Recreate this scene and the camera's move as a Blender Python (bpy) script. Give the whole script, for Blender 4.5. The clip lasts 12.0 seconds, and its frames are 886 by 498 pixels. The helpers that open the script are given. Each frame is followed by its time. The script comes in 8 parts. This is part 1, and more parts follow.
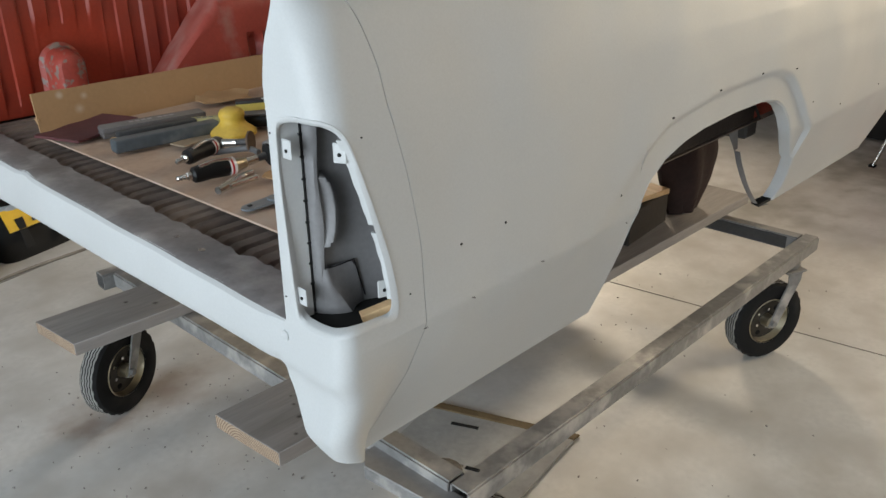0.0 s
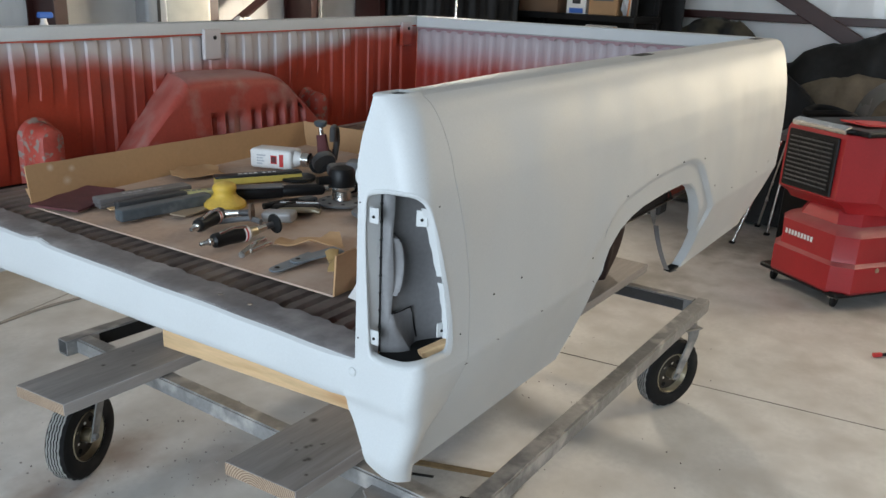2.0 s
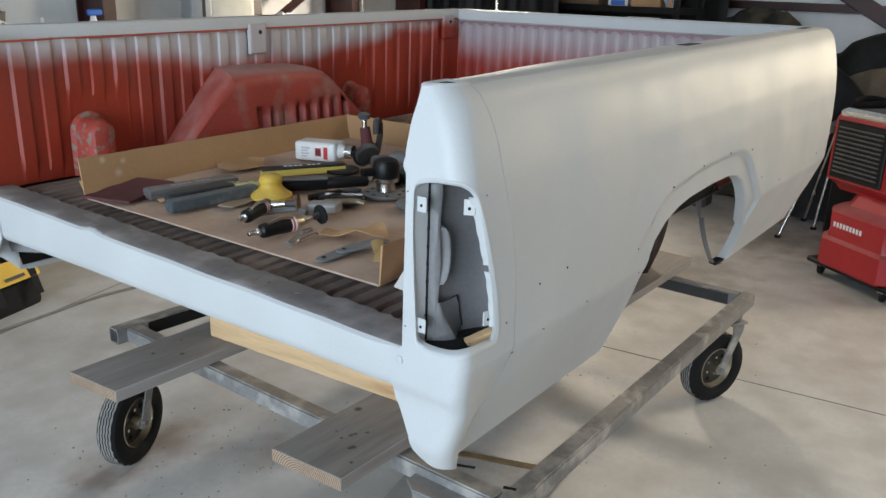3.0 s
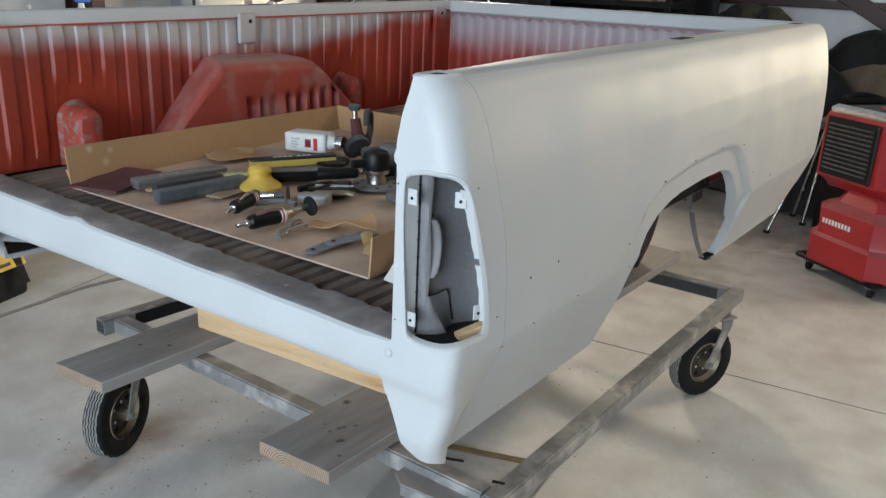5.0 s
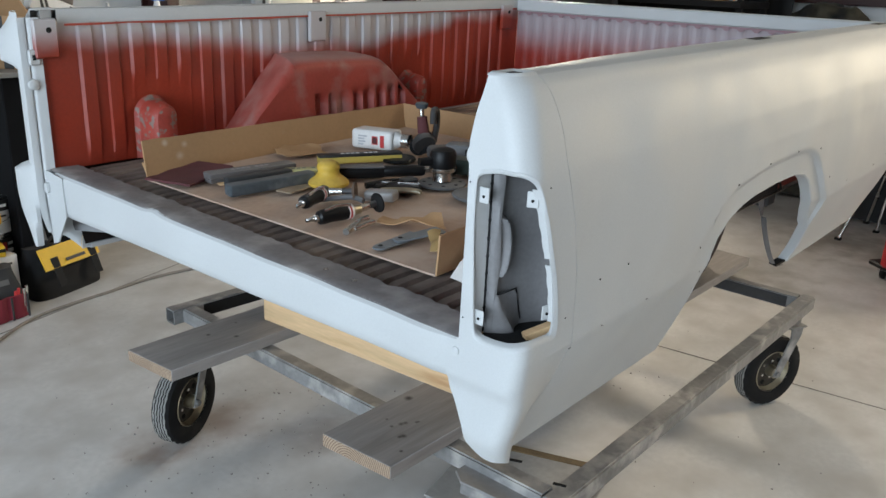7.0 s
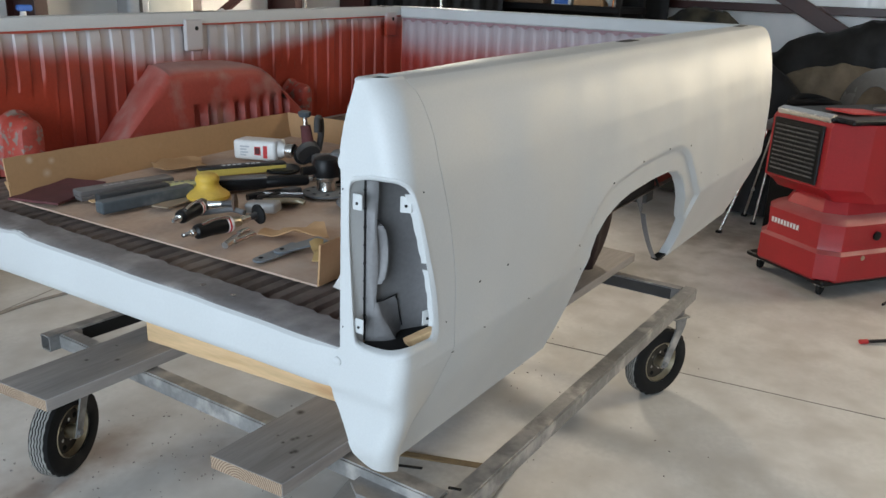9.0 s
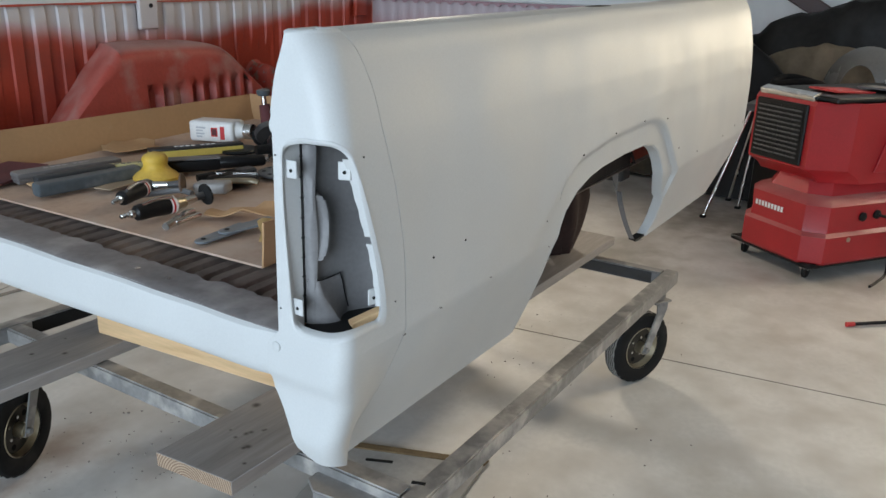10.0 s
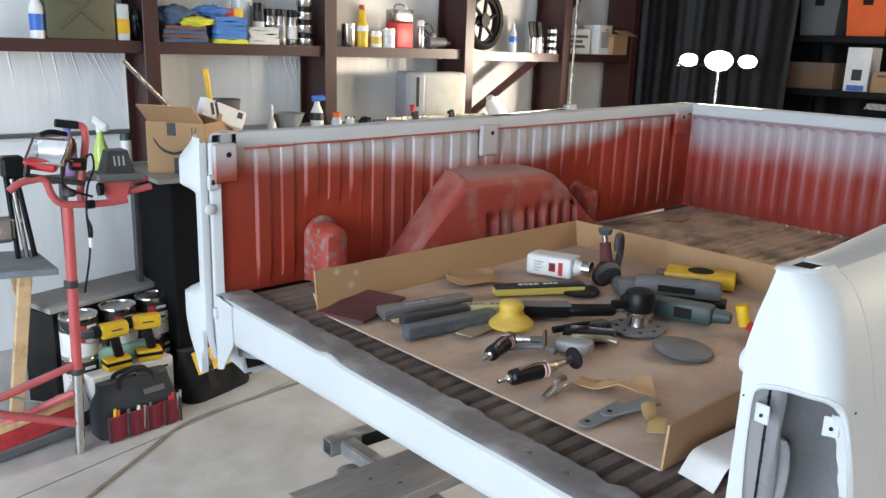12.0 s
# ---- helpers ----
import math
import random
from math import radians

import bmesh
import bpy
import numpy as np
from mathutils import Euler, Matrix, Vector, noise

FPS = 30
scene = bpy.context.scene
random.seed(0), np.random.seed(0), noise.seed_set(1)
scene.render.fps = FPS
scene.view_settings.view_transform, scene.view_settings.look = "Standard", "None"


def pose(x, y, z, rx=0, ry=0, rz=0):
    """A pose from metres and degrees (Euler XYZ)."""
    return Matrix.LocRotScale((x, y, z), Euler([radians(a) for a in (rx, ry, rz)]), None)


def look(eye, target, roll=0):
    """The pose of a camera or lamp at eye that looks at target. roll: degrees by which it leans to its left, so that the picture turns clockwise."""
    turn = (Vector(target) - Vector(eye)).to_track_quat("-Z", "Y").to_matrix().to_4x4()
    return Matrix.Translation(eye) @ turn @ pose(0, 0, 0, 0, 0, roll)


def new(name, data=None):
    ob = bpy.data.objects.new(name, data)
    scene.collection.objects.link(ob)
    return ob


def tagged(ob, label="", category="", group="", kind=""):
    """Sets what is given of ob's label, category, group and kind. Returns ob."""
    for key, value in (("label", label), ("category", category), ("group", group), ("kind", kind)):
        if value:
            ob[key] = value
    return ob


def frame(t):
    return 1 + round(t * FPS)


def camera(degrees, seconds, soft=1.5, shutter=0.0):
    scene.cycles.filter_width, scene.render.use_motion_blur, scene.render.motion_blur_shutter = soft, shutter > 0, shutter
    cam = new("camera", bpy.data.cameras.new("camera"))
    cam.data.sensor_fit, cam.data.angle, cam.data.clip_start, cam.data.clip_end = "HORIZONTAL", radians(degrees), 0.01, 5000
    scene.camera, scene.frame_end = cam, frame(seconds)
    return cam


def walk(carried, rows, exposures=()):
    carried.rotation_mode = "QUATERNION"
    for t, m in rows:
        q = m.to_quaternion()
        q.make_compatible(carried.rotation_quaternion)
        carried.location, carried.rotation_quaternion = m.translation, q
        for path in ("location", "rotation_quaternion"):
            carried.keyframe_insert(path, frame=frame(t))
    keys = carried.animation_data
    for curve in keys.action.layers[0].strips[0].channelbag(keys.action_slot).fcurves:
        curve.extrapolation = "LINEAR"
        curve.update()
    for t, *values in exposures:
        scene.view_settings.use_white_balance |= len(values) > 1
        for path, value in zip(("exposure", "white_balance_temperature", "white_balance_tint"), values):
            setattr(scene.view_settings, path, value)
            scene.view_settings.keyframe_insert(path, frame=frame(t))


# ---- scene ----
cam = camera(57.5, 12.0)
PATH = [
    (0, (-0.614, -0.821, 1.596), (0.684, 0.474, 0.796), -0.8),
    (0.5, (-0.794, -0.829, 1.629), (0.628, 0.352, 0.866), 1.0),
    (1, (-0.974, -0.765, 1.647), (0.526, 0.37, 0.967), 0.6),
    (1.5, (-1.017, -0.755, 1.653), (0.526, 0.35, 1.02), 1.7),
    (2, (-1.041, -0.761, 1.655), (0.527, 0.317, 1.042), 2.6),
    (2.5, (-1.048, -0.763, 1.655), (0.498, 0.347, 1.041), 2.0),
    (3, (-1.06, -0.755, 1.646), (0.45, 0.396, 1.018), 1.9),
    (5, (-1.051, -0.746, 1.643), (0.471, 0.381, 0.998), 2.6),
    (5.5, (-1.05, -0.737, 1.641), (0.477, 0.381, 0.995), 2.8),
    (6, (-1.056, -0.737, 1.641), (0.466, 0.388, 0.997), 3.5),
    (6.5, (-1.071, -0.731, 1.642), (0.353, 0.513, 0.989), 2.6),
    (7, (-1.067, -0.728, 1.641), (0.365, 0.506, 0.988), 2.6),
    (7.5, (-1.05, -0.736, 1.642), (0.451, 0.419, 0.998), 3.0),
    (9.5, (-1.002, -0.761, 1.629), (0.587, 0.277, 0.999), 2.0),
    (10, (-0.894, -0.757, 1.563), (0.699, 0.269, 0.925), 1.7),
    (10.5, (-0.874, -0.745, 1.63), (0.667, 0.36, 0.995), 1.0),
    (11, (-0.975, -0.713, 1.804), (0.361, 0.664, 1.238), 1.1),
    (11.5, (-1.047, -0.638, 1.791), (0.234, 0.814, 1.291), 1.6),
    (12, (-1.006, -0.391, 1.76), (0.244, 1.09, 1.265), 1.9),
]
walk(cam, [(t, look(eye, target, roll)) for t, eye, target, roll in PATH], [(0.0, -0.07, 6950, 12), (0.6, -0.06, 6850, 12), (1.2, -0.05, 6450, 11), (10.4, -0.06, 6450, 11), (11.2, 0.12, 6450, 11), (12.0, 0.36, 6500, 13)])

# ---- world and light ----
world = bpy.data.worlds.new("world")
scene.world = world
world.use_nodes = True
sky = world.node_tree.nodes.new("ShaderNodeTexSky")
sky.sky_type, sky.sun_disc, sky.sun_elevation, sky.sun_rotation = "NISHITA", False, radians(48), radians(200)
world.node_tree.links.new(sky.outputs[0], world.node_tree.nodes["Background"].inputs[0])
world.node_tree.nodes["Background"].inputs[1].default_value = 0.10


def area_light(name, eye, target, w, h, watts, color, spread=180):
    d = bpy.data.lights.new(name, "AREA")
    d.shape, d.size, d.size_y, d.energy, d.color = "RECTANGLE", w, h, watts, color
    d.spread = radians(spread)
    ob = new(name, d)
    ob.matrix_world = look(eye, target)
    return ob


# daylight assumed in roll-up doors behind and beside the walk; two unseen lights added east
area_light("door_daylight_west", (-5.85, -0.5, 1.95), (0, 0.4, 1.2), 4.6, 3.5, 510, (0.72, 0.868, 1.0))
area_light("door_daylight_south", (1.2, -6.3, 2.1), (1.2, 0, 1.0), 3.6, 3.2, 36, (1.0, 0.95, 0.86))
# added fill that brightens the front of the side panel; no known source
area_light("added_fill_east", (6.50, -2.0, 1.80), (1.6, 0.1, 1.25), 1.5, 0.8, 105, (1.0, 0.86, 0.62))
# unseen overhead light without a fixture, placed by the caster's shadow direction
area_light("unseen_overhead_light", (5.5, -1.9, 4.40), (1.5, 0.1, 1.0), 0.9, 0.6, 15, (1.0, 0.83, 0.56), 66)


# ---- materials ----
def mat(name, color, rough=0.5, metal=0.0, var=0.12, scale=6.0, fine=60.0, bump=0.15, color2=None, mix2=(0.45, 0.65), scale2=3.0, coat=0.0, dust=0.0, stretch=None, wave=0.0):
    """Base colour with broad and fine variation, an optional second colour in patches, and fine relief."""
    m = bpy.data.materials.new(name)
    m.use_nodes = True
    nt = m.node_tree
    n, l = nt.nodes, nt.links
    bs = n["Principled BSDF"]
    bs.inputs["Metallic"].default_value = metal
    bs.inputs["Coat Weight"].default_value = coat
    tc = n.new("ShaderNodeTexCoord")
    big = n.new("ShaderNodeTexNoise")
    big.inputs["Scale"].default_value, big.inputs["Detail"].default_value = scale, 5
    small = n.new("ShaderNodeTexNoise")
    small.inputs["Scale"].default_value, small.inputs["Detail"].default_value = fine, 3
    src = tc.outputs["Object"]
    if stretch:
        mp = n.new("ShaderNodeMapping")
        mp.inputs["Scale"].default_value = stretch
        l.new(src, mp.inputs[0])
        src = mp.outputs[0]
    for q in (big, small):
        l.new(src, q.inputs["Vector"])
    add = n.new("ShaderNodeMath")
    add.operation = "MULTIPLY_ADD"
    l.new(big.outputs[0], add.inputs[0])
    add.inputs[1].default_value = 0.65
    half = n.new("ShaderNodeMath")
    half.operation = "MULTIPLY"
    half.inputs[1].default_value = 0.35
    l.new(small.outputs[0], half.inputs[0])
    l.new(half.outputs[0], add.inputs[2])
    ramp = n.new("ShaderNodeValToRGB")
    c = np.array(color)
    ramp.color_ramp.elements[0].position, ramp.color_ramp.elements[1].position = 0.3, 0.7
    ramp.color_ramp.elements[0].color = (*np.clip(c * (1 - var), 0, 1), 1)
    ramp.color_ramp.elements[1].color = (*np.clip(c * (1 + var), 0, 1), 1)
    l.new(add.outputs[0], ramp.inputs[0])
    out = ramp.outputs[0]
    if color2 is not None:
        patch = n.new("ShaderNodeTexNoise")
        patch.inputs["Scale"].default_value, patch.inputs["Detail"].default_value = scale2, 8
        l.new(src, patch.inputs["Vector"])
        r2 = n.new("ShaderNodeMapRange")
        r2.inputs[1].default_value, r2.inputs[2].default_value = mix2
        l.new(patch.outputs[0], r2.inputs[0])
        mx = n.new("ShaderNodeMix")
        mx.data_type = "RGBA"
        l.new(r2.outputs[0], mx.inputs[0])
        l.new(out, mx.inputs[6])
        mx.inputs[7].default_value = (*color2, 1)
        out = mx.outputs[2]
    if dust:
        geo = n.new("ShaderNodeNewGeometry")
        sep = n.new("ShaderNodeSeparateXYZ")
        l.new(geo.outputs["Normal"], sep.inputs[0])
        r3 = n.new("ShaderNodeMapRange")
        r3.inputs[1].default_value, r3.inputs[2].default_value, r3.inputs[4].default_value = 0.55, 1.0, dust
        l.new(sep.outputs[2], r3.inputs[0])
        mul = n.new("ShaderNodeMath")
        mul.operation = "MULTIPLY"
        l.new(r3.outputs[0], mul.inputs[0])
        l.new(big.outputs[0], mul.inputs[1])
        mx = n.new("ShaderNodeMix")
        mx.data_type = "RGBA"
        l.new(mul.outputs[0], mx.inputs[0])
        l.new(out, mx.inputs[6])
        mx.inputs[7].default_value = (0.42, 0.39, 0.36, 1)
        out = mx.outputs[2]
    l.new(out, bs.inputs["Base Color"])
    rr = n.new("ShaderNodeMapRange")
    rr.inputs[3].default_value, rr.inputs[4].default_value = max(0.03, rough - 0.09), min(1, rough + 0.09)
    l.new(big.outputs[0], rr.inputs[0])
    l.new(rr.outputs[0], bs.inputs["Roughness"])
    if bump:
        b = n.new("ShaderNodeBump")
        b.inputs["Strength"].default_value, b.inputs["Distance"].default_value = bump, 0.004
        l.new(small.outputs[0], b.inputs["Height"])
        if wave:
            wv = n.new("ShaderNodeTexNoise")
            wv.inputs["Scale"].default_value, wv.inputs["Detail"].default_value = 2.6, 1.5
            l.new(src, wv.inputs["Vector"])
            b2 = n.new("ShaderNodeBump")
            b2.inputs["Strength"].default_value, b2.inputs["Distance"].default_value = wave, 0.03
            l.new(wv.outputs[0], b2.inputs["Height"])
            l.new(b2.outputs[0], b.inputs["Normal"])
        l.new(b.outputs[0], bs.inputs["Normal"])
    return m


def zfade(m, color2, z0, z1, strength=1.0, drift=False):
    """A second coat sprayed on above a height, fading out in patches below it."""
    n, l = m.node_tree.nodes, m.node_tree.links
    bs = n["Principled BSDF"]
    old = bs.inputs["Base Color"].links[0].from_socket
    tc = n.new("ShaderNodeTexCoord")
    sep = n.new("ShaderNodeSeparateXYZ")
    l.new(tc.outputs["Object"], sep.inputs[0])
    nz = n.new("ShaderNodeTexNoise")
    nz.inputs["Scale"].default_value, nz.inputs["Detail"].default_value = 5.0, 4
    l.new(tc.outputs["Object"], nz.inputs["Vector"])
    a = n.new("ShaderNodeMath")
    a.operation = "MULTIPLY_ADD"
    a.inputs[1].default_value = 0.10
    l.new(nz.outputs[0], a.inputs[0])
    l.new(sep.outputs[2], a.inputs[2])
    if drift:
        # the spray reaches lower over the wheel tub and stays high towards the front
        for x0, x1, dz in ((0.45, 1.0, 0.045), (1.30, 2.30, -0.115)):
            d_ = n.new("ShaderNodeMapRange")
            d_.interpolation_type = "SMOOTHSTEP"
            d_.inputs[1].default_value, d_.inputs[2].default_value, d_.inputs[4].default_value = x0, x1, dz
            l.new(sep.outputs[0], d_.inputs[0])
            s_ = n.new("ShaderNodeMath")
            l.new(a.outputs[0], s_.inputs[0])
            l.new(d_.outputs[0], s_.inputs[1])
            a = s_
    r = n.new("ShaderNodeMapRange")
    r.interpolation_type = "SMOOTHSTEP"
    r.inputs[1].default_value, r.inputs[2].default_value, r.inputs[4].default_value = z0 + 0.05, z1 + 0.05, strength
    l.new(a.outputs[0], r.inputs[0])
    mx = n.new("ShaderNodeMix")
    mx.data_type = "RGBA"
    l.new(r.outputs[0], mx.inputs[0])
    l.new(old, mx.inputs[6])
    mx.inputs[7].default_value = (*color2, 1)
    l.new(mx.outputs[2], bs.inputs["Base Color"])
    return m


primer = mat("primer", (0.49, 0.50, 0.50), 0.51, var=0.07, scale=2.2, fine=260, bump=0.04, wave=1.0)
primer_matte = mat("primer_matte", (0.47, 0.48, 0.48), 0.7, var=0.08, scale=3, fine=200, bump=0.05)
# inner primer darkened: the tail-lamp pocket's shade is put into this grey
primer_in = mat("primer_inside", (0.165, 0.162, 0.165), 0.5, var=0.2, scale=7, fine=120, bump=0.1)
red_wall = zfade(mat("red_paint_wall", (0.33, 0.034, 0.013), 0.5, var=0.22, scale=5, fine=90, bump=0.12, color2=(0.17, 0.030, 0.020), mix2=(0.50, 0.75), scale2=2.5), (0.43, 0.40, 0.40), 1.33, 1.42, drift=True)
red_front = zfade(mat("red_paint_front", (0.31, 0.034, 0.022), 0.45, var=0.25, scale=5, fine=90, bump=0.12, color2=(0.18, 0.04, 0.03), mix2=(0.52, 0.75), scale2=2.5), (0.37, 0.31, 0.325), 1.22, 1.42)
red_house = mat("red_paint_dull", (0.31, 0.045, 0.030), 0.5, var=0.2, scale=8, fine=90, bump=0.2, color2=(0.34, 0.19, 0.16), mix2=(0.53, 0.76), scale2=7, dust=0.75)
red_bump = mat("red_paint_chipped", (0.31, 0.045, 0.030), 0.5, var=0.25, scale=9, fine=90, bump=0.2, color2=(0.21, 0.15, 0.125), mix2=(0.55, 0.62), scale2=42)
bed_floor_m = mat("bed_floor_dirty", (0.098, 0.074, 0.064), 0.7, var=0.35, scale=6, fine=70, bump=0.3, color2=(0.22, 0.17, 0.135), mix2=(0.46, 0.72), scale2=3.0)
sill_grey = mat("grey_primer_dusty", (0.20, 0.185, 0.185), 0.7, var=0.22, scale=9, fine=60, bump=0.3, color2=(0.34, 0.32, 0.31), mix2=(0.52, 0.7), scale2=9)
galv = mat("steel_tube", (0.26, 0.255, 0.25), 0.52, metal=0.5, var=0.3, scale=9, fine=60, bump=0.2, color2=(0.50, 0.475, 0.45), mix2=(0.50, 0.66), scale2=11, dust=0.3)
tub_m = mat("underside_dark", (0.020, 0.014, 0.012), 0.85, var=0.3, scale=9, fine=60, bump=0.4)
ochre_m = mat("dull_ochre", (0.17, 0.115, 0.055), 0.85, var=0.35, scale=14, fine=90, bump=0.3)
plate_m = mat("plate_steel", (0.30, 0.292, 0.288), 0.55, metal=0.5, var=0.25, scale=7, fine=60, bump=0.2, color2=(0.40, 0.38, 0.36), mix2=(0.48, 0.70), scale2=8, dust=0.5)
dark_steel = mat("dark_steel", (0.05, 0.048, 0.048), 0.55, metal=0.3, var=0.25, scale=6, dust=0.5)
chrome = mat("bright_metal", (0.62, 0.61, 0.59), 0.25, metal=1.0, var=0.08, scale=14, bump=0.05)
rim_m = mat("wheel_rim_metal", (0.52, 0.46, 0.34), 0.32, metal=0.85, var=0.2, scale=14, color2=(0.22, 0.185, 0.13), mix2=(0.40, 0.75), scale2=9)
dish_m = mat("dark_wheel_dish", (0.060, 0.052, 0.042), 0.45, metal=0.6, var=0.3, scale=20)
rubber = mat("rubber", (0.008, 0.0078, 0.0078), 0.75, var=0.3, scale=12, bump=0.2, color2=(0.026, 0.025, 0.023), mix2=(0.55, 0.8), scale2=9)
tread_m = mat("dusty_tread", (0.22, 0.215, 0.20), 0.8, var=0.35, scale=16, fine=90, bump=0.3)
old_wood = mat("weathered_plank", (0.285, 0.262, 0.25), 0.8, var=0.22, scale=9, fine=60, bump=0.35, color2=(0.165, 0.148, 0.142), mix2=(0.52, 0.78), scale2=7, stretch=(0.22, 2.2, 2.2))


def ringed(name, centre):
    """End grain with growth rings round a pith below the plank."""
    m = mat(name, (0.36, 0.27, 0.19), 0.8, var=0.25, scale=18, fine=90, bump=0.3)
    n, l = m.node_tree.nodes, m.node_tree.links
    bs = n["Principled BSDF"]
    old = bs.inputs["Base Color"].links[0].from_socket
    mp = n.new("ShaderNodeMapping")
    mp.inputs["Location"].default_value = (0, -centre[0], -centre[1])
    l.new(next(q for q in n if q.bl_idname == "ShaderNodeTexCoord").outputs["Object"], mp.inputs[0])
    w = n.new("ShaderNodeTexWave")
    w.wave_type, w.rings_direction = "RINGS", "X"
    w.inputs["Scale"].default_value, w.inputs["Distortion"].default_value, w.inputs["Detail"].default_value = 46, 1.2, 2
    l.new(mp.outputs[0], w.inputs["Vector"])
    mx = n.new("ShaderNodeMix")
    mx.data_type = "RGBA"
    l.new(w.outputs["Fac"], mx.inputs[0])
    l.new(old, mx.inputs[6])
    mx.inputs[7].default_value = (0.17, 0.105, 0.065, 1)
    l.new(mx.outputs[2], bs.inputs["Base Color"])
    return m


end_a, end_b = ringed("ring_grain", (1.39, 0.435)), ringed("ring_grain", (0.60, 0.428))
new_wood = mat("fresh_pine", (0.64, 0.43, 0.235), 0.6, var=0.2, scale=8, fine=50, bump=0.15, color2=(0.40, 0.20, 0.08), mix2=(0.55, 0.72), scale2=5, stretch=(2.5, 0.25, 3.0))
cardboard = mat("cardboard", (0.40, 0.238, 0.118), 0.8, var=0.1, scale=4, fine=80, bump=0.1)
card_floor = mat("cardboard_dusty", (0.46, 0.322, 0.238), 0.85, var=0.18, scale=4, fine=60, bump=0.15, color2=(0.52, 0.41, 0.335), mix2=(0.46, 0.72), scale2=6)
concrete = mat("concrete", (0.555, 0.543, 0.520), 0.5, var=0.15, scale=2.8, fine=40, bump=0.08, color2=(0.41, 0.388, 0.355), mix2=(0.44, 0.80), scale2=5.0)
insul = mat("vinyl_insulation", (0.84, 0.84, 0.83), 0.24, var=0.05, scale=3, fine=9, bump=0.5)
_n = insul.node_tree
_map = _n.nodes.new("ShaderNodeMapping")
_map.inputs["Rotation"].default_value, _map.inputs["Scale"].default_value = (0.0, 0.22, 0.0), (2.4, 2.4, 0.30)
_wr = _n.nodes.new("ShaderNodeTexNoise")
_wr.inputs["Scale"].default_value, _wr.inputs["Detail"].default_value = 2.0, 3
_b2 = _n.nodes.new("ShaderNodeBump")
_b2.inputs["Strength"].default_value, _b2.inputs["Distance"].default_value = 0.3, 0.06
_n.links.new(next(q for q in _n.nodes if q.bl_idname == "ShaderNodeTexCoord").outputs["Object"], _map.inputs[0])
_n.links.new(_map.outputs[0], _wr.inputs["Vector"])
_n.links.new(_wr.outputs[0], _b2.inputs["Height"])
_n.links.new(_b2.outputs[0], _n.nodes["Principled BSDF"].inputs["Normal"])
redbrown = mat("red_oxide_steel", (0.042, 0.012, 0.010), 0.38, var=0.2, scale=6, bump=0.1, dust=0.6)
black_tarp = mat("black_plastic_sheet", (0.008, 0.0078, 0.0078), 0.55, var=0.3, scale=4, fine=12, bump=0.6)
dark_tarp = mat("dark_tarpaulin", (0.018, 0.017, 0.016), 0.5, var=0.4, scale=5, fine=20, bump=0.5)
tan_tarp = mat("tan_canvas", (0.17, 0.13, 0.085), 0.75, var=0.25, scale=6, fine=30, bump=0.4)
black_plastic = mat("black_plastic", (0.006, 0.006, 0.0065), 0.42, var=0.25, scale=10, bump=0.1, dust=0.06)
red_plastic = mat("red_plastic", (0.36, 0.014, 0.018), 0.42, var=0.15, scale=5, fine=90, bump=0.05, dust=0.7)
# for the unseen roof and walls, kept grey to cut bounced light
shell_grey = mat("unseen_shell_grey", (0.30, 0.30, 0.30), 0.5, metal=0.2, var=0.1, scale=2, fine=20, bump=0.1)
joint_m = mat("joint_dark", (0.24, 0.225, 0.205), 0.9, var=0.2, scale=20)
# near-black fill that stands in for the shade inside holes, slots and gaps
void_m = mat("recess_shade", (0.012, 0.012, 0.012), 0.8, var=0.2, scale=8)


for q in (black_plastic, rubber, black_tarp, dark_tarp, void_m, tub_m):
    q.node_tree.nodes["Principled BSDF"].inputs["Specular IOR Level"].default_value = 0.25


def stain_or_light(m, at, radius, color, strength=0.6):
    """A blotchy patch of its own shape round a spot, for stains and painted light and shade."""
    n, l = m.node_tree.nodes, m.node_tree.links
    bs = n["Principled BSDF"]
    old = bs.inputs["Base Color"].links[0].from_socket
    geo = n.new("ShaderNodeNewGeometry")
    dist = n.new("ShaderNodeVectorMath")
    dist.operation = "DISTANCE"
    dist.inputs[1].default_value = at
    l.new(geo.outputs["Position"], dist.inputs[0])
    nz = n.new("ShaderNodeTexNoise")
    nz.inputs["Scale"].default_value, nz.inputs["Detail"].default_value = 7.0, 6
    l.new(geo.outputs["Position"], nz.inputs["Vector"])
    a = n.new("ShaderNodeMath")
    a.operation = "MULTIPLY_ADD"
    a.inputs[1].default_value = radius * 1.6
    l.new(nz.outputs[0], a.inputs[0])
    l.new(dist.outputs["Value"], a.inputs[2])
    r = n.new("ShaderNodeMapRange")
    r.interpolation_type = "SMOOTHSTEP"
    r.inputs[1].default_value, r.inputs[2].default_value, r.inputs[3].default_value, r.inputs[4].default_value = radius * 0.7, radius * 1.7, strength, 0.0
    l.new(a.outputs[0], r.inputs[0])
    mx = n.new("ShaderNodeMix")
    mx.data_type = "RGBA"
    l.new(r.outputs[0], mx.inputs[0])
    l.new(old, mx.inputs[6])
    mx.inputs[7].default_value = (*color, 1)
    l.new(mx.outputs[2], bs.inputs["Base Color"])


stain_or_light(card_floor, (0.62, 0.55, 0.99), 0.13, (0.34, 0.21, 0.145), 0.6)
stain_or_light(card_floor, (0.45, 1.05, 0.99), 0.16, (0.42, 0.37, 0.33), 0.5)
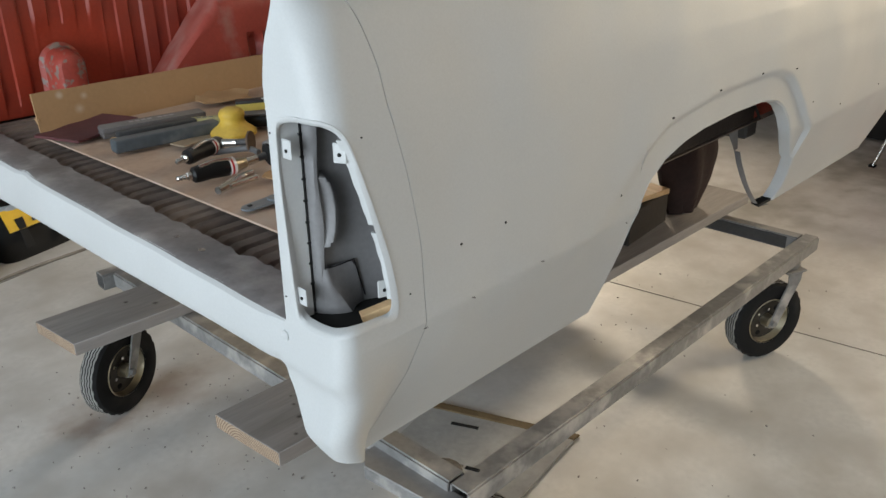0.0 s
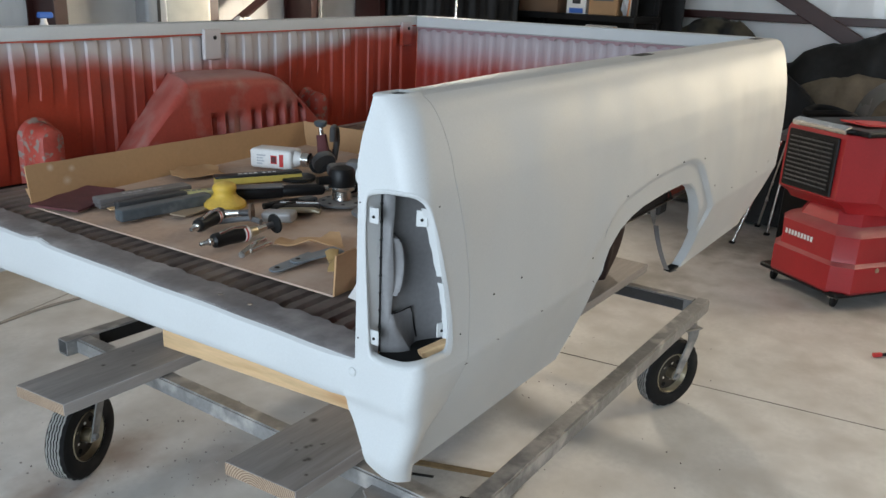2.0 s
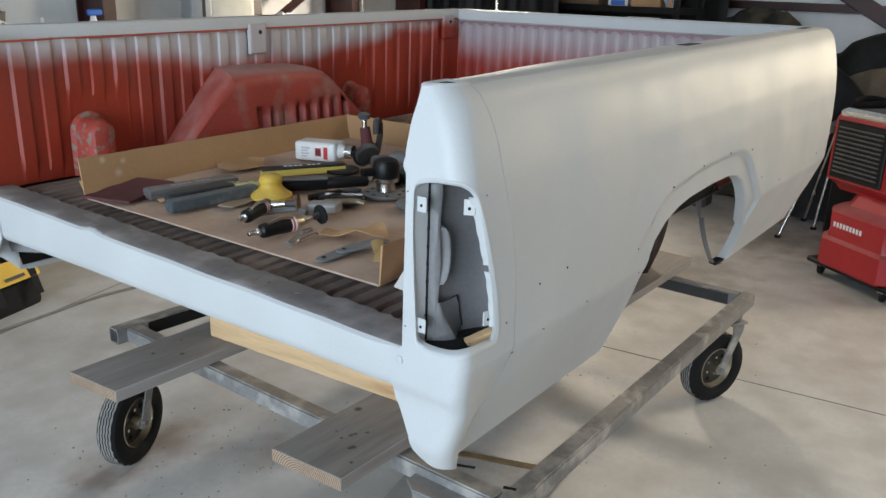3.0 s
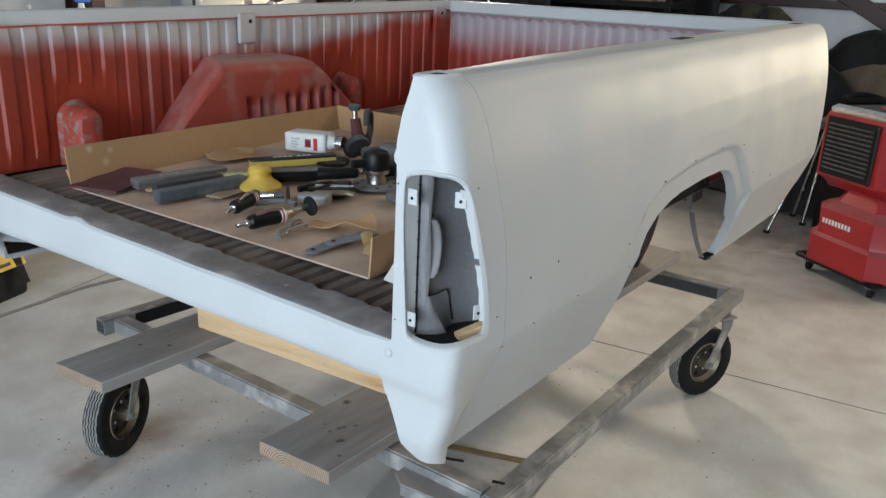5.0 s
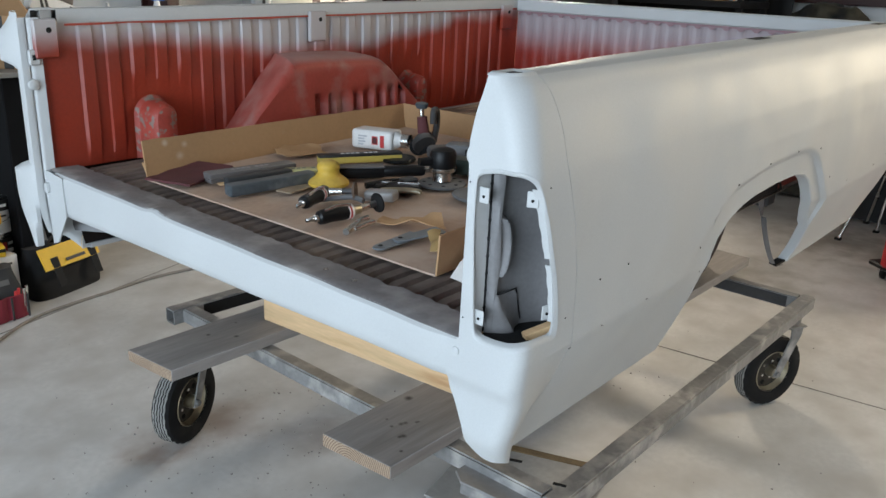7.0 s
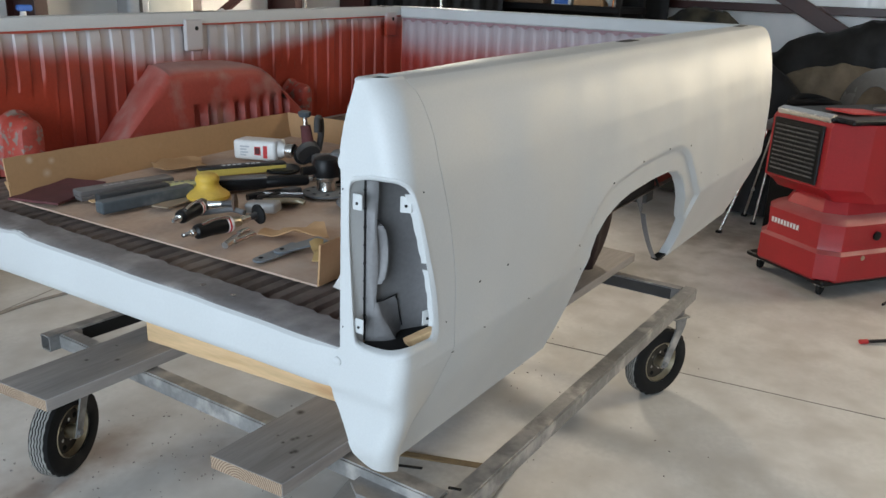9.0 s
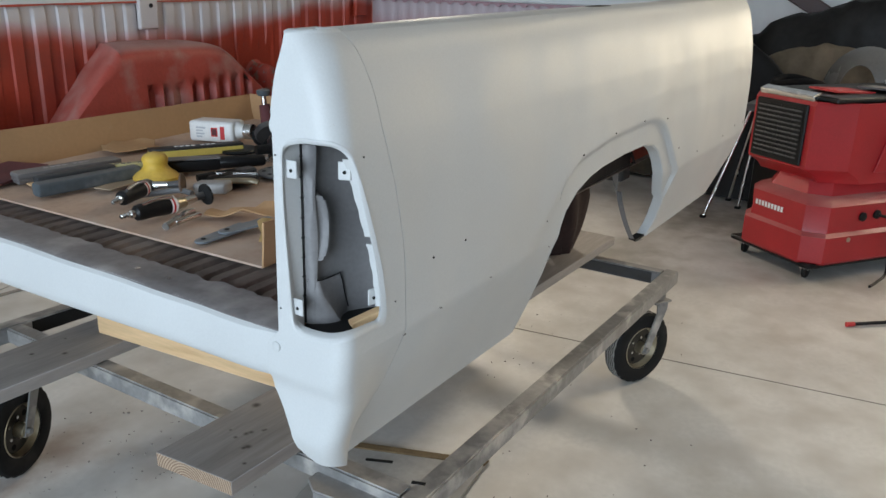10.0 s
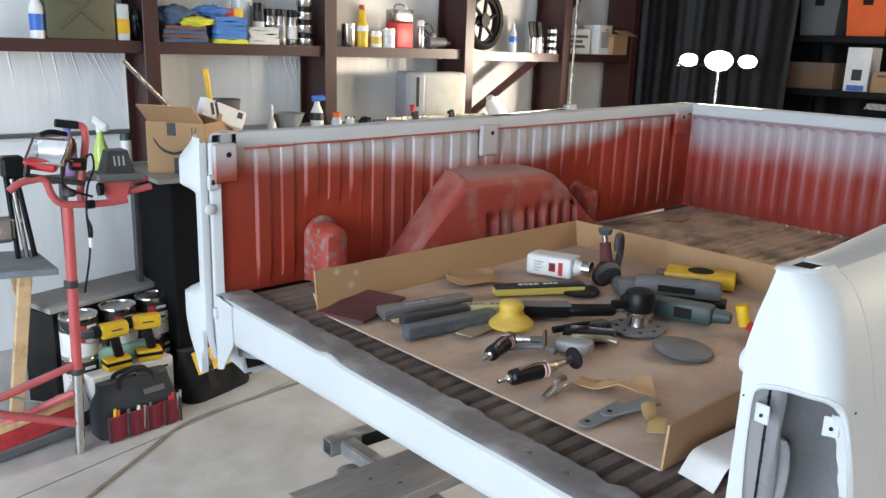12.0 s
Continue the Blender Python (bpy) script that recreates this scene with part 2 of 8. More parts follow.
# front of the bed floor lightened: lamp light put into its dusty tan
for fy in (0.55, 1.0, 1.5):
    stain_or_light(bed_floor_m, (2.15, fy, 1.0), 0.80, (0.60, 0.42, 0.275), 0.9)
for sx, sz, sr in ((0.31, 1.078, 0.018), (0.29, 1.043, 0.022), (0.72, 1.070, 0.022), (0.24, 1.090, 0.014), (0.50, 1.055, 0.012), (0.92, 1.060, 0.018)):
    stain_or_light(cardboard, (sx, 1.572, sz), sr, (0.56, 0.46, 0.36), 0.75)
stain_or_light(concrete, (0.15, 1.60, 0), 0.20, (0.25, 0.17, 0.125), 0.8)
stain_or_light(concrete, (0.42, 1.60, 0), 0.24, (0.28, 0.20, 0.155), 0.7)
stain_or_light(concrete, (0.62, 1.30, 0), 0.22, (0.27, 0.22, 0.19), 0.6)
stain_or_light(concrete, (0.0, 1.0, 0), 0.32, (0.30, 0.26, 0.23), 0.6)
stain_or_light(concrete, (1.5, -0.3, 0), 0.30, (0.36, 0.33, 0.28), 0.5)
stain_or_light(concrete, (2.9, -0.2, 0), 0.22, (0.33, 0.30, 0.26), 0.5)
stain_or_light(concrete, (0.9, 2.4, 0), 0.35, (0.33, 0.30, 0.27), 0.5)
# darker far floor: shade around the cooler put into the concrete colour
stain_or_light(concrete, (3.6, 0.9, 0), 0.55, (0.26, 0.24, 0.20), 0.7)
stain_or_light(concrete, (4.7, 0.6, 0), 0.75, (0.22, 0.20, 0.17), 0.8)
stain_or_light(concrete, (3.9, -0.2, 0), 0.55, (0.30, 0.28, 0.24), 0.6)


# ---- mesh helpers ----
def finish(name, bm, m, smooth=35):
    me = bpy.data.meshes.new(name)
    bm.normal_update()
    bm.to_mesh(me)
    bm.free()
    for q in (m if isinstance(m, (list, tuple)) else [m]):
        me.materials.append(q)
    if smooth:
        me.polygons.foreach_set("use_smooth", [True] * len(me.polygons))
        me.set_sharp_from_angle(angle=radians(smooth))
    return me


def part(name, bm, m, parent, label="", smooth=35):
    ob = new(name, finish(name, bm, m, smooth))
    ob.parent = parent
    if label:
        tagged(ob, label)
    return ob


def thing(name, label, category, at=None, group="", kind=""):
    ob = new(name)
    ob.empty_display_size = 0.05
    ob.matrix_basis = at if at is not None else Matrix.Identity(4)
    return tagged(ob, label, category, group, kind)


def solo(name, bm, m, label, category, at=None, group="", kind="", smooth=35):
    ob = new(name, finish(name, bm, m, smooth))
    if at is not None:
        ob.matrix_basis = at
    return tagged(ob, label, category, group, kind)


def box(size, at=(0, 0, 0), rot=None, bevel=0.0, bm=None, seg=1, mi=0):
    """A box by its size and centre, with bevelled edges."""
    own = bmesh.new()
    bmesh.ops.create_cube(own, size=1)
    bmesh.ops.scale(own, vec=size, verts=own.verts)
    if bevel:
        bmesh.ops.bevel(own, geom=own.edges[:], offset=bevel, segments=seg, affect="EDGES", profile=0.5)
    return merge(bm, own, Matrix.Translation(at) @ (rot if rot is not None else Matrix.Identity(4)), mi)


def merge(bm, own, m=None, mi=0):
    if m is not None:
        own.transform(m)
    if bm is None:
        if mi:
            for f in own.faces:
                f.material_index = mi
        return own
    vs = {v: bm.verts.new(v.co) for v in own.verts}
    for f in own.faces:
        try:
            g = bm.faces.new([vs[v] for v in f.verts])
            g.material_index = mi or f.material_index
        except ValueError:
            pass
    own.free()
    return bm


def lathe(profile, seg=24, m=None, bm=None, mi=0, caps=True):
    """Turns (radius, height) pairs round z."""
    own = bmesh.new()
    rings = [[own.verts.new((r * math.cos(2 * math.pi * k / seg), r * math.sin(2 * math.pi * k / seg), z)) for k in range(seg)] for r, z in profile]
    for a, b in zip(rings, rings[1:]):
        for k in range(seg):
            own.faces.new((a[k], a[(k + 1) % seg], b[(k + 1) % seg], b[k]))
    if caps:
        own.faces.new(rings[0][::-1])
        own.faces.new(rings[-1])
    return merge(bm, own, m, mi)


def rod(p, q, r, r2=None, seg=12, bm=None, mi=0):
    p, q = Vector(p), Vector(q)
    d = q - p
    return lathe([(r, 0), (r if r2 is None else r2, d.length)], seg, Matrix.Translation(p) @ d.to_track_quat("Z", "Y").to_matrix().to_4x4(), bm, mi)


def sweep(points, r, seg=8, bm=None, mi=0):
    """A round bar or cable along points."""
    own = bmesh.new()
    pts = [Vector(p) for p in points]
    rings, side = [], None
    for i, p in enumerate(pts):
        d = (pts[min(i + 1, len(pts) - 1)] - pts[max(i - 1, 0)]).normalized()
        if side is None:
            side = d.orthogonal().normalized()
        side = (side - d * side.dot(d)).normalized()
        up = d.cross(side)
        rr = r[i] if isinstance(r, (list, tuple)) else r
        rings.append([own.verts.new(p + side * rr * math.cos(2 * math.pi * k / seg) + up * rr * math.sin(2 * math.pi * k / seg)) for k in range(seg)])
    for a, b in zip(rings, rings[1:]):
        for k in range(seg):
            own.faces.new((a[k], a[(k + 1) % seg], b[(k + 1) % seg], b[k]))
    own.faces.new(rings[0][::-1])
    own.faces.new(rings[-1])
    return merge(bm, own, None, mi)


def curve_pts(ctrl, n=8):
    """Catmull-Rom points through ctrl."""
    c = [Vector(p) for p in ctrl]
    c = [c[0] * 2 - c[1]] + c + [c[-1] * 2 - c[-2]]
    out = []
    for i in range(1, len(c) - 2):
        a, b, d, e = c[i - 1:i + 3]
        for k in range(n):
            t = k / n
            out.append(0.5 * ((2 * b) + (d - a) * t + (2 * a - 5 * b + 4 * d - e) * t * t + (3 * b - a - 3 * d + e) * t ** 3))
    return out + [c[-2]]


def prism(poly, h, m=None, bm=None, bevel=0.0, mi=0):
    """A flat outline in x, y raised by h."""
    own = bmesh.new()
    low = [own.verts.new((x, y, 0)) for x, y in poly]
    f = own.faces.new(low)
    if f.normal.z > 0:
        f.normal_flip()
    up = bmesh.ops.extrude_face_region(own, geom=[f])
    bmesh.ops.translate(own, vec=(0, 0, h), verts=[v for v in up["geom"] if isinstance(v, bmesh.types.BMVert)])
    bmesh.ops.recalc_face_normals(own, faces=own.faces[:])
    if bevel:
        bmesh.ops.bevel(own, geom=[e for e in own.edges if e.calc_face_angle(0) > 0.5], offset=bevel, segments=1, affect="EDGES")
    return merge(bm, own, m, mi)


def sheet(rows, thick=0.0, bm=None, closed=False, mi=0):
    """A skin through rows of points, with thickness along its normals."""
    own = bmesh.new()
    vs = [[own.verts.new(p) for p in row] for row in rows]
    for a, b in zip(vs, vs[1:]):
        n = len(a)
        for k in range(n if closed else n - 1):
            q = (a[k], a[(k + 1) % n], b[(k + 1) % n], b[k])
            if len({v.co.to_tuple(6) for v in q}) >= 3:
                try:
                    own.faces.new(q)
                except ValueError:
                    pass
    own.normal_update()
    if thick:
        bmesh.ops.solidify(own, geom=own.faces[:], thickness=thick)
    return merge(bm, own, None, mi)


def smooth01(a, b, x):
    t = min(1, max(0, (x - a) / (b - a)))
    return t * t * (3 - 2 * t)


def interp(x, table):
    for (a, p), (b, q) in zip(table, table[1:]):
        if x <= b:
            return p + (q - p) * max(0, (x - a) / (b - a))
    return table[-1][1]


# ---- structure ----
structure = dict(kind="structure")
floor = solo("floor", box((14, 13, 0.2), (0.8, -0.8, -0.1)), concrete, "dusty grey concrete slab with stains, sawn joints and painted shade by the cooler", "floor", **structure)
WALL_Y, EAST_X = 4.42, 6.5
solo("wall_north", box((14, 0.12, 4.6), (0.8, WALL_Y + 0.08, 2.3)), insul, "white vinyl-faced insulation on the building wall", "wall", **structure)
north = bpy.data.objects["wall_north"]
for x0, z0, x1, z1 in ((0.436, 1.66, 0.613, 1.32), (0.474, 1.653, 0.598, 1.435), (0.552, 1.661, 0.626, 1.484), (0.172, 1.657, 0.207, 1.427), (0.242, 1.643, 0.282, 1.362), (0.338, 1.651, 0.394, 1.439), (1.16, 1.65, 1.20, 1.40), (1.651, 1.638, 1.74, 1.372), (1.695, 1.639, 1.79, 1.37), (1.735, 1.639, 1.76, 1.482), (1.524, 1.652, 1.594, 1.484), (1.40, 1.65, 1.42, 1.45), (3.303, 1.614, 3.32, 1.466), (3.328, 1.614, 3.337, 1.503), (3.50, 1.62, 3.56, 1.42), (0.02, 1.65, 0.05, 1.40), (-0.10, 1.65, -0.05, 1.30), (0.50, 1.66, 0.57, 1.52), (0.40, 1.66, 0.50, 1.50), (0.30, 1.66, 0.33, 1.55)):
    pts = curve_pts([(x0, 4.4405, z0 + 0.03), (x0 * 0.65 + x1 * 0.35 + 0.004, 4.4405, z0 * 0.65 + z1 * 0.35), (x1, 4.4405, z1)], 6)
    fold = sheet([[p + Vector((0.011 * c * (1 - 0.75 * k / (len(pts) - 1)), -0.006 * h * (1 - 0.8 * k / (len(pts) - 1)), 0)) for c, h in ((-1, 0), (-0.4, 0.6), (0, 1), (0.4, 0.6), (1, 0))] for k, p in enumerate(pts)], 0.0)
    part("vinyl_fold", fold, insul, north)
# opening out of view, cut for the added east light
east = bmesh.new()
for cy, w, z0, z1 in ((2.225, 6.95, 0, 4.6), (-5.025, 4.55, 0, 4.6), (-2.0, 1.5, 0, 1.4), (-2.0, 1.5, 2.2, 4.6)):
    box((0.12, w, z1 - z0), (EAST_X + 0.08, cy, (z0 + z1) / 2), bm=east)
solo("wall_east", east, insul, "white vinyl-faced insulation on the end wall", "wall", **structure)
south = bmesh.new()
for cx, w, z0, z1 in ((-4.0, 6.4, 0, 4.6), (5.1, 4.2, 0, 4.6), (1.1, 3.8, 3.7, 4.6)):
    box((w, 0.12, z1 - z0), (cx, -6.5, (z0 + z1) / 2), bm=south)
solo("wall_south", south, shell_grey, "unseen wall with an open roll-up door, greyed to cut bounced light", "wall", **structure)
west = bmesh.new()
for cy, w, z0, z1 in ((-4.9, 4.0, 0, 4.6), (3.2, 2.8, 0, 4.6), (-0.55, 4.7, 3.7, 4.6)):
    box((0.12, w, z1 - z0), (-6.1, cy, (z0 + z1) / 2), bm=west)
solo("wall_west", west, shell_grey, "unseen wall with an open roll-up door, greyed to cut bounced light", "wall", **structure)
solo("ceiling", box((14, 13, 0.1), (0.8, -0.8, 4.62)), shell_grey, "unseen roof, greyed to cut bounced light", "ceiling", **structure)
jb = bmesh.new()
box((0.0045, 8, 0.002), (2.336, 0.2, 0.0012), pose(0, 0, 0, 0, 0, 8.5), bm=jb)
box((9, 0.006, 0.002), (0.6, 3.045, 0.0012), pose(0, 0, 0, 0, 0, 14.6), bm=jb)
solo("floor_joint", jb, joint_m, "thin dark sawn joint in the concrete slab", "floor joint", **structure)

# ---- truck bed ----
LEN, WID = 2.49, 2.03


def B(x, y, z):
    """Bed coordinates to the world: it sits on blocks, a little nose-up."""
    return Vector((x, y, z + 0.016 * x - 0.004 * (y - 1)))


def bend(bm, mirror=False):
    """Carries a mesh from bed coordinates to the world, on the far side mirrored."""
    for v in bm.verts:
        x, y, z = v.co
        v.co = B(x, WID - y if mirror else y, z)
    if mirror:
        bmesh.ops.reverse_faces(bm, faces=bm.faces[:])
    return bm


bed = thing("truck_bed", "stripped pickup truck bed in pale grey primer with red inner walls", "truck bed")
PROFILE = [(0.66, 0.128), (0.70, 0.112), (0.74, 0.094), (0.80, 0.068), (0.86, 0.0415), (0.92, 0.0195), (0.966, 0.0026), (1.0, 0.0015), (1.06, 0.0006), (1.14, 0.0), (1.23, 0.004), (1.31, 0.013), (1.36, 0.0225), (1.40, 0.0315), (1.425, 0.0390), (1.443, 0.0465), (1.457, 0.0545), (1.467, 0.0625), (1.4725, 0.0690), (1.474, 0.074)]


def side_y(x, z):
    y = interp(z, PROFILE)
    # wheel-arch flare: a low raised band that ends in a sharp shoulder ahead of the wheel
    line = interp(x, [(0.45, 0.90), (0.62, 0.97), (0.70, 1.03), (0.78, 1.09), (0.89, 1.145), (1.10, 1.168), (1.30, 1.172), (1.40, 1.168), (1.45, 1.158), (1.49, 1.142), (1.53, 1.112), (1.58, 1.067), (1.64, 1.005), (1.685, 0.966)])
    if 0.45 < x < 1.685:
        k = smooth01(0.45, 1.0, x)
        y += 0.014 * k * smooth01(0, 0.075 - 0.053 * smooth01(0.55, 0.90, x), line - z) * smooth01(0.72, 0.98, z)
    return y


ZB = 0.685
ARCH = [(0.800, ZB), (0.801, 0.80), (0.803, 0.93), (0.815, 0.985), (0.84, 1.020), (0.90, 1.055), (0.98, 1.078), (1.06, 1.090), (1.22, 1.098), (1.36, 1.096), (1.44, 1.083), (1.495, 1.057), (1.542, 1.015), (1.577, 0.967), (1.628, 0.920), (1.668, 0.884), (1.715, 0.832), (1.755, 0.782), (1.780, 0.730), (1.783, ZB)]
ARCH_A, ARCH_B = ARCH[0][0], ARCH[-1][0]
ARCH_XS = sorted({round(a + (b - a) * k / 4, 5) for (a, _), (b, _) in zip(ARCH, ARCH[1:]) for k in range(5)})


def arch_z(x):
    return interp(x, ARCH) if ARCH_A < x < ARCH_B else ZB


def seam_x(z):
    return interp(z, [(0.66, 0.09), (0.70, 0.10), (0.80, 0.14), (0.86, 0.16), (0.95, 0.173), (1.02, 0.167), (1.10, 0.162), (1.19, 0.147), (1.25, 0.135), (1.33, 0.118), (1.38, 0.113), (1.45, 0.096), (1.48, 0.088)])


def side_skin():
    xs = [0.0 + 0.02 * k for k in range(40)] + [0.798]
    xs += ARCH_XS + [1.784] + [1.79 + (LEN - 1.78) * k / 36 for k in range(37)]
    rows = []
    for x in xs:
        zb = arch_z(x)
        row = []
        for k in range(72):
            z = zb + (1.474 - zb) * (k / 71)
            if zb < 0.9 and abs(z - 0.966) <= (1.474 - zb) / 142:
                z = 0.966
            xx = seam_x(z) + 0.0015 + (0.2185 - seam_x(z)) * x / 0.22 if x < 0.22 else x
            row.append((xx, side_y(xx, z), z))
        rows.append(row)
    bm = sheet(rows, 0.0)
    bmesh.ops.recalc_face_normals(bm, faces=bm.faces[:])
    if sum(f.normal.y for f in bm.faces) > 0:
        bmesh.ops.reverse_faces(bm, faces=bm.faces[:])
    bmesh.ops.solidify(bm, geom=bm.faces[:], thickness=0.004)
    return bm


def arch_lip():
    """The rolled edge inside the wheel opening."""
    pts = ARCH_XS
    rows = []
    for x in pts:
        z = arch_z(x)
        y = side_y(x, z)
        c = (ARCH_A + ARCH_B) / 2
        d = Vector((x - c, z - 0.85)).normalized()
        rows.append([(x - d.x * 0.001, y - 0.001, z - d.y * 0.001), (x - d.x * 0.006, y + 0.002, z - d.y * 0.006), (x - d.x * 0.007, y + 0.018, z - d.y * 0.007), (x - d.x * 0.006, y + 0.033, z - d.y * 0.006)])
    return sheet(rows, 0.003)


def cap_point(u, z):
    """Rear corner: u runs from the inner edge round the corner to the seam, 0 to 1."""
    yi = interp(z, [(0.70, 0.105), (0.735, 0.108), (0.76, 0.118), (0.80, 0.128), (0.872, 0.174), (0.96, 0.174), (0.985, 0.146), (1.30, 0.143), (1.36, 0.145), (1.44, 0.128), (1.474, 0.122)])
    yp = side_y(0.2, z) if z < 1.43 else interp(z, PROFILE)
    ys = min(yp, interp(z, [(0.68, 0.062), (0.74, 0.048), (0.80, 0.032), (0.86, 0.019), (0.92, 0.009), (0.97, 0.004)])) if z < 0.97 else yp
    xs = seam_x(z)
    xr = 0.004 + 0.030 * smooth01(0.80, 0.70, z) + 0.012 * smooth01(1.40, 1.48, z) + 0.011 * smooth01(0.905, 0.880, z) * smooth01(0.78, 0.86, z)
    r = interp(z, [(0.70, 0.034), (0.98, 0.030), (1.02, 0.030), (1.30, 0.045), (1.40, 0.050), (1.474, 0.050)])
    cx, cy = xr + r, ys + r
    a, b, c = max(0.001, yi - cy), r * math.pi / 2, max(0.001, xs - cx)
    s = u * (a + b + c)
    slope = 0.12 * (yi - min(yi, max(ys, yi - s)))
    if s < a:
        return (xr + 0.0, yi - s, z)
    if s < a + b:
        t = (s - a) / r
        return (cx - r * math.cos(t), cy - r * math.sin(t), z)
    return (cx + (s - a - b), ys + (yp - ys) * smooth01(0, 1, (s - a - b) / c), z)


HOLE = [(0.13, 1.315), (0.27, 1.322), (0.42, 1.323), (0.53, 1.320), (0.61, 1.307), (0.655, 1.283), (0.685, 1.245), (0.725, 1.19), (0.765, 1.13), (0.80, 1.07), (0.815, 1.035), (0.81, 1.008), (0.77, 0.998), (0.66, 1.000), (0.53, 1.002), (0.45, 0.999), (0.36, 0.993), (0.25, 0.990), (0.15, 0.993), (0.105, 1.010), (0.085, 1.08), (0.07, 1.15), (0.06, 1.22), (0.065, 1.285), (0.085, 1.307)]


def hole_loop(n=84, grow=0.0):
    p = curve_pts([(u, z, 0) for u, z in HOLE + HOLE[:1]], 4)[:-1]
    c = Vector((0.43, 1.15, 0))
    return [(q.x + (q.x - c.x) * grow, q.y + (q.y - c.y) * grow) for q in p]


def rear_cap():
    loop = hole_loop()
    c = (0.43, 1.15)
    z0, z1 = 0.965, 1.345
    outer = []
    for u, z in loop:
        du, dz = (u - c[0]), (z - c[1])
        k = min((((1 - c[0]) if du > 0 else c[0]) / abs(du)) if abs(du) > 1e-6 else 1e9, ((z1 - c[1]) if dz > 0 else (c[1] - z0)) / abs(dz) if abs(dz) > 1e-6 else 1e9)
        outer.append((c[0] + du * k, c[1] + dz * k))
    for cu, cz in ((0, z0), (1, z0), (1, z1), (0, z1)):
        j = min(range(len(outer)), key=lambda i: abs(outer[i][0] - cu) * 0.3 + abs(outer[i][1] - cz))
        outer[j] = (cu, cz)
    rows = [[cap_point(a[0] + (b[0] - a[0]) * k / 7, a[1] + (b[1] - a[1]) * k / 7) for a, b in zip(loop, outer)] for k in range(8)]
    bm = sheet(rows, 0.0, closed=True)
    us = [k / 26 for k in range(27)]
    zs = [0.7 + (z0 - 0.7) * k / 18 for k in range(19)]
    foot = [interp(u, [(0, 0.768), (0.06, 0.752), (0.16, 0.741), (0.45, 0.735), (0.7, 0.722), (1, 0.690)]) for u in us]
    sheet([[cap_point(u, f + (z - 0.7) / (z0 - 0.7) * (z0 - f)) for u, f in zip(us, foot)] for z in zs], 0.0, bm)
    zs = [z1 + (1.474 - z1) * k / 10 for k in range(11)]
    sheet([[cap_point(u, z) for u in us] for z in zs], 0.0, bm)
    # rounded top edge
    rim = [Vector(cap_point(u, 1.474)) for u in us] + [Vector((0.0915, 0.075 + 0.053 * k / 6, 1.474)) for k in range(7)] + [Vector((0.0915 - 0.0715 * k / 5, 0.128, 1.474)) for k in range(1, 6)]
    hole = [Vector((min(0.081, max(0.046, p.x)), min(0.118, max(0.090, p.y)), 1.478)) for p in rim]
    rings = [[p + (q - p) * k + Vector((0, 0, h)) for p, q in zip(rim, hole)] for k, h in ((0, 0), (0.10, 0.0028), (0.28, 0.0042), (0.85, 0.0006), (1.0, -0.0015))]
    sheet(rings + [[p - Vector((0, 0, 0.07)) for p in hole]], 0.0, bm, closed=True)
    bmesh.ops.recalc_face_normals(bm, faces=bm.faces[:])
    return bm


def tail_flange():
    """The inturned edge of the tail-lamp opening."""
    loop = hole_loop()
    rows = []
    for g, dep in ((0.0, 0.0), (-0.025, 0.0015), (-0.045, 0.006), (-0.058, 0.020)):
        row = []
        for (u, z) in hole_loop(grow=g):
            p = Vector(cap_point(u - max(0.0, u - 0.45) * min(0.11, dep * 14), z))
            row.append(p + Vector((0.75, 0.55, 0)) * dep)
        rows.append(row)
    return sheet(rows, 0.0015, closed=True)


def tail_pocket():
    """The deep sheet-metal back of the opening, with a pressed crescent ridge."""
    path = [(0.0500, 0.1180), (0.0580, 0.1135), (0.066, 0.112), (0.085, 0.108), (0.115, 0.098), (0.15, 0.08), (0.175, 0.058), (0.185, 0.036), (0.186, 0.028)]
    line = curve_pts([(a, b, 0) for a, b in path], 8)
    rows = []
    for k in range(49):
        z = 0.990 + 0.330 * k / 48
        d = (z - 1.162) / 0.056
        edge = 0.058 + 0.018 * math.sqrt(max(0, 1 - d * d))
        row = []
        for p in line:
            ridge = 0.020 * math.exp(-((p.x - edge) / 0.0075) ** 2) * smooth01(1.15, 0.95, abs(d))
            ridge += 0.008 * smooth01(edge, edge - 0.006, p.x) * smooth01(1.1, 0.9, abs(d))
            row.append((p.x, p.y - ridge, z))
        rows.append(row)
    return sheet(rows, 0.0)


def post_inner():
    """The flat inside face of the tailgate post, left of the seam."""
    return sheet([[(x, 0.1290 - 0.20 * x, z) for x in (0.008, 0.025, 0.0405)] for z in (0.985, 1.1, 1.2, 1.325)], 0.0)


def post_column():
    """The rounded, oversprayed column right of the seam."""
    rows = []
    for k in range(25):
        z = 0.992 + 0.330 * k / 24
        w = 0.0025 * math.sin(z * 40)
        rows.append([(x, y, z) for x, y in ((0.0435, 0.1210), (0.0440, 0.1150), (0.0462 + w * 0.4, 0.1080), (0.0500 + w, 0.1025), (0.0545 + w, 0.1005), (0.0580 + w, 0.1030), (0.0600, 0.1100))])
    return sheet(rows, 0.0)


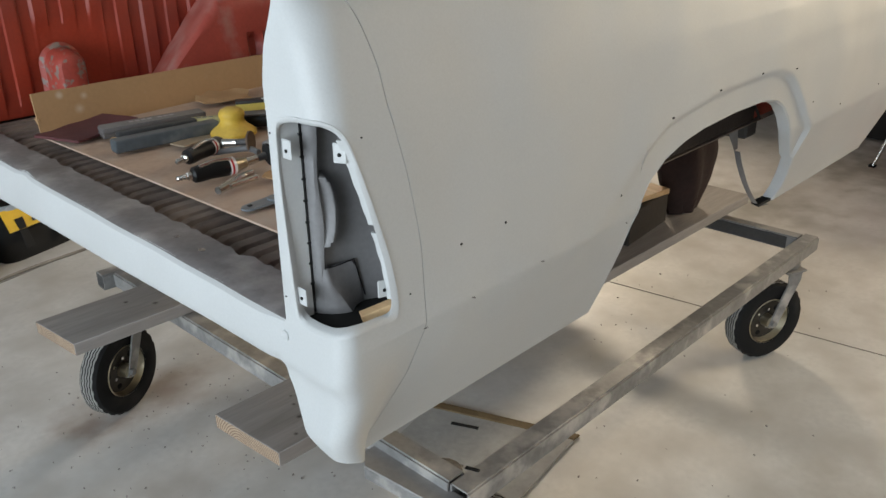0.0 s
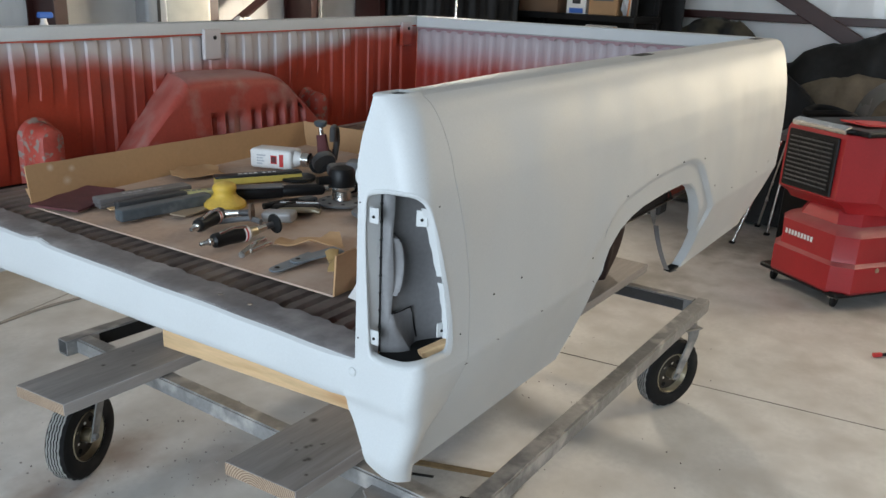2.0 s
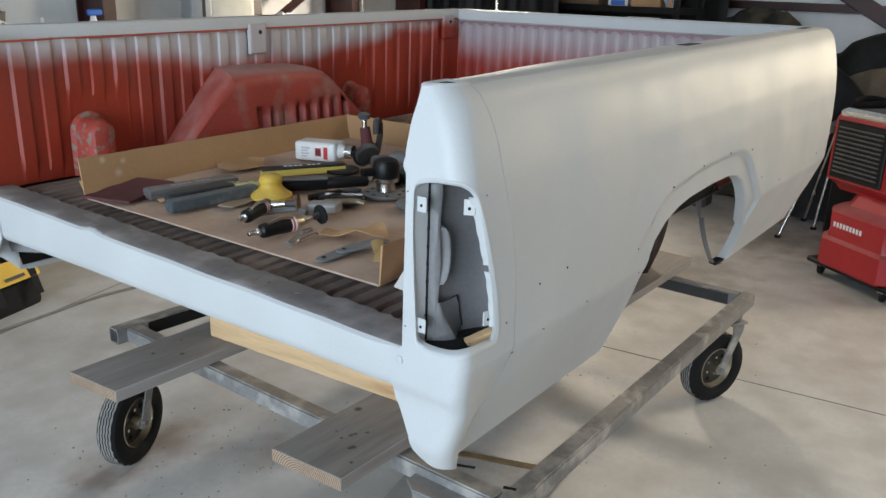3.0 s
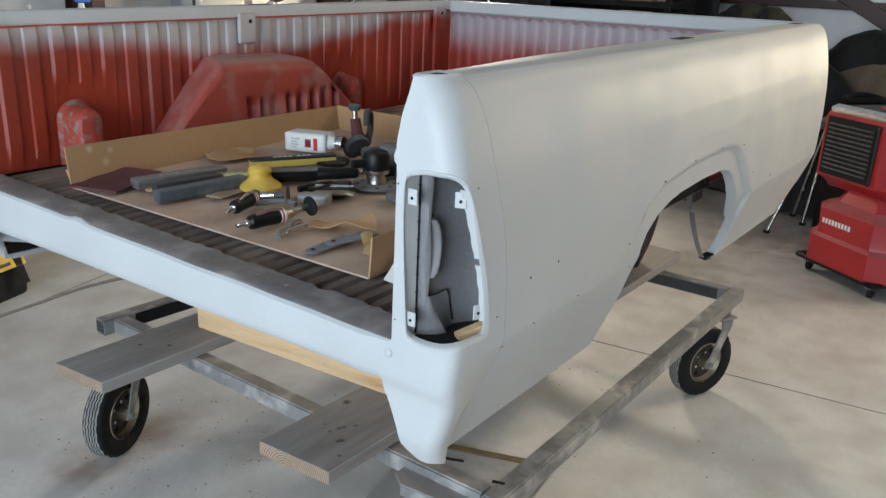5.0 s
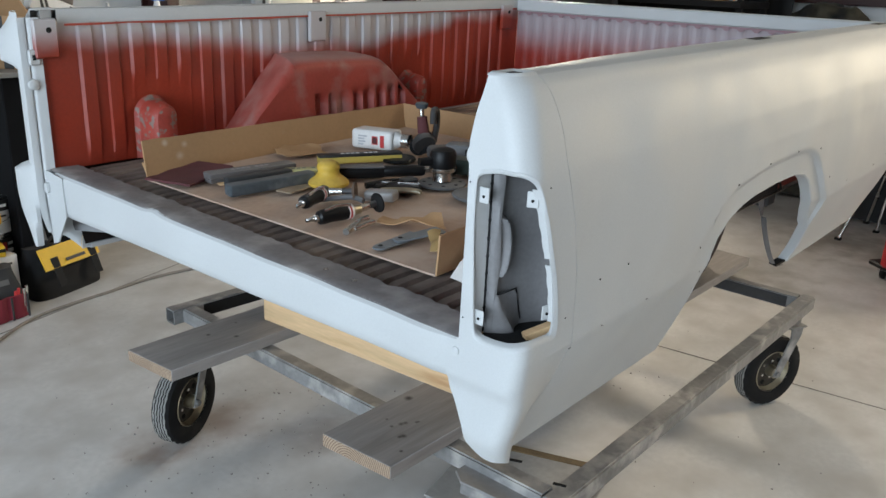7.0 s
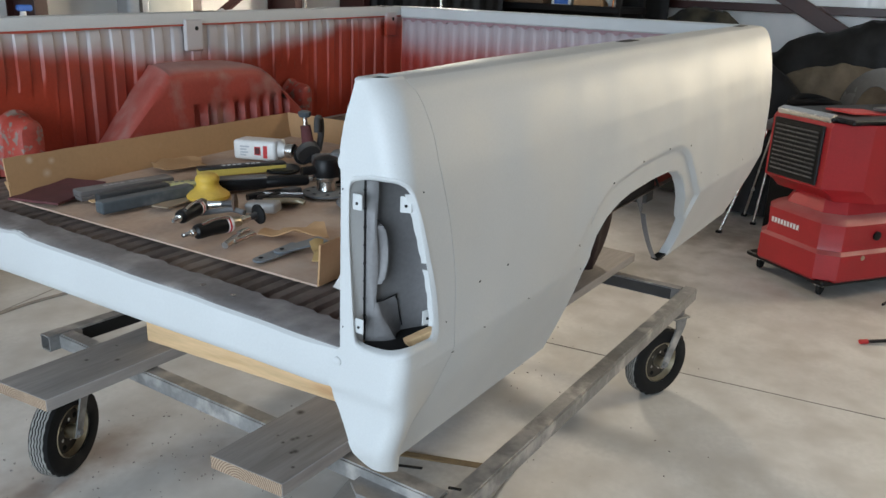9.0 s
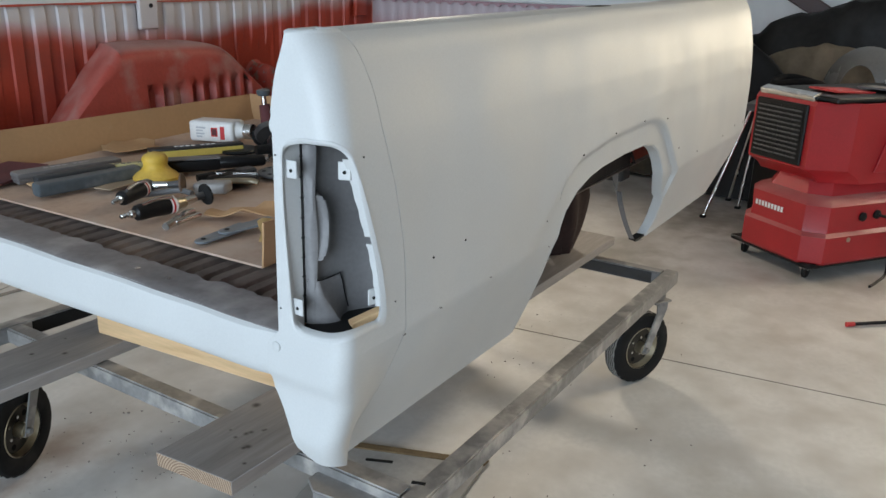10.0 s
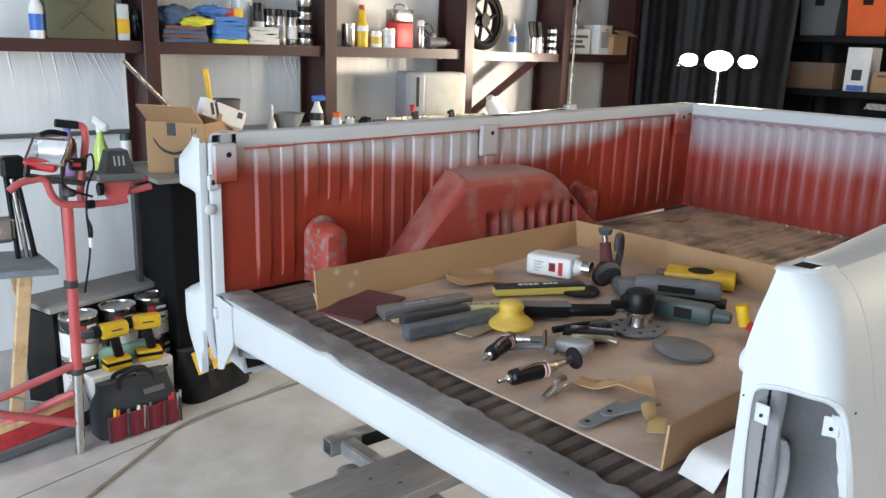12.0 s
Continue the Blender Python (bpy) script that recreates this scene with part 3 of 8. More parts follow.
def pocket_foot():
    """Bottle-shaped stiffener at the foot of the pocket: a bulged face and a fin turned away from it."""
    rows = []
    for k in range(15):
        z = 1.070 - 0.082 * k / 14
        cx = interp(z, [(0.985, 0.088), (1.000, 0.080), (1.045, 0.059), (1.070, 0.060)])
        cy = interp(z, [(0.985, 0.078), (1.000, 0.081), (1.045, 0.093), (1.070, 0.101)])
        fx = interp(z, [(0.985, 0.121), (1.060, 0.108), (1.070, 0.100)])
        left = [(0.0445 + (cx - 0.0445) * q, 0.116 + (cy - 0.116) * q - 0.007 * math.sin(math.pi * q), z) for q in [j / 8 for j in range(9)]]
        rows.append(left + [(cx + (fx - cx) * q, cy + (0.0955 - cy) * q + 0.004 * math.sin(math.pi * q), z) for q in (0.3, 0.65, 1.0)])
    return sheet(rows, 0.0015)


def rail():
    """The folded top rail along a bed side."""
    rows = []
    for k in range(60):
        x = 0.092 + (LEN - 0.092) * k / 59
        w = 0.030 * smooth01(0.50, 0.09, x)
        rows.append([(x, 0.0742, 1.4742), (x, 0.081, 1.4767), (x, 0.098, 1.478), (x, 0.150 - w, 1.478), (x, 0.156 - w, 1.4755), (x, 0.158 - w, 1.468), (x, 0.158 - w, 1.435), (x, 0.154 - w, 1.430)])
    return sheet(rows, -0.002)


def ribs(x0, x1, n, depth=0.007, wid=0.26, edge=0.66):
    def f(x):
        t = (x - x0) / (x1 - x0) * n
        if t < 0 or t > n:
            return 0.0
        t -= math.floor(t)
        return depth * smooth01(0.5 - wid, 0.5 - wid * edge, t) * (1 - smooth01(0.5 + wid * edge, 0.5 + wid, t))
    return f


def inner_wall(x0=0.02):
    """The ribbed inner side wall."""
    g = ribs(0.1236, 2.4064, 26, 0.0095, 0.29, 0.80)
    rows = []
    for i in range(577):
        x = x0 + (LEN - x0) * i / 576
        row = []
        for k in range(15):
            z = 0.975 + (1.437 - 0.975) * k / 14
            near = 1 - max(smooth01(0.13, 0.10, abs(x - 0.43)), smooth01(0.12, 0.09, abs(x - 1.66))) * smooth01(1.25, 1.235, z)
            row.append((x, 0.143 + g(x) * near * smooth01(1.0, 1.03, z) * (1 - smooth01(1.405, 1.42, z)), z))
        rows.append(row)
    return sheet(rows, 0.0)


def front_wall():
    g = ribs(0.16, WID - 0.16, 26, 0.004, 0.30, 0.72)
    rows = []
    for i in range(241):
        y = 0.145 + (WID - 0.29) * i / 240
        rows.append([(LEN - 0.01 - 0.0 - g(y) * smooth01(1.0, 1.03, z) * (1 - smooth01(1.40, 1.415, z)), y, z) for z in [0.975 + 0.47 * k / 14 for k in range(15)]])
    bm = sheet(rows, 0.0)
    return bm


def bed_floor():
    g = ribs(0.17, WID - 0.17, 35, 0.014, 0.37)
    rows = []
    for i in range(341):
        y = 0.143 + (WID - 0.286) * i / 340
        rows.append([(x, y, 0.960 + 0.014 * smooth01(0.105, 0.085, x) + g(y) * smooth01(0.085, 0.13, x)) for x in (0.03, 0.05, 0.085, 0.095, 0.105, 0.13, 0.6, 1.2, 1.8, LEN - 0.03, LEN)])
    return sheet(rows, -0.003)


def wheelhouse():
    """The stamped wheel tub on the bed floor, with short flutes low in its inner face."""
    out = [(0.575, 0.0), (0.595, 0.03), (0.835, 0.296), (0.87, 0.316), (0.92, 0.324), (1.13, 0.320), (1.29, 0.308), (1.36, 0.276), (1.42, 0.222), (1.62, 0.03), (1.645, 0.0)]
    prof = curve_pts([(a, b, 0) for a, b in out], 10)
    rows = []
    for p in prof:
        h = max(0.002, p.y)
        lean = 0.052 * (1 - smooth01(0.88, 1.10, p.x))
        row = [(p.x + lean, 0.140, 0.973 + h), (p.x + lean * 0.6, 0.200, 0.973 + h), (p.x + lean * 0.2, 0.265, 0.973 + h * 0.99), (p.x, 0.300, 0.973 + h * 0.97), (p.x, 0.320, 0.973 + h * 0.93), (p.x, 0.330, 0.973 + h * 0.86)]
        for k in range(1, 13):
            z = h * 0.86 * (1 - k / 12)
            t = (p.x - 0.95) / 0.065
            fl = 0.024 * (smooth01(0.05, 0.2, t % 1) - smooth01(0.65, 0.85, t % 1)) * smooth01(0.19, 0.16, z) * (0.95 < p.x < 1.45) * smooth01(0.98, 0.9, z / h)
            row.append((p.x, 0.330 + 0.012 * k / 12 - fl, 0.973 + z))
        rows.append(row)
    return sheet(rows, 0.0)


def tank_bump(x0, w, h):
    """A round-topped pressing in the side wall."""
    rows = []
    for d, k in ((0.0, 1.35), (0.004, 1.22), (0.010, 1.08), (0.055, 1.0), (0.085, 0.90), (0.100, 0.72), (0.106, 0.4), (0.107, 0.0)):
        row = []
        for j in range(25):
            a = math.pi * j / 24
            x = w / 2 * k * math.cos(a)
            z = h - w / 2 + (w / 2 * k) * math.sin(a)
            row.append((x0 + x, 0.1535 + d, 0.976 + max(0, z)))
        row = [(x0 + w / 2 * k, 0.1535 + d, 0.976)] + row + [(x0 - w / 2 * k, 0.1535 + d, 0.976)]
        rows.append(row)
    return sheet(rows, 0.0)


def sill_dent(y):
    return 0.004 * noise.noise((y * 6, 0, 0)) + 0.010 * math.exp(-((y - 1.24) / 0.03) ** 2)


def sill_cover():
    """The dusty strip over the sill's top, with an uneven inner edge."""
    rows = []
    for k in range(121):
        y = 0.147 + (WID - 0.302) * k / 120
        d = 0.5 * sill_dent(y)
        e = 0.100 + 0.016 * noise.noise((k * 0.28, 3, 0)) + 0.006 * noise.noise((k * 0.8, 7, 0))
        rows.append([(0.0075, y, 0.9825 + d * 1.4), (0.014, y, 0.9850 + d * 1.4), (0.04, y, 0.9855 + d), (0.07, y, 0.9845 + 0.002 * noise.noise((y * 20, 0, 2))), (e, y, 0.9835)])
    return sheet(rows, -0.002)


def sill():
    """The rear cross sill: face, rolled top and lower return."""
    prof = [(0.055, 0.972), (0.022, 0.978), (0.010, 0.982), (0.003, 0.976), (0.001, 0.965), (0.002, 0.90), (0.005, 0.885), (0.014, 0.876), (0.06, 0.874)]
    rows = []
    for k in range(81):
        y = 0.150 + (WID - 0.30) * k / 80
        dent = sill_dent(y)
        drop = interp(y, [(0.15, 0.016), (0.40, 0.012), (0.80, -0.002), (1.25, -0.012), (1.57, -0.022), (1.88, -0.035)])
        tuck = 0.0065 * smooth01(0.215, 0.170, y) + 0.016 * smooth01(WID - 0.20, WID - 0.175, y)
        rows.append([(x + tuck, y, z + (dent if i < 5 else 0) * (0.5 if i < 2 else 0.8) + (drop if i > 4 else 0)) for i, (x, z) in enumerate(prof)])
    return sheet(rows, 0.003)


def edge_point(z):
    """The outer edge of the tail-lamp opening at a height."""
    return Vector(cap_point(interp(z, [(1.008, 0.81), (1.035, 0.815), (1.07, 0.80), (1.13, 0.765), (1.19, 0.725), (1.245, 0.685), (1.283, 0.655), (1.307, 0.61)]), z))


cap_of = {}
for far in (False, True):
    part("side_panel", bend(side_skin(), far), primer, bed, "smooth pale grey primer outer side with a wheel opening")
    # dark sheet just inside the lower part of the panel
    part("panel_inside", bend(sheet([[(x, side_y(x, z) + 0.008, z) for z in [0.700 + 0.255 * j / 8 for j in range(9)]] for x in [0.11 + 0.68 * k / 12 for k in range(13)]], 0.0), far), tub_m, bed, "dark sheet along the inside of the panel")
    part("wheel_arch_lip", bend(arch_lip(), far), primer, bed)
    cap = cap_of[far] = part("rear_corner", bend(rear_cap(), far), primer, bed, "grey primer rear corner with an empty tail-lamp opening")
    part("lamp_flange", bend(tail_flange(), far), primer, cap)
    part("lamp_pocket", bend(tail_pocket(), far), primer_in, cap, "bare grey pressed pocket behind the tail-lamp opening, darkened for its shade")
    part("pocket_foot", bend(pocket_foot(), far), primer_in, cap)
    part("post_inner", bend(post_inner(), far), primer_matte, cap)
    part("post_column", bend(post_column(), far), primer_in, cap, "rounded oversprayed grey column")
    part("foot_seam", bend(sweep([(0.0445, 0.114, 1.074), (0.060, 0.0995, 1.070), (0.080, 0.099, 1.069), (0.107, 0.0965, 1.071), (0.113, 0.0955, 1.045), (0.122, 0.0925, 1.004)], 0.0011, 6), far), void_m, cap, "dark seam round the stiffener")
    # black slab puts the shade at the bottom of the pocket into colour
    part("pocket_shade", bend(box((0.165, 0.098, 0.012), (0.095, 0.068, 0.987)), far), void_m, cap, "black slab that stands for the shade at the pocket's foot")
    if not far:
        part("wood_scrap", bend(box((0.075, 0.020, 0.018), (0.108, 0.030, 1.004), pose(0, 0, 0, 0, -16, -30), 0.001)), new_wood, cap, "yellow scrap of wood")
    # black plate just under the rim gives the stake hole its inner shade
    part("stake_hole", bend(box((0.036, 0.029, 0.003), (0.0635, 0.104, 1.4745)), far), void_m, bed, "dark stake hole in the corner top")
    part("top_rail", bend(rail(), far), primer_matte, bed)
    part("inner_wall", bend(inner_wall(0.02 if far else 0.065), far), red_wall, bed, "ribbed red inner wall oversprayed with grey primer")
    part("wheelhouse", bend(wheelhouse(), far), red_house, bed, "dusty faded red wheel tub")
    # added dark sheet hides the red inner wall behind the wheel opening
    part("well_cover", bend(sheet([[(x, 0.136, z) for z in (0.975, 1.05, 1.13)] for x in (0.78, 1.2, 1.60)], 0.0), far), tub_m, bed, "added dark sheet that hides the red inner wall behind the wheel opening")
    # dark offset copy of the tub, so its underside is not red
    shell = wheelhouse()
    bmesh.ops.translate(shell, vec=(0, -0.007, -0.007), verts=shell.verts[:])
    part("tub_underside", bend(shell, far), tub_m, bed, "dark copy of the wheel tub just under its red skin")
    part("wall_pressing", bend(tank_bump(0.374, 0.098, 0.196), far), red_bump, bed, "chipped red rounded pressing")
    part("wall_pressing", bend(tank_bump(1.645, 0.082, 0.190), far), red_bump, bed, "chipped red rounded pressing")
for far in (False, True):
    # post web inside the tailgate opening
    x0, x1 = (-0.034, 0.024) if far else (0.003, 0.06)
    if far:
        rows = [[(x0 + (x1 - x0) * t + 0.02 * smooth01(0.86, 0.76, z) * (1 - t), 0.1405 + 0.014 * t - 0.012 * math.exp(-((t - 0.42) / 0.06) ** 2), z) for t in [k / 12 for k in range(13)]] for z in [0.775 + 0.68 * k / 12 for k in range(13)]]
    else:
        rows = [[(0.006 + 0.062 * t, cap_point(0, z)[1] - 0.001 + 0.002 * t, z) for t in (0, 0.5, 1)] for z in [0.99 + 0.36 * k / 12 for k in range(13)]]
    part("post_web", bend(sheet(rows, 0.002), far), primer, bed, "pale grey tailgate post")
    if far:
        # the corner stands out above and below its lamp opening
        rows = []
        for k in range(61):
            z = 0.735 + 0.735 * k / 60
            w = smooth01(1.300, 1.322, z) * (1 - 0.85 * smooth01(1.39, 1.475, z)) + smooth01(1.003, 0.985, z)
            tuck = interp(z, [(0.735, 0.085), (0.78, 0.062), (0.84, 0.020), (0.90, 0.0), (1.5, 0.0)])
            thin = [(x0 + 0.001, 0.142), (x0 - 0.002, 0.130), (x0 + 0.002, 0.100), (x0 + 0.020, 0.070), (x0 + 0.035, 0.050), (x0 + 0.042, 0.042)]
            full = [(x0 + 0.001, 0.142), (x0 - 0.012, 0.126), (x0 - 0.020, 0.092), (x0 - 0.024, 0.056), (x0 - 0.018, 0.030), (x0 + 0.030, 0.008)]
            rows.append([(xa + (xb - xa) * w, min(0.142, ya + (yb - ya) * w + tuck), z) for (xa, ya), (xb, yb) in zip(thin, full)])
        part("post_edge", bend(sheet(rows, 0.002), far), primer, bed)
        part("latch_bracket", bend(box((0.034, 0.012, 0.048), (-0.002, 0.158, 1.338), bevel=0.004), far), primer, bed)
        part("bracket_slot", bend(box((0.010, 0.002, 0.016), (-0.004, 0.1642, 1.338)), far), void_m, bed)
        part("buffer", bend(lathe([(0.017, 0), (0.016, 0.010), (0.010, 0.014)], 16, pose(-0.010, 0.148, 1.255, -90, 0, 0)), far), primer, bed)
        lug = part("striker_lug", bend(box((0.036, 0.022, 0.034), (0.0, 0.162, 0.93), bevel=0.006, seg=2), far), primer, bed)
        part("lug_slot", bend(box((0.014, 0.003, 0.016), (0.008, 0.1735, 0.928)), far), void_m, lug)
        part("gusset", bend(prism([(0.150, 0.985), (0.262, 0.978), (0.266, 0.852), (0.188, 0.750), (0.150, 0.738)], 0.004, Matrix(((0, 0, 1, -0.006), (1, 0, 0, 0), (0, 1, 0, 0), (0, 0, 0, 1)))), far), primer, bed)
    if far:
        part("underside_bracket", bend(sheet([[(0.05 + 0.02 * k, 0.20 + 0.03 * k + 0.02 * math.sin(j), 0.90 - 0.02 * j) for j in range(7)] for k in range(6)], 0.003), far), primer_in, bed)
    # outer flange of the opening in two lengths, with a notch between them
    for za, zb in ((1.028, 1.146), (1.160, 1.292)):
        rows = []
        for k in range(13):
            z = za + (zb - za) * k / 12
            p = edge_point(z)
            w = 0.016 + 0.0012 * math.sin(z * 160)
            rows.append([p + Vector((0.001, 0.0025, 0)), p + Vector((-0.002, 0.008, 0)), p + Vector((-0.005, w, 0)), p + Vector((-0.002, w + 0.001, 0))])
        part("flange_strip", bend(sheet(rows, 0.0015), far), primer, cap_of[far], "pale grey outer flange")
    if not far:
        part("buffer", bend(lathe([(0.021, 0), (0.020, 0.010), (0.013, 0.014), (0.0, 0.015)], 20, pose(0.030, 0.145, 1.333, -90, 0, 0))), primer, bed, "round pale grey tailgate buffer")
    for u, z in ((0.022, 1.289), (0.024, 1.030), (0.74, 1.292), (0.90, 1.030)):
        p = Vector(cap_point(u, z))
        q = Vector(cap_point(u + 0.02, z)) - Vector(cap_point(u - 0.02, z))
        part("screw_hole", bend(lathe([(0.0015, 0), (0.0015, 0.0012)], 8, pose(*p, 0, 0, math.degrees(math.atan2(q.y, q.x))) @ pose(0, -0.0002, 0, 90, 0, 0)), far), void_m, bed)
    # tabs that held the tail lamp
    ta, tb = edge_point(1.272), edge_point(1.046)
    for p, u, z in (((0.012, 0.112, 1.268), 0.13, 1.262), ((0.013, 0.108, 1.036), 0.155, 1.058), ((ta.x - 0.008, ta.y + 0.020, 1.272), 0.45, 1.258), ((tb.x - 0.008, tb.y + 0.020, 1.046), 0.52, 1.062)):
        q = Vector(cap_point(u + 0.03, z)) - Vector(cap_point(u - 0.03, z))
        turn = pose(*p, 0, 0, math.degrees(math.atan2(q.y, q.x)))
        tab = part("lamp_tab", bend(merge(None, box((0.021, 0.003, 0.029), bevel=0.0014), turn), far), primer, bed)
        part("screw_hole", bend(lathe([(0.0029, 0), (0.0029, 0.0012)], 10, turn @ pose(0, -0.0015, -0.002, 90, 0, 0)), far), void_m, tab)
    seam = bmesh.new()
    box((0.0022, 0.005, 0.32), (0.0420, 0.1205, 1.155), bm=seam)
    for k in range(8):
        box((0.008, 0.003, 0.003), (0.0420, 0.1190, 1.045 + 0.034 * k), bm=seam)
    part("pocket_seam", bend(seam, far), void_m, bed, "dark unwelded seam in the pocket")
    for sx, w in ((0.037, 0.075), (1.112, 0.085), (2.36, 0.085))[0 if far else 1:]:
        pk = part("stake_pocket", bend(box((w, 0.020, 0.118), (sx, 0.160, 1.392), bevel=0.005), far), red_wall, bed, "oversprayed stake pocket below the rail")
        part("pocket_hole", bend(lathe([(0.0085, 0), (0.0085, 0.001)], 14, pose(sx + w * 0.12, 0.1702, 1.418, -90, 0, 0)), far), void_m, pk)
    for sx in (1.205, 2.36):
        part("rail_hole", bend(box((0.100, 0.032, 0.0012), (sx, 0.128, 1.4790), bevel=0.0004), far), void_m, bed, "dark stake hole in the rail")
    for k, (sx, sz) in enumerate(((0.251, 1.076), (0.360, 1.080), (0.721, 1.026), (0.894, 1.149), (1.096, 1.170), (1.306, 1.172), (1.505, 1.152), (1.655, 1.037), (1.872, 0.989), (2.188, 0.992), (2.347, 1.008), (2.470, 1.004))):
        part("rivet_hole", bend(lathe([(0.0024, 0), (0.0024, 0.0010)], 8, pose(sx, side_y(sx, sz) - 0.0002, sz, 90, 0, 0) @ Matrix.Diagonal((1.9 if 0.8 < sx < 1.6 else 1.0, 1, 1, 1))), far), void_m, bed)
    for sx, sz, tw in ((0.470, 0.969, 32), (0.283, 0.967, 40), (0.175, 0.952, 15), (0.772, 0.948, 55)):
        part("paint_chip", bend(prism([(-0.006, -0.0015), (-0.001, -0.0024), (0.006, 0.0004), (0.002, 0.0022)], 0.0012, pose(sx, side_y(sx, sz) + 0.0004, sz, 90, tw, 0)), far), primer_in, bed, "small chip in the primer")
    part("side_return", bend(sheet([[(x, side_y(x, ZB + 0.003) + d, ZB + e) for d, e in ((0.002, 0.002), (0.025, 0.004), (0.027, 0.02))] for x in (0.12, 0.4, 0.79)], 0.002), far), primer, bed)
    part("side_return", bend(sheet([[(x, side_y(x, ZB + 0.003) + d, ZB + e) for d, e in ((0.002, 0.002), (0.025, 0.004), (0.027, 0.02))] for x in (1.785, 2.1, LEN)], 0.002), far), primer, bed)
for far in (False, True):
    # lower rim of the inner wheel well, seen through the opening
    rows = [[(x, y, z), (x - 0.003, y - 0.014, z), (x - 0.007, y - 0.018, z + 0.003)] for x, y, z in curve_pts([(1.772, 0.140, 0.672), (1.74, 0.150, 0.674), (1.69, 0.150, 0.705), (1.62, 0.150, 0.775), (1.565, 0.150, 0.845), (1.535, 0.150, 0.895)], 6)]
    part("wheel_well_rim", bend(sheet(rows, 0.003), far), primer_in, bed, "dull grey rim of the inner wheel well")
    part("well_tab", bend(sheet([[(1.43 + 0.022 * k + (0.105 - 0.016 * k) * t, 0.153 + 0.004 * t, 1.03 - 0.027 * k) for t in (0, 0.5, 1)] for k in range(6)], 0.002), far), primer_in, bed, "dull grey tab hanging in the wheel well")
    part("rim_foot", bend(prism([(1.70, 0.124), (1.778, 0.122), (1.782, 0.150), (1.715, 0.155)], 0.008, Matrix.Translation((0, 0, 0.684))), far), void_m, bed)
for k in range(4):
    part("floor_crossmember", bend(box((0.07, WID - 0.36, 0.07), (0.50 + 0.6 * k, WID / 2, 0.928), bevel=0.006)), dark_steel, bed)
for hy in (0.49, 0.585):
    part("sill_bolt", bend(lathe([(0.007, 0), (0.007, 0.005)], 6, pose(0.055, hy + 0.0, 0.983))), chrome, bed)
part("sill_lug", bend(lathe([(0.0095, 0), (0.009, 0.003), (0.006, 0.0045)], 18, pose(0.0045, 0.152, 0.956, 0, -90, 0))), primer, bed, "small pale grey lug by the corner")
for hy in (1.60, 1.80):
    part("sill_hole", bend(lathe([(0.005, 0), (0.005, 0.001)], 10, pose(0.0005, hy, 0.935, 0, -90, 0))), void_m, bed)
lilac = mat("mauve_overspray", (0.30, 0.185, 0.205), 0.55, var=0.12, scale=8)
lip_red = mat("bare_red_paint", (0.34, 0.05, 0.03), 0.5, var=0.2, scale=12)
part("rail_shadow_line", bend(sheet([[(0.10 + (LEN - 0.14) * k / 80, 0.1592, z) for z in (1.4345, 1.428 + 0.005 * noise.noise((k * 0.21, 2, 0)))] for k in range(81)], 0.0), True), lip_red, bed, "wavy red line below the rail")
part("front_wall", bend(front_wall()), red_front, bed, "ribbed red front wall oversprayed with grey primer")
part("front_rail", bend(box((0.055, WID - 0.31, 0.056), (LEN - 0.012, WID / 2, 1.4505), bevel=0.006)), primer, bed)
g_ = ribs(0.16, WID - 0.16, 26, 1.0, 0.34, 0.78)
part("front_lip", bend(sheet([[(LEN - 0.0225, y, 1.428), (LEN - 0.0225, y, 1.403 + 0.010 * g_(y))] for y in [0.16 + (WID - 0.32) * k / 260 for k in range(261)]], 0.003)), lilac, bed, "mauve oversprayed lip with a scalloped edge")
part("bed_floor", bend(bed_floor()), bed_floor_m, bed, "dirty brown ribbed steel bed floor")
part("rear_sill", bend(sill()), primer, bed, "pale grey primer rear cross sill with a dented edge")
part("sill_cover", bend(sill_cover()), sill_grey, bed, "dusty grey strip on the bed floor edge")

# ---- trolley ----
trolley = thing("trolley", "welded steel tube trolley on pneumatic casters, dusty", "trolley")


def square_tube(p, q, w=0.056, wall=0.005):
    p, q = Vector(p), Vector(q)
    d = q - p
    bm = bmesh.new()
    h = w / 2
    loops = []
    for s, t in ((h, 0), (h, 1), (h - wall, 1), (h - wall, 0)):
        loops.append([(sx * s, sy * s, t * d.length) for sx, sy in ((-1, -1), (1, -1), (1, 1), (-1, 1))])
    rings = [[bm.verts.new(c) for c in lp] for lp in loops]
    for a, b in zip(rings, rings[1:] + rings[:1]):
        for k in range(4):
            bm.faces.new((a[k], a[(k + 1) % 4], b[(k + 1) % 4], b[k]))
    bmesh.ops.recalc_face_normals(bm, faces=bm.faces[:])
    edges = [e for e in bm.edges if abs((e.verts[0].co - e.verts[1].co).z) > d.length / 2 and abs(abs(e.verts[0].co.x) - h) < 1e-5]
    bmesh.ops.bevel(bm, geom=edges, offset=0.005, segments=2, affect="EDGES")
    rot = d.normalized()
    z = Vector((0, 0, 1))
    side = z.cross(rot).normalized()
    m = Matrix((side, rot.cross(side), rot)).transposed().to_4x4()
    bm.transform(Matrix.Translation(p) @ m)
    return bm


part("side_tube", square_tube((0.384, 0.135, 0.405), (2.325, 0.165, 0.392)), galv, trolley)
part("side_tube", square_tube((0.315, 1.748, 0.417), (2.25, 1.72, 0.392)), galv, trolley, "hollow open-ended steel tube")
part("cross_tube", square_tube((0.378, 1.72, 0.416), (0.404, 0.165, 0.411), 0.054), galv, trolley)
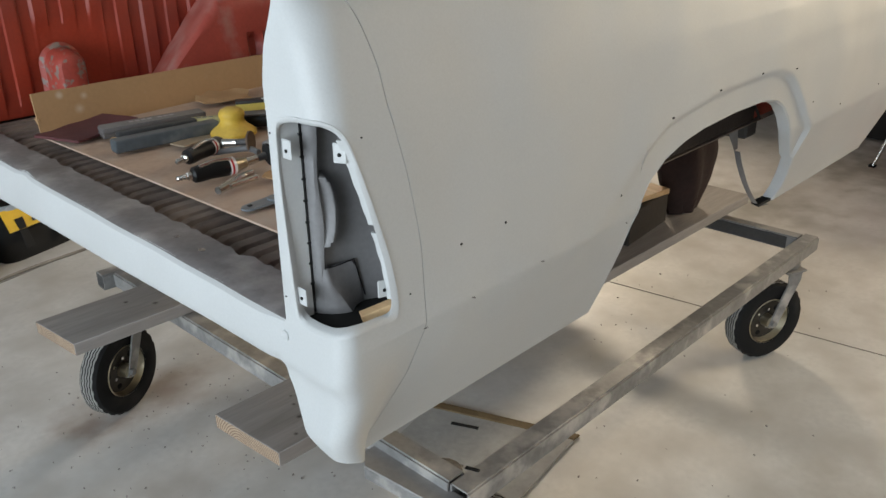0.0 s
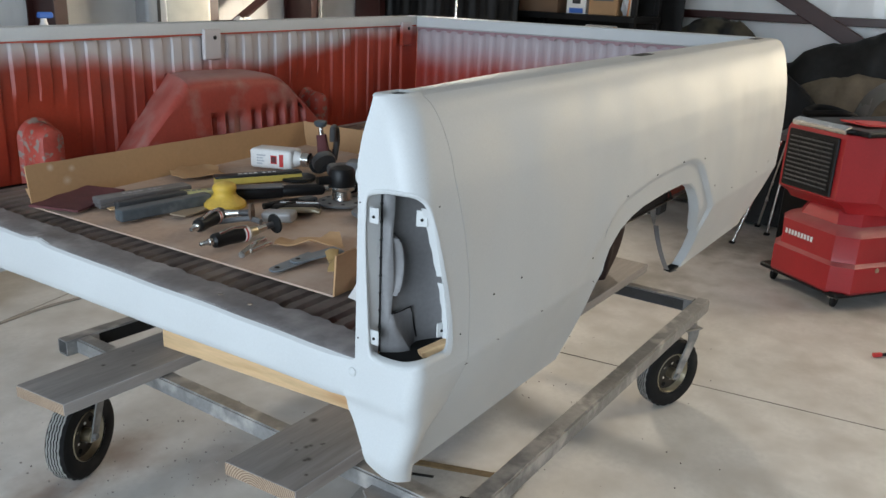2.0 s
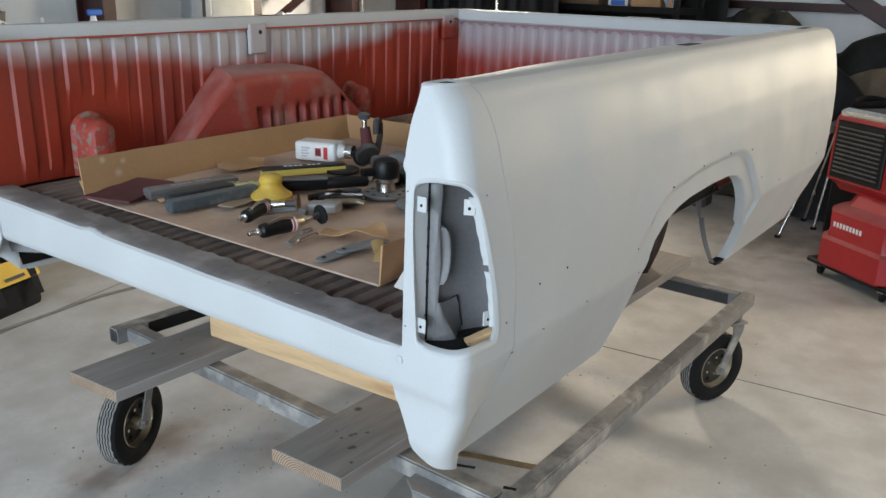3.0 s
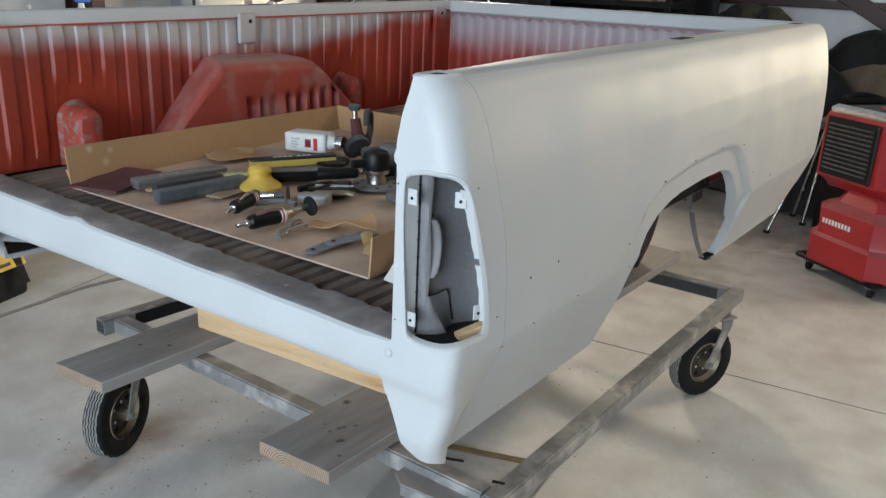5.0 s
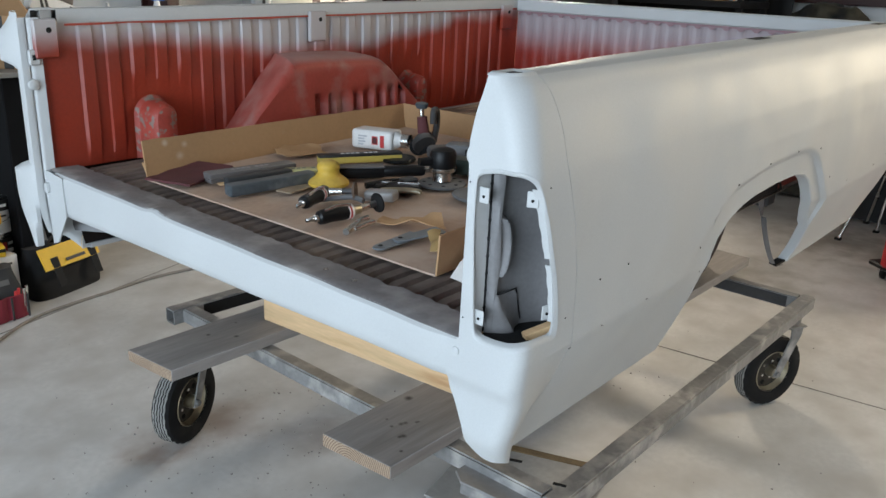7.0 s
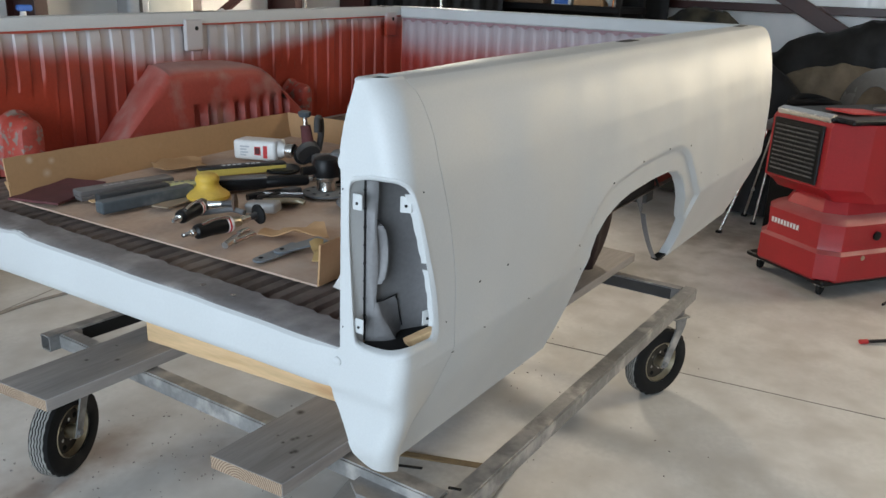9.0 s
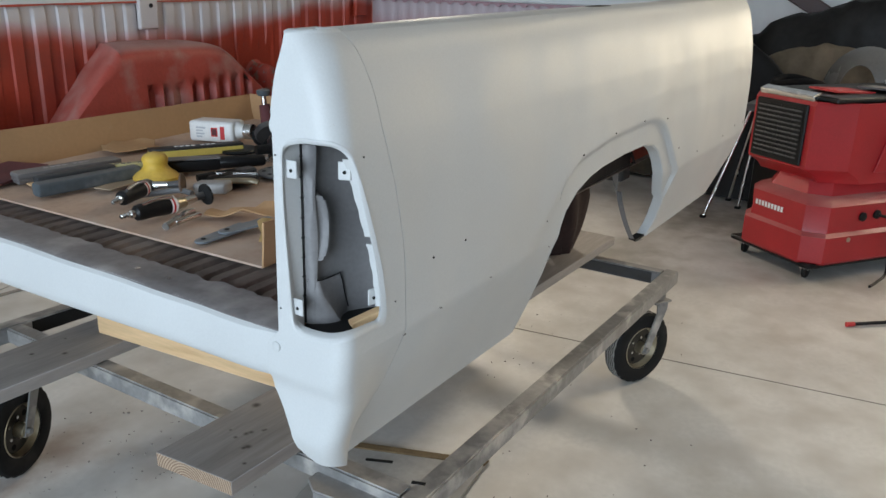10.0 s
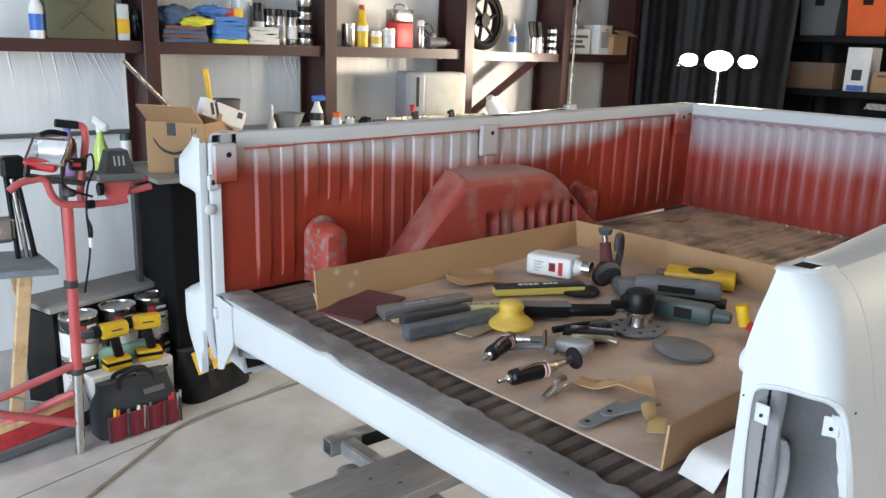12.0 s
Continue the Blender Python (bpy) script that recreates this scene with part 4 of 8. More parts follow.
part("cross_tube", square_tube((2.29, 0.195, 0.391), (2.25, 1.69, 0.391)), galv, trolley)
part("rear_plate", prism([(0.338, 0.405), (0.308, 0.362), (0.335, 0.100), (0.390, 0.100), (0.386, 0.405)], 0.008, Matrix.Translation((0, 0, 0.402)), bevel=0.002), plate_m, trolley, "dusty steel plate behind the cross tube")
part("rear_lip", box((0.006, 0.26, 0.030), (0.322, 0.232, 0.392), pose(0, 0, 0, 0, 0, 5.9), 0.002), galv, trolley)
part("slot", box((0.034, 0.011, 0.003), (0.450, 0.158, 0.4325), pose(0, 0, 0, 0, 0, -70), 0.001), void_m, trolley, "dark slotted hole")
# thin dark strips on closed tubes imitate the shaded inside of open channels
part("channel_shade", box((0.003, 1.42, 0.046), (2.2425, 0.94, 0.391), pose(0, 0, 0, 0, 0, 1.53)), dark_steel, trolley, "dark strip on the tube face for a channel's shaded inside")
part("channel_shade", box((0.92, 0.003, 0.046), (0.895, 1.7105, 0.4095), pose(0, 0, 0, 0, 0.74, -0.83)), void_m, trolley, "dark strip on the tube face for a channel's shaded inside")


def caster(parent, at, yaw):
    R, W = 0.152, 0.075
    m = pose(*at, 0, 0, yaw)
    wheel_m = m @ pose(0, 0, R, 90, 0, 0)
    side_a = [(0.085, -0.030), (0.100, -0.036), (0.125, -W / 2), (0.142, -0.034), (0.150, -0.027)]
    tread = []
    for k in range(5):
        z = -0.021 + 0.0105 * k
        tread += [(0.152, z - 0.0033), (0.152, z + 0.0033)] + ([(0.1455, z + 0.0040), (0.1455, z + 0.0065)] if k < 4 else [])
    prof = side_a + tread + [(r, -z) for r, z in side_a[::-1]]
    tb = bmesh.new()
    seg = 72
    rings = []
    for a in range(seg):
        shift = 0.0016 * (1 if a % 2 else -1)
        notch = 0.004 if a % 3 == 0 else 0.0
        rings.append([tb.verts.new(((r - (notch if abs(abs(z) - 0.027) < 0.004 and r > 0.148 else 0)) * math.cos(2 * math.pi * a / seg), (r - (notch if abs(abs(z) - 0.027) < 0.004 and r > 0.148 else 0)) * math.sin(2 * math.pi * a / seg), z + (shift if abs(z) < 0.0215 else 0))) for r, z in prof])
    for p, q in zip(rings, rings[1:] + rings[:1]):
        for k in range(len(prof) - 1):
            f = tb.faces.new((p[k], q[k], q[k + 1], p[k + 1]))
            f.material_index = 1 if min(prof[k][0], prof[k + 1][0]) > 0.1505 else 0
    tb.transform(wheel_m)
    bmesh.ops.recalc_face_normals(tb, faces=tb.faces[:])
    tyre = part("tyre", tb, [rubber, tread_m], parent, "black grooved pneumatic tyre", 25)
    face = [(0.086, -0.034), (0.091, -0.030), (0.085, -0.014), (0.079, -0.005), (0.072, -0.002), (0.050, -0.005), (0.030, -0.008), (0.025, -0.012), (0.023, -0.046), (0.010, -0.047)]
    rim = lathe(face[:4], 32, wheel_m, caps=False)
    lathe([(r, -z) for r, z in face[3::-1]], 32, wheel_m, rim, caps=False)
    dish = lathe(face[3:8], 32, wheel_m, caps=False)
    lathe([(r, -z) for r, z in face[7:2:-1]], 32, wheel_m, dish, caps=False)
    part("dish", dish, dish_m, tyre, "dark recessed wheel dish")
    hub = lathe(face[7:], 24, wheel_m)
    lathe([(r, -z) for r, z in face[:6:-1]], 24, wheel_m, hub)
    part("hub", hub, rim_m, tyre, "worn metal hub")
    part("rim", rim, rim_m, tyre, "worn metal rim")
    for k in range(5):
        a = 2 * math.pi * k / 5
        for z in (-0.010, 0.004):
            part("bolt", lathe([(0.006, 0), (0.006, 0.006)], 6, wheel_m @ pose(0.038 * math.cos(a), 0.038 * math.sin(a), z)), chrome, tyre)
        for z in (-0.0058, 0.0048):
            part("rim_hole", lathe([(0.010, 0), (0.010, 0.001)], 12, wheel_m @ pose(0.059 * math.cos(a + 0.6), 0.059 * math.sin(a + 0.6), z)), void_m, tyre)
    fork = bmesh.new()
    for s in (-1, 1):
        prism([(-0.017, R - 0.014), (0.004, R - 0.022), (0.020, R - 0.012), (0.098, 0.312), (0.100, 0.346), (0.040, 0.346), (0.045, 0.300)], 0.006, m @ pose(0, s * 0.048 + 0.003, 0, 90, 0, 0), fork)
        rod(m @ Vector((0, s * 0.045, R)), m @ Vector((0, s * 0.062, R)), 0.011, bm=fork)
    box((0.09, 0.11, 0.008), m @ Vector((0.072, 0, 0.346)), m.to_3x3().to_4x4(), 0.002, fork)
    lathe([(0.04, 0), (0.045, 0.01), (0.045, 0.025), (0.03, 0.03)], 24, m @ pose(0.072, 0, 0.349), fork)
    part("fork", fork, galv, parent, "plated steel caster fork")


for at, yaw in (((0.268, 1.606, 0), 24), ((2.086, 0.203, 0), -24), ((2.13, 1.66, 0), 20), ((0.50, 0.20, 0), 130)):
    caster(trolley, at, yaw)


def plank(name, poly, z, h, m, label, end):
    bm = prism(poly, h, bevel=0.0014)
    bm.transform(Matrix.Translation((0, 0, z)))
    for f in bm.faces:
        f.material_index = 1 if f.normal.x < -0.8 else 0
    return solo(name, bm, [m, end], label, "plank")


plank("plank", [(0.035, 1.262), (0.012, 1.475), (2.5, 1.50), (2.5, 1.268)], 0.4455, 0.038, old_wood, "grey weathered wooden plank lying on the trolley", end_a)
plank("plank", [(0.150, 0.458), (0.130, 0.690), (2.42, 0.700), (2.42, 0.465)], 0.4455, 0.038, old_wood, "grey weathered plank with cut ends on the trolley", end_b)
for kx, ky, kr in ((0.284, 0.588, 0.007), (0.310, 0.579, 0.011), (0.322, 0.574, 0.009), (0.346, 0.556, 0.007), (0.352, 0.554, 0.006), (0.30, 0.623, 0.006), (0.262, 0.537, 0.007), (0.272, 0.533, 0.010), (0.218, 0.488, 0.006), (0.424, 0.66, 0.014), (0.25, 1.40, 0.008), (0.31, 1.33, 0.011), (0.37, 1.42, 0.007)):
    stain_or_light(old_wood, (kx, ky, 0.4835), kr * 1.3, (0.045, 0.036, 0.03), 0.95)
stain_or_light(new_wood, (0.49, 1.28, 0.53), 0.014, (0.26, 0.12, 0.05), 0.8)
solo("support_board", box((0.038, 0.98, 0.38), (0.519, 0.89, 0.484 + 0.19), pose(0, 0, 0, 0, 0, 5.5), 0.003), new_wood, "fresh yellow pine board on edge under the bed", "board")

# ---- more materials ----
def paint(name, color, rough=0.45, metal=0.0, dust=0.0, var=0.1):
    return mat(name, color, rough, metal, var=var, scale=12, fine=120, bump=0.08, dust=dust)


white_p = paint("white_plastic", (0.72, 0.71, 0.69), 0.4)
cream_p = paint("cream_plastic", (0.62, 0.59, 0.50), 0.45)
grey_p = paint("grey_plastic", (0.30, 0.31, 0.32), 0.45)
midgrey = paint("mid_grey", (0.10, 0.10, 0.103), 0.6, dust=0.5)
yellow_p = paint("yellow_plastic", (0.72, 0.44, 0.02), 0.4)
dull_yellow = paint("dusty_yellow", (0.55, 0.42, 0.09), 0.6, dust=0.3)
blue_cloth = paint("blue_cloth", (0.07, 0.19, 0.46), 0.9, var=0.25)
navy_cloth = paint("navy_cloth", (0.06, 0.10, 0.17), 0.9, var=0.25)
lime_cloth = paint("yellow_cloth", (0.62, 0.60, 0.05), 0.9, var=0.2)
brown_cloth = paint("brown_cloth", (0.15, 0.07, 0.06), 0.9, var=0.2)
white_cloth = paint("white_cloth", (0.60, 0.58, 0.55), 0.9, var=0.15)
maroon = paint("maroon_pad", (0.10, 0.028, 0.030), 0.85, var=0.25)
slate = mat("slate_foam", (0.055, 0.066, 0.074), 0.78, var=0.3, scale=12, fine=80, bump=0.25, color2=(0.20, 0.205, 0.205), mix2=(0.50, 0.72), scale2=9, dust=0.4)
dusty_block = paint("dusty_dark_block", (0.10, 0.09, 0.088), 0.75, dust=0.6, var=0.2)
olive = paint("olive_steel", (0.085, 0.080, 0.045), 0.5)
label_white = paint("paper_label", (0.75, 0.74, 0.72), 0.6)
label_red = paint("red_label", (0.50, 0.03, 0.03), 0.5)
label_black = paint("black_label", (0.02, 0.02, 0.02), 0.5)
label_blue = paint("blue_label", (0.03, 0.13, 0.48), 0.5)
pink_red = paint("faded_red_enamel", (0.48, 0.085, 0.085), 0.45, dust=0.6)
brown_card = paint("brown_carton", (0.16, 0.095, 0.055), 0.8)
orange_p = paint("orange_plastic", (0.75, 0.12, 0.02), 0.4)
green_p = paint("green_plastic", (0.03, 0.30, 0.10), 0.4)
tool_green = paint("dull_green_tool", (0.035, 0.058, 0.052), 0.5, dust=0.4)
black_cloth = mat("black_nylon", (0.008, 0.008, 0.0085), 0.9, var=0.3, scale=14, fine=300, bump=0.3, dust=0.15)
grey_cloth = mat("charcoal_nylon", (0.030, 0.032, 0.035), 0.9, var=0.25, scale=14, fine=300, bump=0.3, dust=0.3)
red_cloth = mat("red_nylon", (0.20, 0.018, 0.030), 0.8, var=0.2, scale=14, fine=300, bump=0.3)
bristle_red = mat("red_bristles", (0.42, 0.03, 0.035), 0.8, var=0.35, scale=30, fine=220, bump=0.8)
liquid_green = mat("green_fluid_jug", (0.32, 0.55, 0.42), 0.25, var=0.08, scale=5, bump=0.02)
liquid_lime = mat("lime_fluid_bottle", (0.45, 0.58, 0.12), 0.25, var=0.08, scale=5, bump=0.02)
liquid_purple = mat("purple_fluid_bottle", (0.26, 0.17, 0.34), 0.25, var=0.08, scale=5, bump=0.02)
clear_p = mat("clear_plastic", (0.55, 0.57, 0.58), 0.15, var=0.05, scale=5, bump=0.02)
blue_wood = mat("blue_grey_board", (0.20, 0.25, 0.28), 0.8, var=0.3, scale=8, fine=50, bump=0.3, dust=0.4)
pale_board = mat("worn_grey_board", (0.33, 0.32, 0.30), 0.8, var=0.2, scale=6, fine=50, bump=0.3)
glass_m = mat("smoked_hood", (0.16, 0.15, 0.135), 0.25, var=0.15, scale=4, bump=0.03, dust=0.6)
copper = paint("copper", (0.55, 0.25, 0.12), 0.35, 0.9)
led = bpy.data.materials.new("lit_led")
led.use_nodes = True
led.node_tree.nodes["Principled BSDF"].inputs["Emission Color"].default_value = (1.0, 0.93, 0.78, 1)
led.node_tree.nodes["Principled BSDF"].inputs["Emission Strength"].default_value = 25.0


def bars(parent, at, w, h, m, rows=2, name="print_bar"):
    """Unreadable print: plain bars on a face in x, z that looks along -y."""
    bm = bmesh.new()
    for k in range(rows):
        ww = w * (1.0, 0.7, 0.85, 0.6)[k % 4]
        box((ww, 0.0012, h / rows * 0.55), at @ Vector((-(w - ww) / 2, 0, h * (0.5 - (k + 0.5) / rows))), at.to_3x3().to_4x4(), bm=bm)
    return part(name, bm, m, parent)


# ---- steel frame of the building ----
def column(x, name="column"):
    bm = box((0.085, 0.012, 4.5), (x, 4.095, 2.25), bevel=0.002)
    box((0.010, 0.29, 4.5), (x, 4.247, 2.25), bm=bm)
    box((0.085, 0.012, 4.5), (x, 4.40, 2.25), bm=bm)
    return solo(name, bm, redbrown, "red oxide painted steel column against the wall", "column", kind="structure")


for cx in (-1.9, 0.665, 1.80, 2.965, 4.0):
    column(cx)


def girt(x0, x1, z):
    """A flanged wall girt that serves as a shelf."""
    cx, w = (x0 + x1) / 2, x1 - x0
    bm = box((w, 0.26, 0.006), (cx, 4.26, z - 0.003))
    box((w, 0.006, 0.062), (cx, 4.127, z - 0.031), bm=bm)
    box((w, 0.03, 0.006), (cx, 4.142, z - 0.062), bm=bm)
    return solo("wall_girt", bm, redbrown, "red oxide steel wall girt used as a shelf", "shelf", kind="structure")


SH = 1.715
for a, b in ((-1.85, 0.62), (0.71, 1.755), (1.845, 2.92), (3.01, 3.955), (4.045, 4.83)):
    girt(a, b, SH if a < 3 else SH - 0.01)
    girt(a, b, 3.1)
solo("column", box((0.085, 0.29, 4.5), (4.90, 4.26, 2.25), bevel=0.003), redbrown, "red oxide painted steel column in the corner", "column", kind="structure")
solo("wall_brace", rod((3.08, 4.18, 1.25), (3.82, 4.18, 1.70), 0.035, seg=4), redbrown, "dark red diagonal steel brace", "brace", kind="structure")
solo("wall_brace", rod((4.06, 4.3, 1.95), (4.6, 4.3, 2.35), 0.04, seg=4), redbrown, "dark red diagonal steel brace", "brace", kind="structure")
con = thing("conduit", "thin galvanised electrical conduit with a junction box", "conduit")
part("pipe", sweep([(4.06, 4.06, 3.2), (4.055, 4.06, 2.0), (4.045, 4.06, 1.5), (4.05, 4.06, 1.30)], 0.011), chrome, con)
part("junction_box", box((0.12, 0.05, 0.05), (4.05, 4.06, 1.28), bevel=0.006), grey_p, con)
part("side_pipe", sweep([(3.10, 4.04, 1.245), (3.6, 4.05, 1.26), (4.0, 4.06, 1.275)], 0.010), chrome, con)
for z in (1.54, 3.1):
    solo("wall_girt", box((0.10, 5.2, 0.068), (EAST_X - 0.05, 1.42, z), bevel=0.005), redbrown, "dark red steel girt on the end wall", "girt", kind="structure")
solo("wall_brace", box((0.05, 2.9, 0.125), (EAST_X - 0.13, 0.78, 1.60), pose(0, 0, 0, 29.1, 0, 0), 0.006), redbrown, "dark red diagonal steel brace", "brace", kind="structure")


# ---- loose things on the wall shelf ----
def can(x, y, z, r, h, body, top, label, cat="can", neck=True, band=None):
    t = thing("spray_can" if neck else "can", label, cat, pose(x, y, z))
    part("body", lathe([(r * 0.92, 0), (r, 0.006), (r, h * 0.78), (r * 0.94, h * 0.80)], 20), body, t)
    if neck:
        part("cap", lathe([(r * 0.95, h * 0.80), (r * 0.93, h * 0.985), (r * 0.85, h)], 20), top, t)
    else:
        part("lid", lathe([(r * 1.01, h * 0.80), (r * 1.01, h * 0.84), (r * 0.9, h * 0.85), (r * 0.88, h * 0.82)], 20), top, t)
    if band:
        part("label_band", lathe([(r * 1.004, h * 0.18), (r * 1.004, h * 0.55)], 20, caps=False), band, t)
    return t


Y = 4.20
can(1.36, Y, SH, 0.033, 0.24, label_black, black_plastic, "black spray paint can on the wall shelf", "spray can", band=label_white)
can(1.43, Y, SH, 0.033, 0.21, chrome, black_plastic, "silver spray can with a black cap", "spray can", band=label_black)
can(1.505, Y, SH, 0.034, 0.21, chrome, black_plastic, "silver spray can with a black cap", "spray can", band=grey_p)
can(1.585, Y, SH, 0.033, 0.21, chrome, black_plastic, "silver spray can with a black cap", "spray can", band=label_white)
st = thing("stacked_cans", "stack of small tins with silver and black bands", "tin stack", pose(1.675, Y, SH))
for k in range(4):
    part("tin", lathe([(0.050, 0.0 + 0.078 * k), (0.052, 0.003 + 0.078 * k), (0.052, 0.043 + 0.078 * k), (0.050, 0.045 + 0.078 * k)], 24), chrome, st)
    part("tin_neck", lathe([(0.044, 0.045 + 0.078 * k), (0.044, 0.0775 + 0.078 * k)], 24), black_plastic, st)


def folded(x, y, z, w, d, h, layers, m, label, name="folded_cloth"):
    """A stack of folded cloths, slack at the edges."""
    t = thing(name, label, "cloth", pose(x, y, z))
    for k in range(layers):
        hh = h / layers
        bm = bmesh.new()
        bmesh.ops.create_cube(bm, size=1)
        bmesh.ops.subdivide_edges(bm, edges=bm.edges[:], cuts=3, use_grid_fill=True)
        bmesh.ops.scale(bm, vec=(w * random.uniform(0.9, 1), d, hh * 0.98), verts=bm.verts)
        for v in bm.verts:
            v.co += Vector((0, 0, hh * (k + 0.5))) + noise.noise_vector(v.co * 14 + Vector((k, 0, x))) * 0.010
            v.co.z = max(0.0, v.co.z)
        part("fold", bm, m[k % len(m)], t, smooth=80)
    return t


folded(0.87, Y, SH, 0.26, 0.17, 0.09, 4, [navy_cloth, brown_cloth], "folded navy and brown shop rags")
folded(1.14, Y - 0.01, SH, 0.20, 0.17, 0.15, 6, [lime_cloth, blue_cloth, blue_cloth, blue_cloth, blue_cloth, blue_cloth], "stack of folded blue microfibre cloths over a yellow one")
folded(1.36, Y - 0.02, SH, 0.20, 0.10, 0.10, 5, [white_cloth], "stack of folded white rags")


def crumple(x, y, z, sx, sy, sz, m, label, name, cat, seed=0, rough=0.45):
    bm = bmesh.new()
    bmesh.ops.create_icosphere(bm, subdivisions=4, radius=1)
    for v in bm.verts:
        k = 1 + rough * noise.noise(v.co * 2.0 + Vector((seed, 0, 0))) + rough * 0.5 * noise.noise(v.co * 5 + Vector((0, seed, 0)))
        v.co = Vector((v.co.x * sx * k, v.co.y * sy * k, max(-0.98, v.co.z * k) * sz + sz))
    return solo(name, bm, m, label, cat, pose(x, y, z), smooth=80)


crumple(0.82, Y - 0.01, SH + 0.085, 0.13, 0.075, 0.055, navy_cloth, "crumpled dark blue rag on folded rags", "rag", "cloth", 3)
crumple(0.93, Y - 0.06, SH + 0.085, 0.11, 0.05, 0.028, lime_cloth, "crumpled bright yellow cloth on folded rags", "rag", "cloth", 5)
crumple(1.06, Y, SH + 0.15, 0.09, 0.06, 0.03, blue_cloth, "crumpled blue cloth on top of the stack", "rag", "cloth", 8)


def tube(x, z, h, m, cap_m, label):
    t = thing("squeeze_tube", label, "tube", pose(x, Y, z))
    part("cap", lathe([(0.020, 0), (0.022, 0.035)], 14), cap_m, t)
    rows = [[(0.026 * math.cos(a) * (1 + 0.25 * k / 6), 0.022 * math.sin(a) * (1 - k / 6.2), 0.035 + (h - 0.035) * k / 6) for a in [2 * math.pi * j / 16 for j in range(16)]] for k in range(7)]
    part("tube_body", sheet(rows, 0, closed=True), m, t)
    return t


tube(1.225, SH, 0.20, yellow_p, black_plastic, "yellow squeeze tube standing on its black cap")
tube(1.175, SH + 0.0, 0.20, label_red, black_plastic, "red squeeze tube standing on its cap")
can(2.0, Y, SH, 0.045, 0.17, chrome, chrome, "plain bright metal tin without paper", "tin", False)
yb = thing("bottle", "yellow and red additive bottle with a red cap", "bottle", pose(2.105, Y, SH))
part("body", lathe([(0.040, 0), (0.043, 0.01), (0.043, 0.14), (0.028, 0.17), (0.028, 0.23), (0.016, 0.24)], 20), yellow_p, yb)
part("sleeve", lathe([(0.0435, 0.10), (0.0435, 0.135)], 20, caps=False), label_white, yb)
part("cap", lathe([(0.018, 0.24), (0.018, 0.265), (0.014, 0.268)], 16), label_red, yb)
can(2.215, Y, SH, 0.042, 0.125, label_white, chrome, "small white tin with a yellow patch", "tin", False, band=dull_yellow)
can(2.32, Y, SH, 0.050, 0.15, label_white, chrome, "white tin with printed paper", "tin", False, band=clear_p)
jug = thing("solvent_can", "square red and silver solvent can with a handle", "can", pose(2.43, Y + 0.02, SH, 0, 0, 12))
part("body", box((0.17, 0.11, 0.17), (0, 0, 0.085), bevel=0.01, seg=2), label_red, jug)
part("upper_body", box((0.171, 0.111, 0.085), (0, 0, 0.2125), bevel=0.01, seg=2), chrome, jug)
part("handle", sweep(curve_pts([(-0.06, 0, 0.255), (-0.04, 0, 0.285), (0.03, 0, 0.285), (0.05, 0, 0.255)]), 0.006), chrome, jug)
part("cap", lathe([(0.018, 0.255), (0.018, 0.275)], 14, pose(0.055, 0, 0)), white_p, jug)
can(2.60, Y, SH, 0.026, 0.19, chrome, white_p, "slim grey aerosol can", "spray can")
gun = thing("heat_gun", "grey hand-held heat gun lying on the shelf", "tool", pose(2.75, Y, SH))
part("barrel", rod((-0.09, 0, 0.045), (0.07, 0, 0.045), 0.040, 0.032, 16), midgrey, gun)
part("nozzle", rod((0.07, 0, 0.045), (0.115, 0, 0.045), 0.018, 0.018, 12), chrome, gun)
part("grip", box((0.05, 0.04, 0.11), (-0.06, 0, 0.056), pose(0, 0, 0, 0, 25, 0), 0.012, seg=2), midgrey, gun)
part("cord", sweep(curve_pts([(-0.08, 0.0, 0.10), (-0.11, 0.02, 0.15), (-0.05, 0.03, 0.17), (0.0, 0.03, 0.10)]), 0.005), black_plastic, gun)
wh = thing("motorcycle_wheel", "black cast wheel with a tyre leaning on the wall", "wheel", pose(3.20, 4.22, SH + 0.215, 90, 0, 10))
part("tyre", lathe([(0.165, -0.04), (0.19, -0.05), (0.213, -0.03), (0.215, 0), (0.213, 0.03), (0.19, 0.05), (0.165, 0.04)], 40, caps=False), rubber, wh)
rimb = lathe([(0.166, -0.03), (0.150, -0.02), (0.150, 0.02), (0.166, 0.03)], 40, caps=False)
for k in range(6):
    rod((0.03 * math.cos(k * 1.047), 0.03 * math.sin(k * 1.047), 0), (0.152 * math.cos(k * 1.047 + 0.3), 0.152 * math.sin(k * 1.047 + 0.3), 0), 0.014, bm=rimb)
lathe([(0.05, -0.03), (0.055, 0), (0.05, 0.03)], 20, bm=rimb)
part("rim", rimb, black_plastic, wh)
wb = thing("water_bottle", "clear water bottle with a blue paper band", "bottle", pose(3.47, Y - 0.03, SH - 0.01))
part("body", lathe([(0.028, 0), (0.031, 0.01), (0.030, 0.12), (0.026, 0.15), (0.012, 0.18), (0.012, 0.195)], 18), clear_p, wb)
part("label_band", lathe([(0.0316, 0.075), (0.0316, 0.12)], 18, caps=False), label_blue, wb)
part("cap", lathe([(0.013, 0.195), (0.013, 0.21)], 12), white_p, wb)
pot = thing("tool_caddy", "bright metal pot holding black-handled tools", "tool holder", pose(3.75, Y, SH - 0.01))
part("pot", lathe([(0.062, 0), (0.066, 0.005), (0.066, 0.115), (0.060, 0.115), (0.058, 0.01)], 24), chrome, pot)
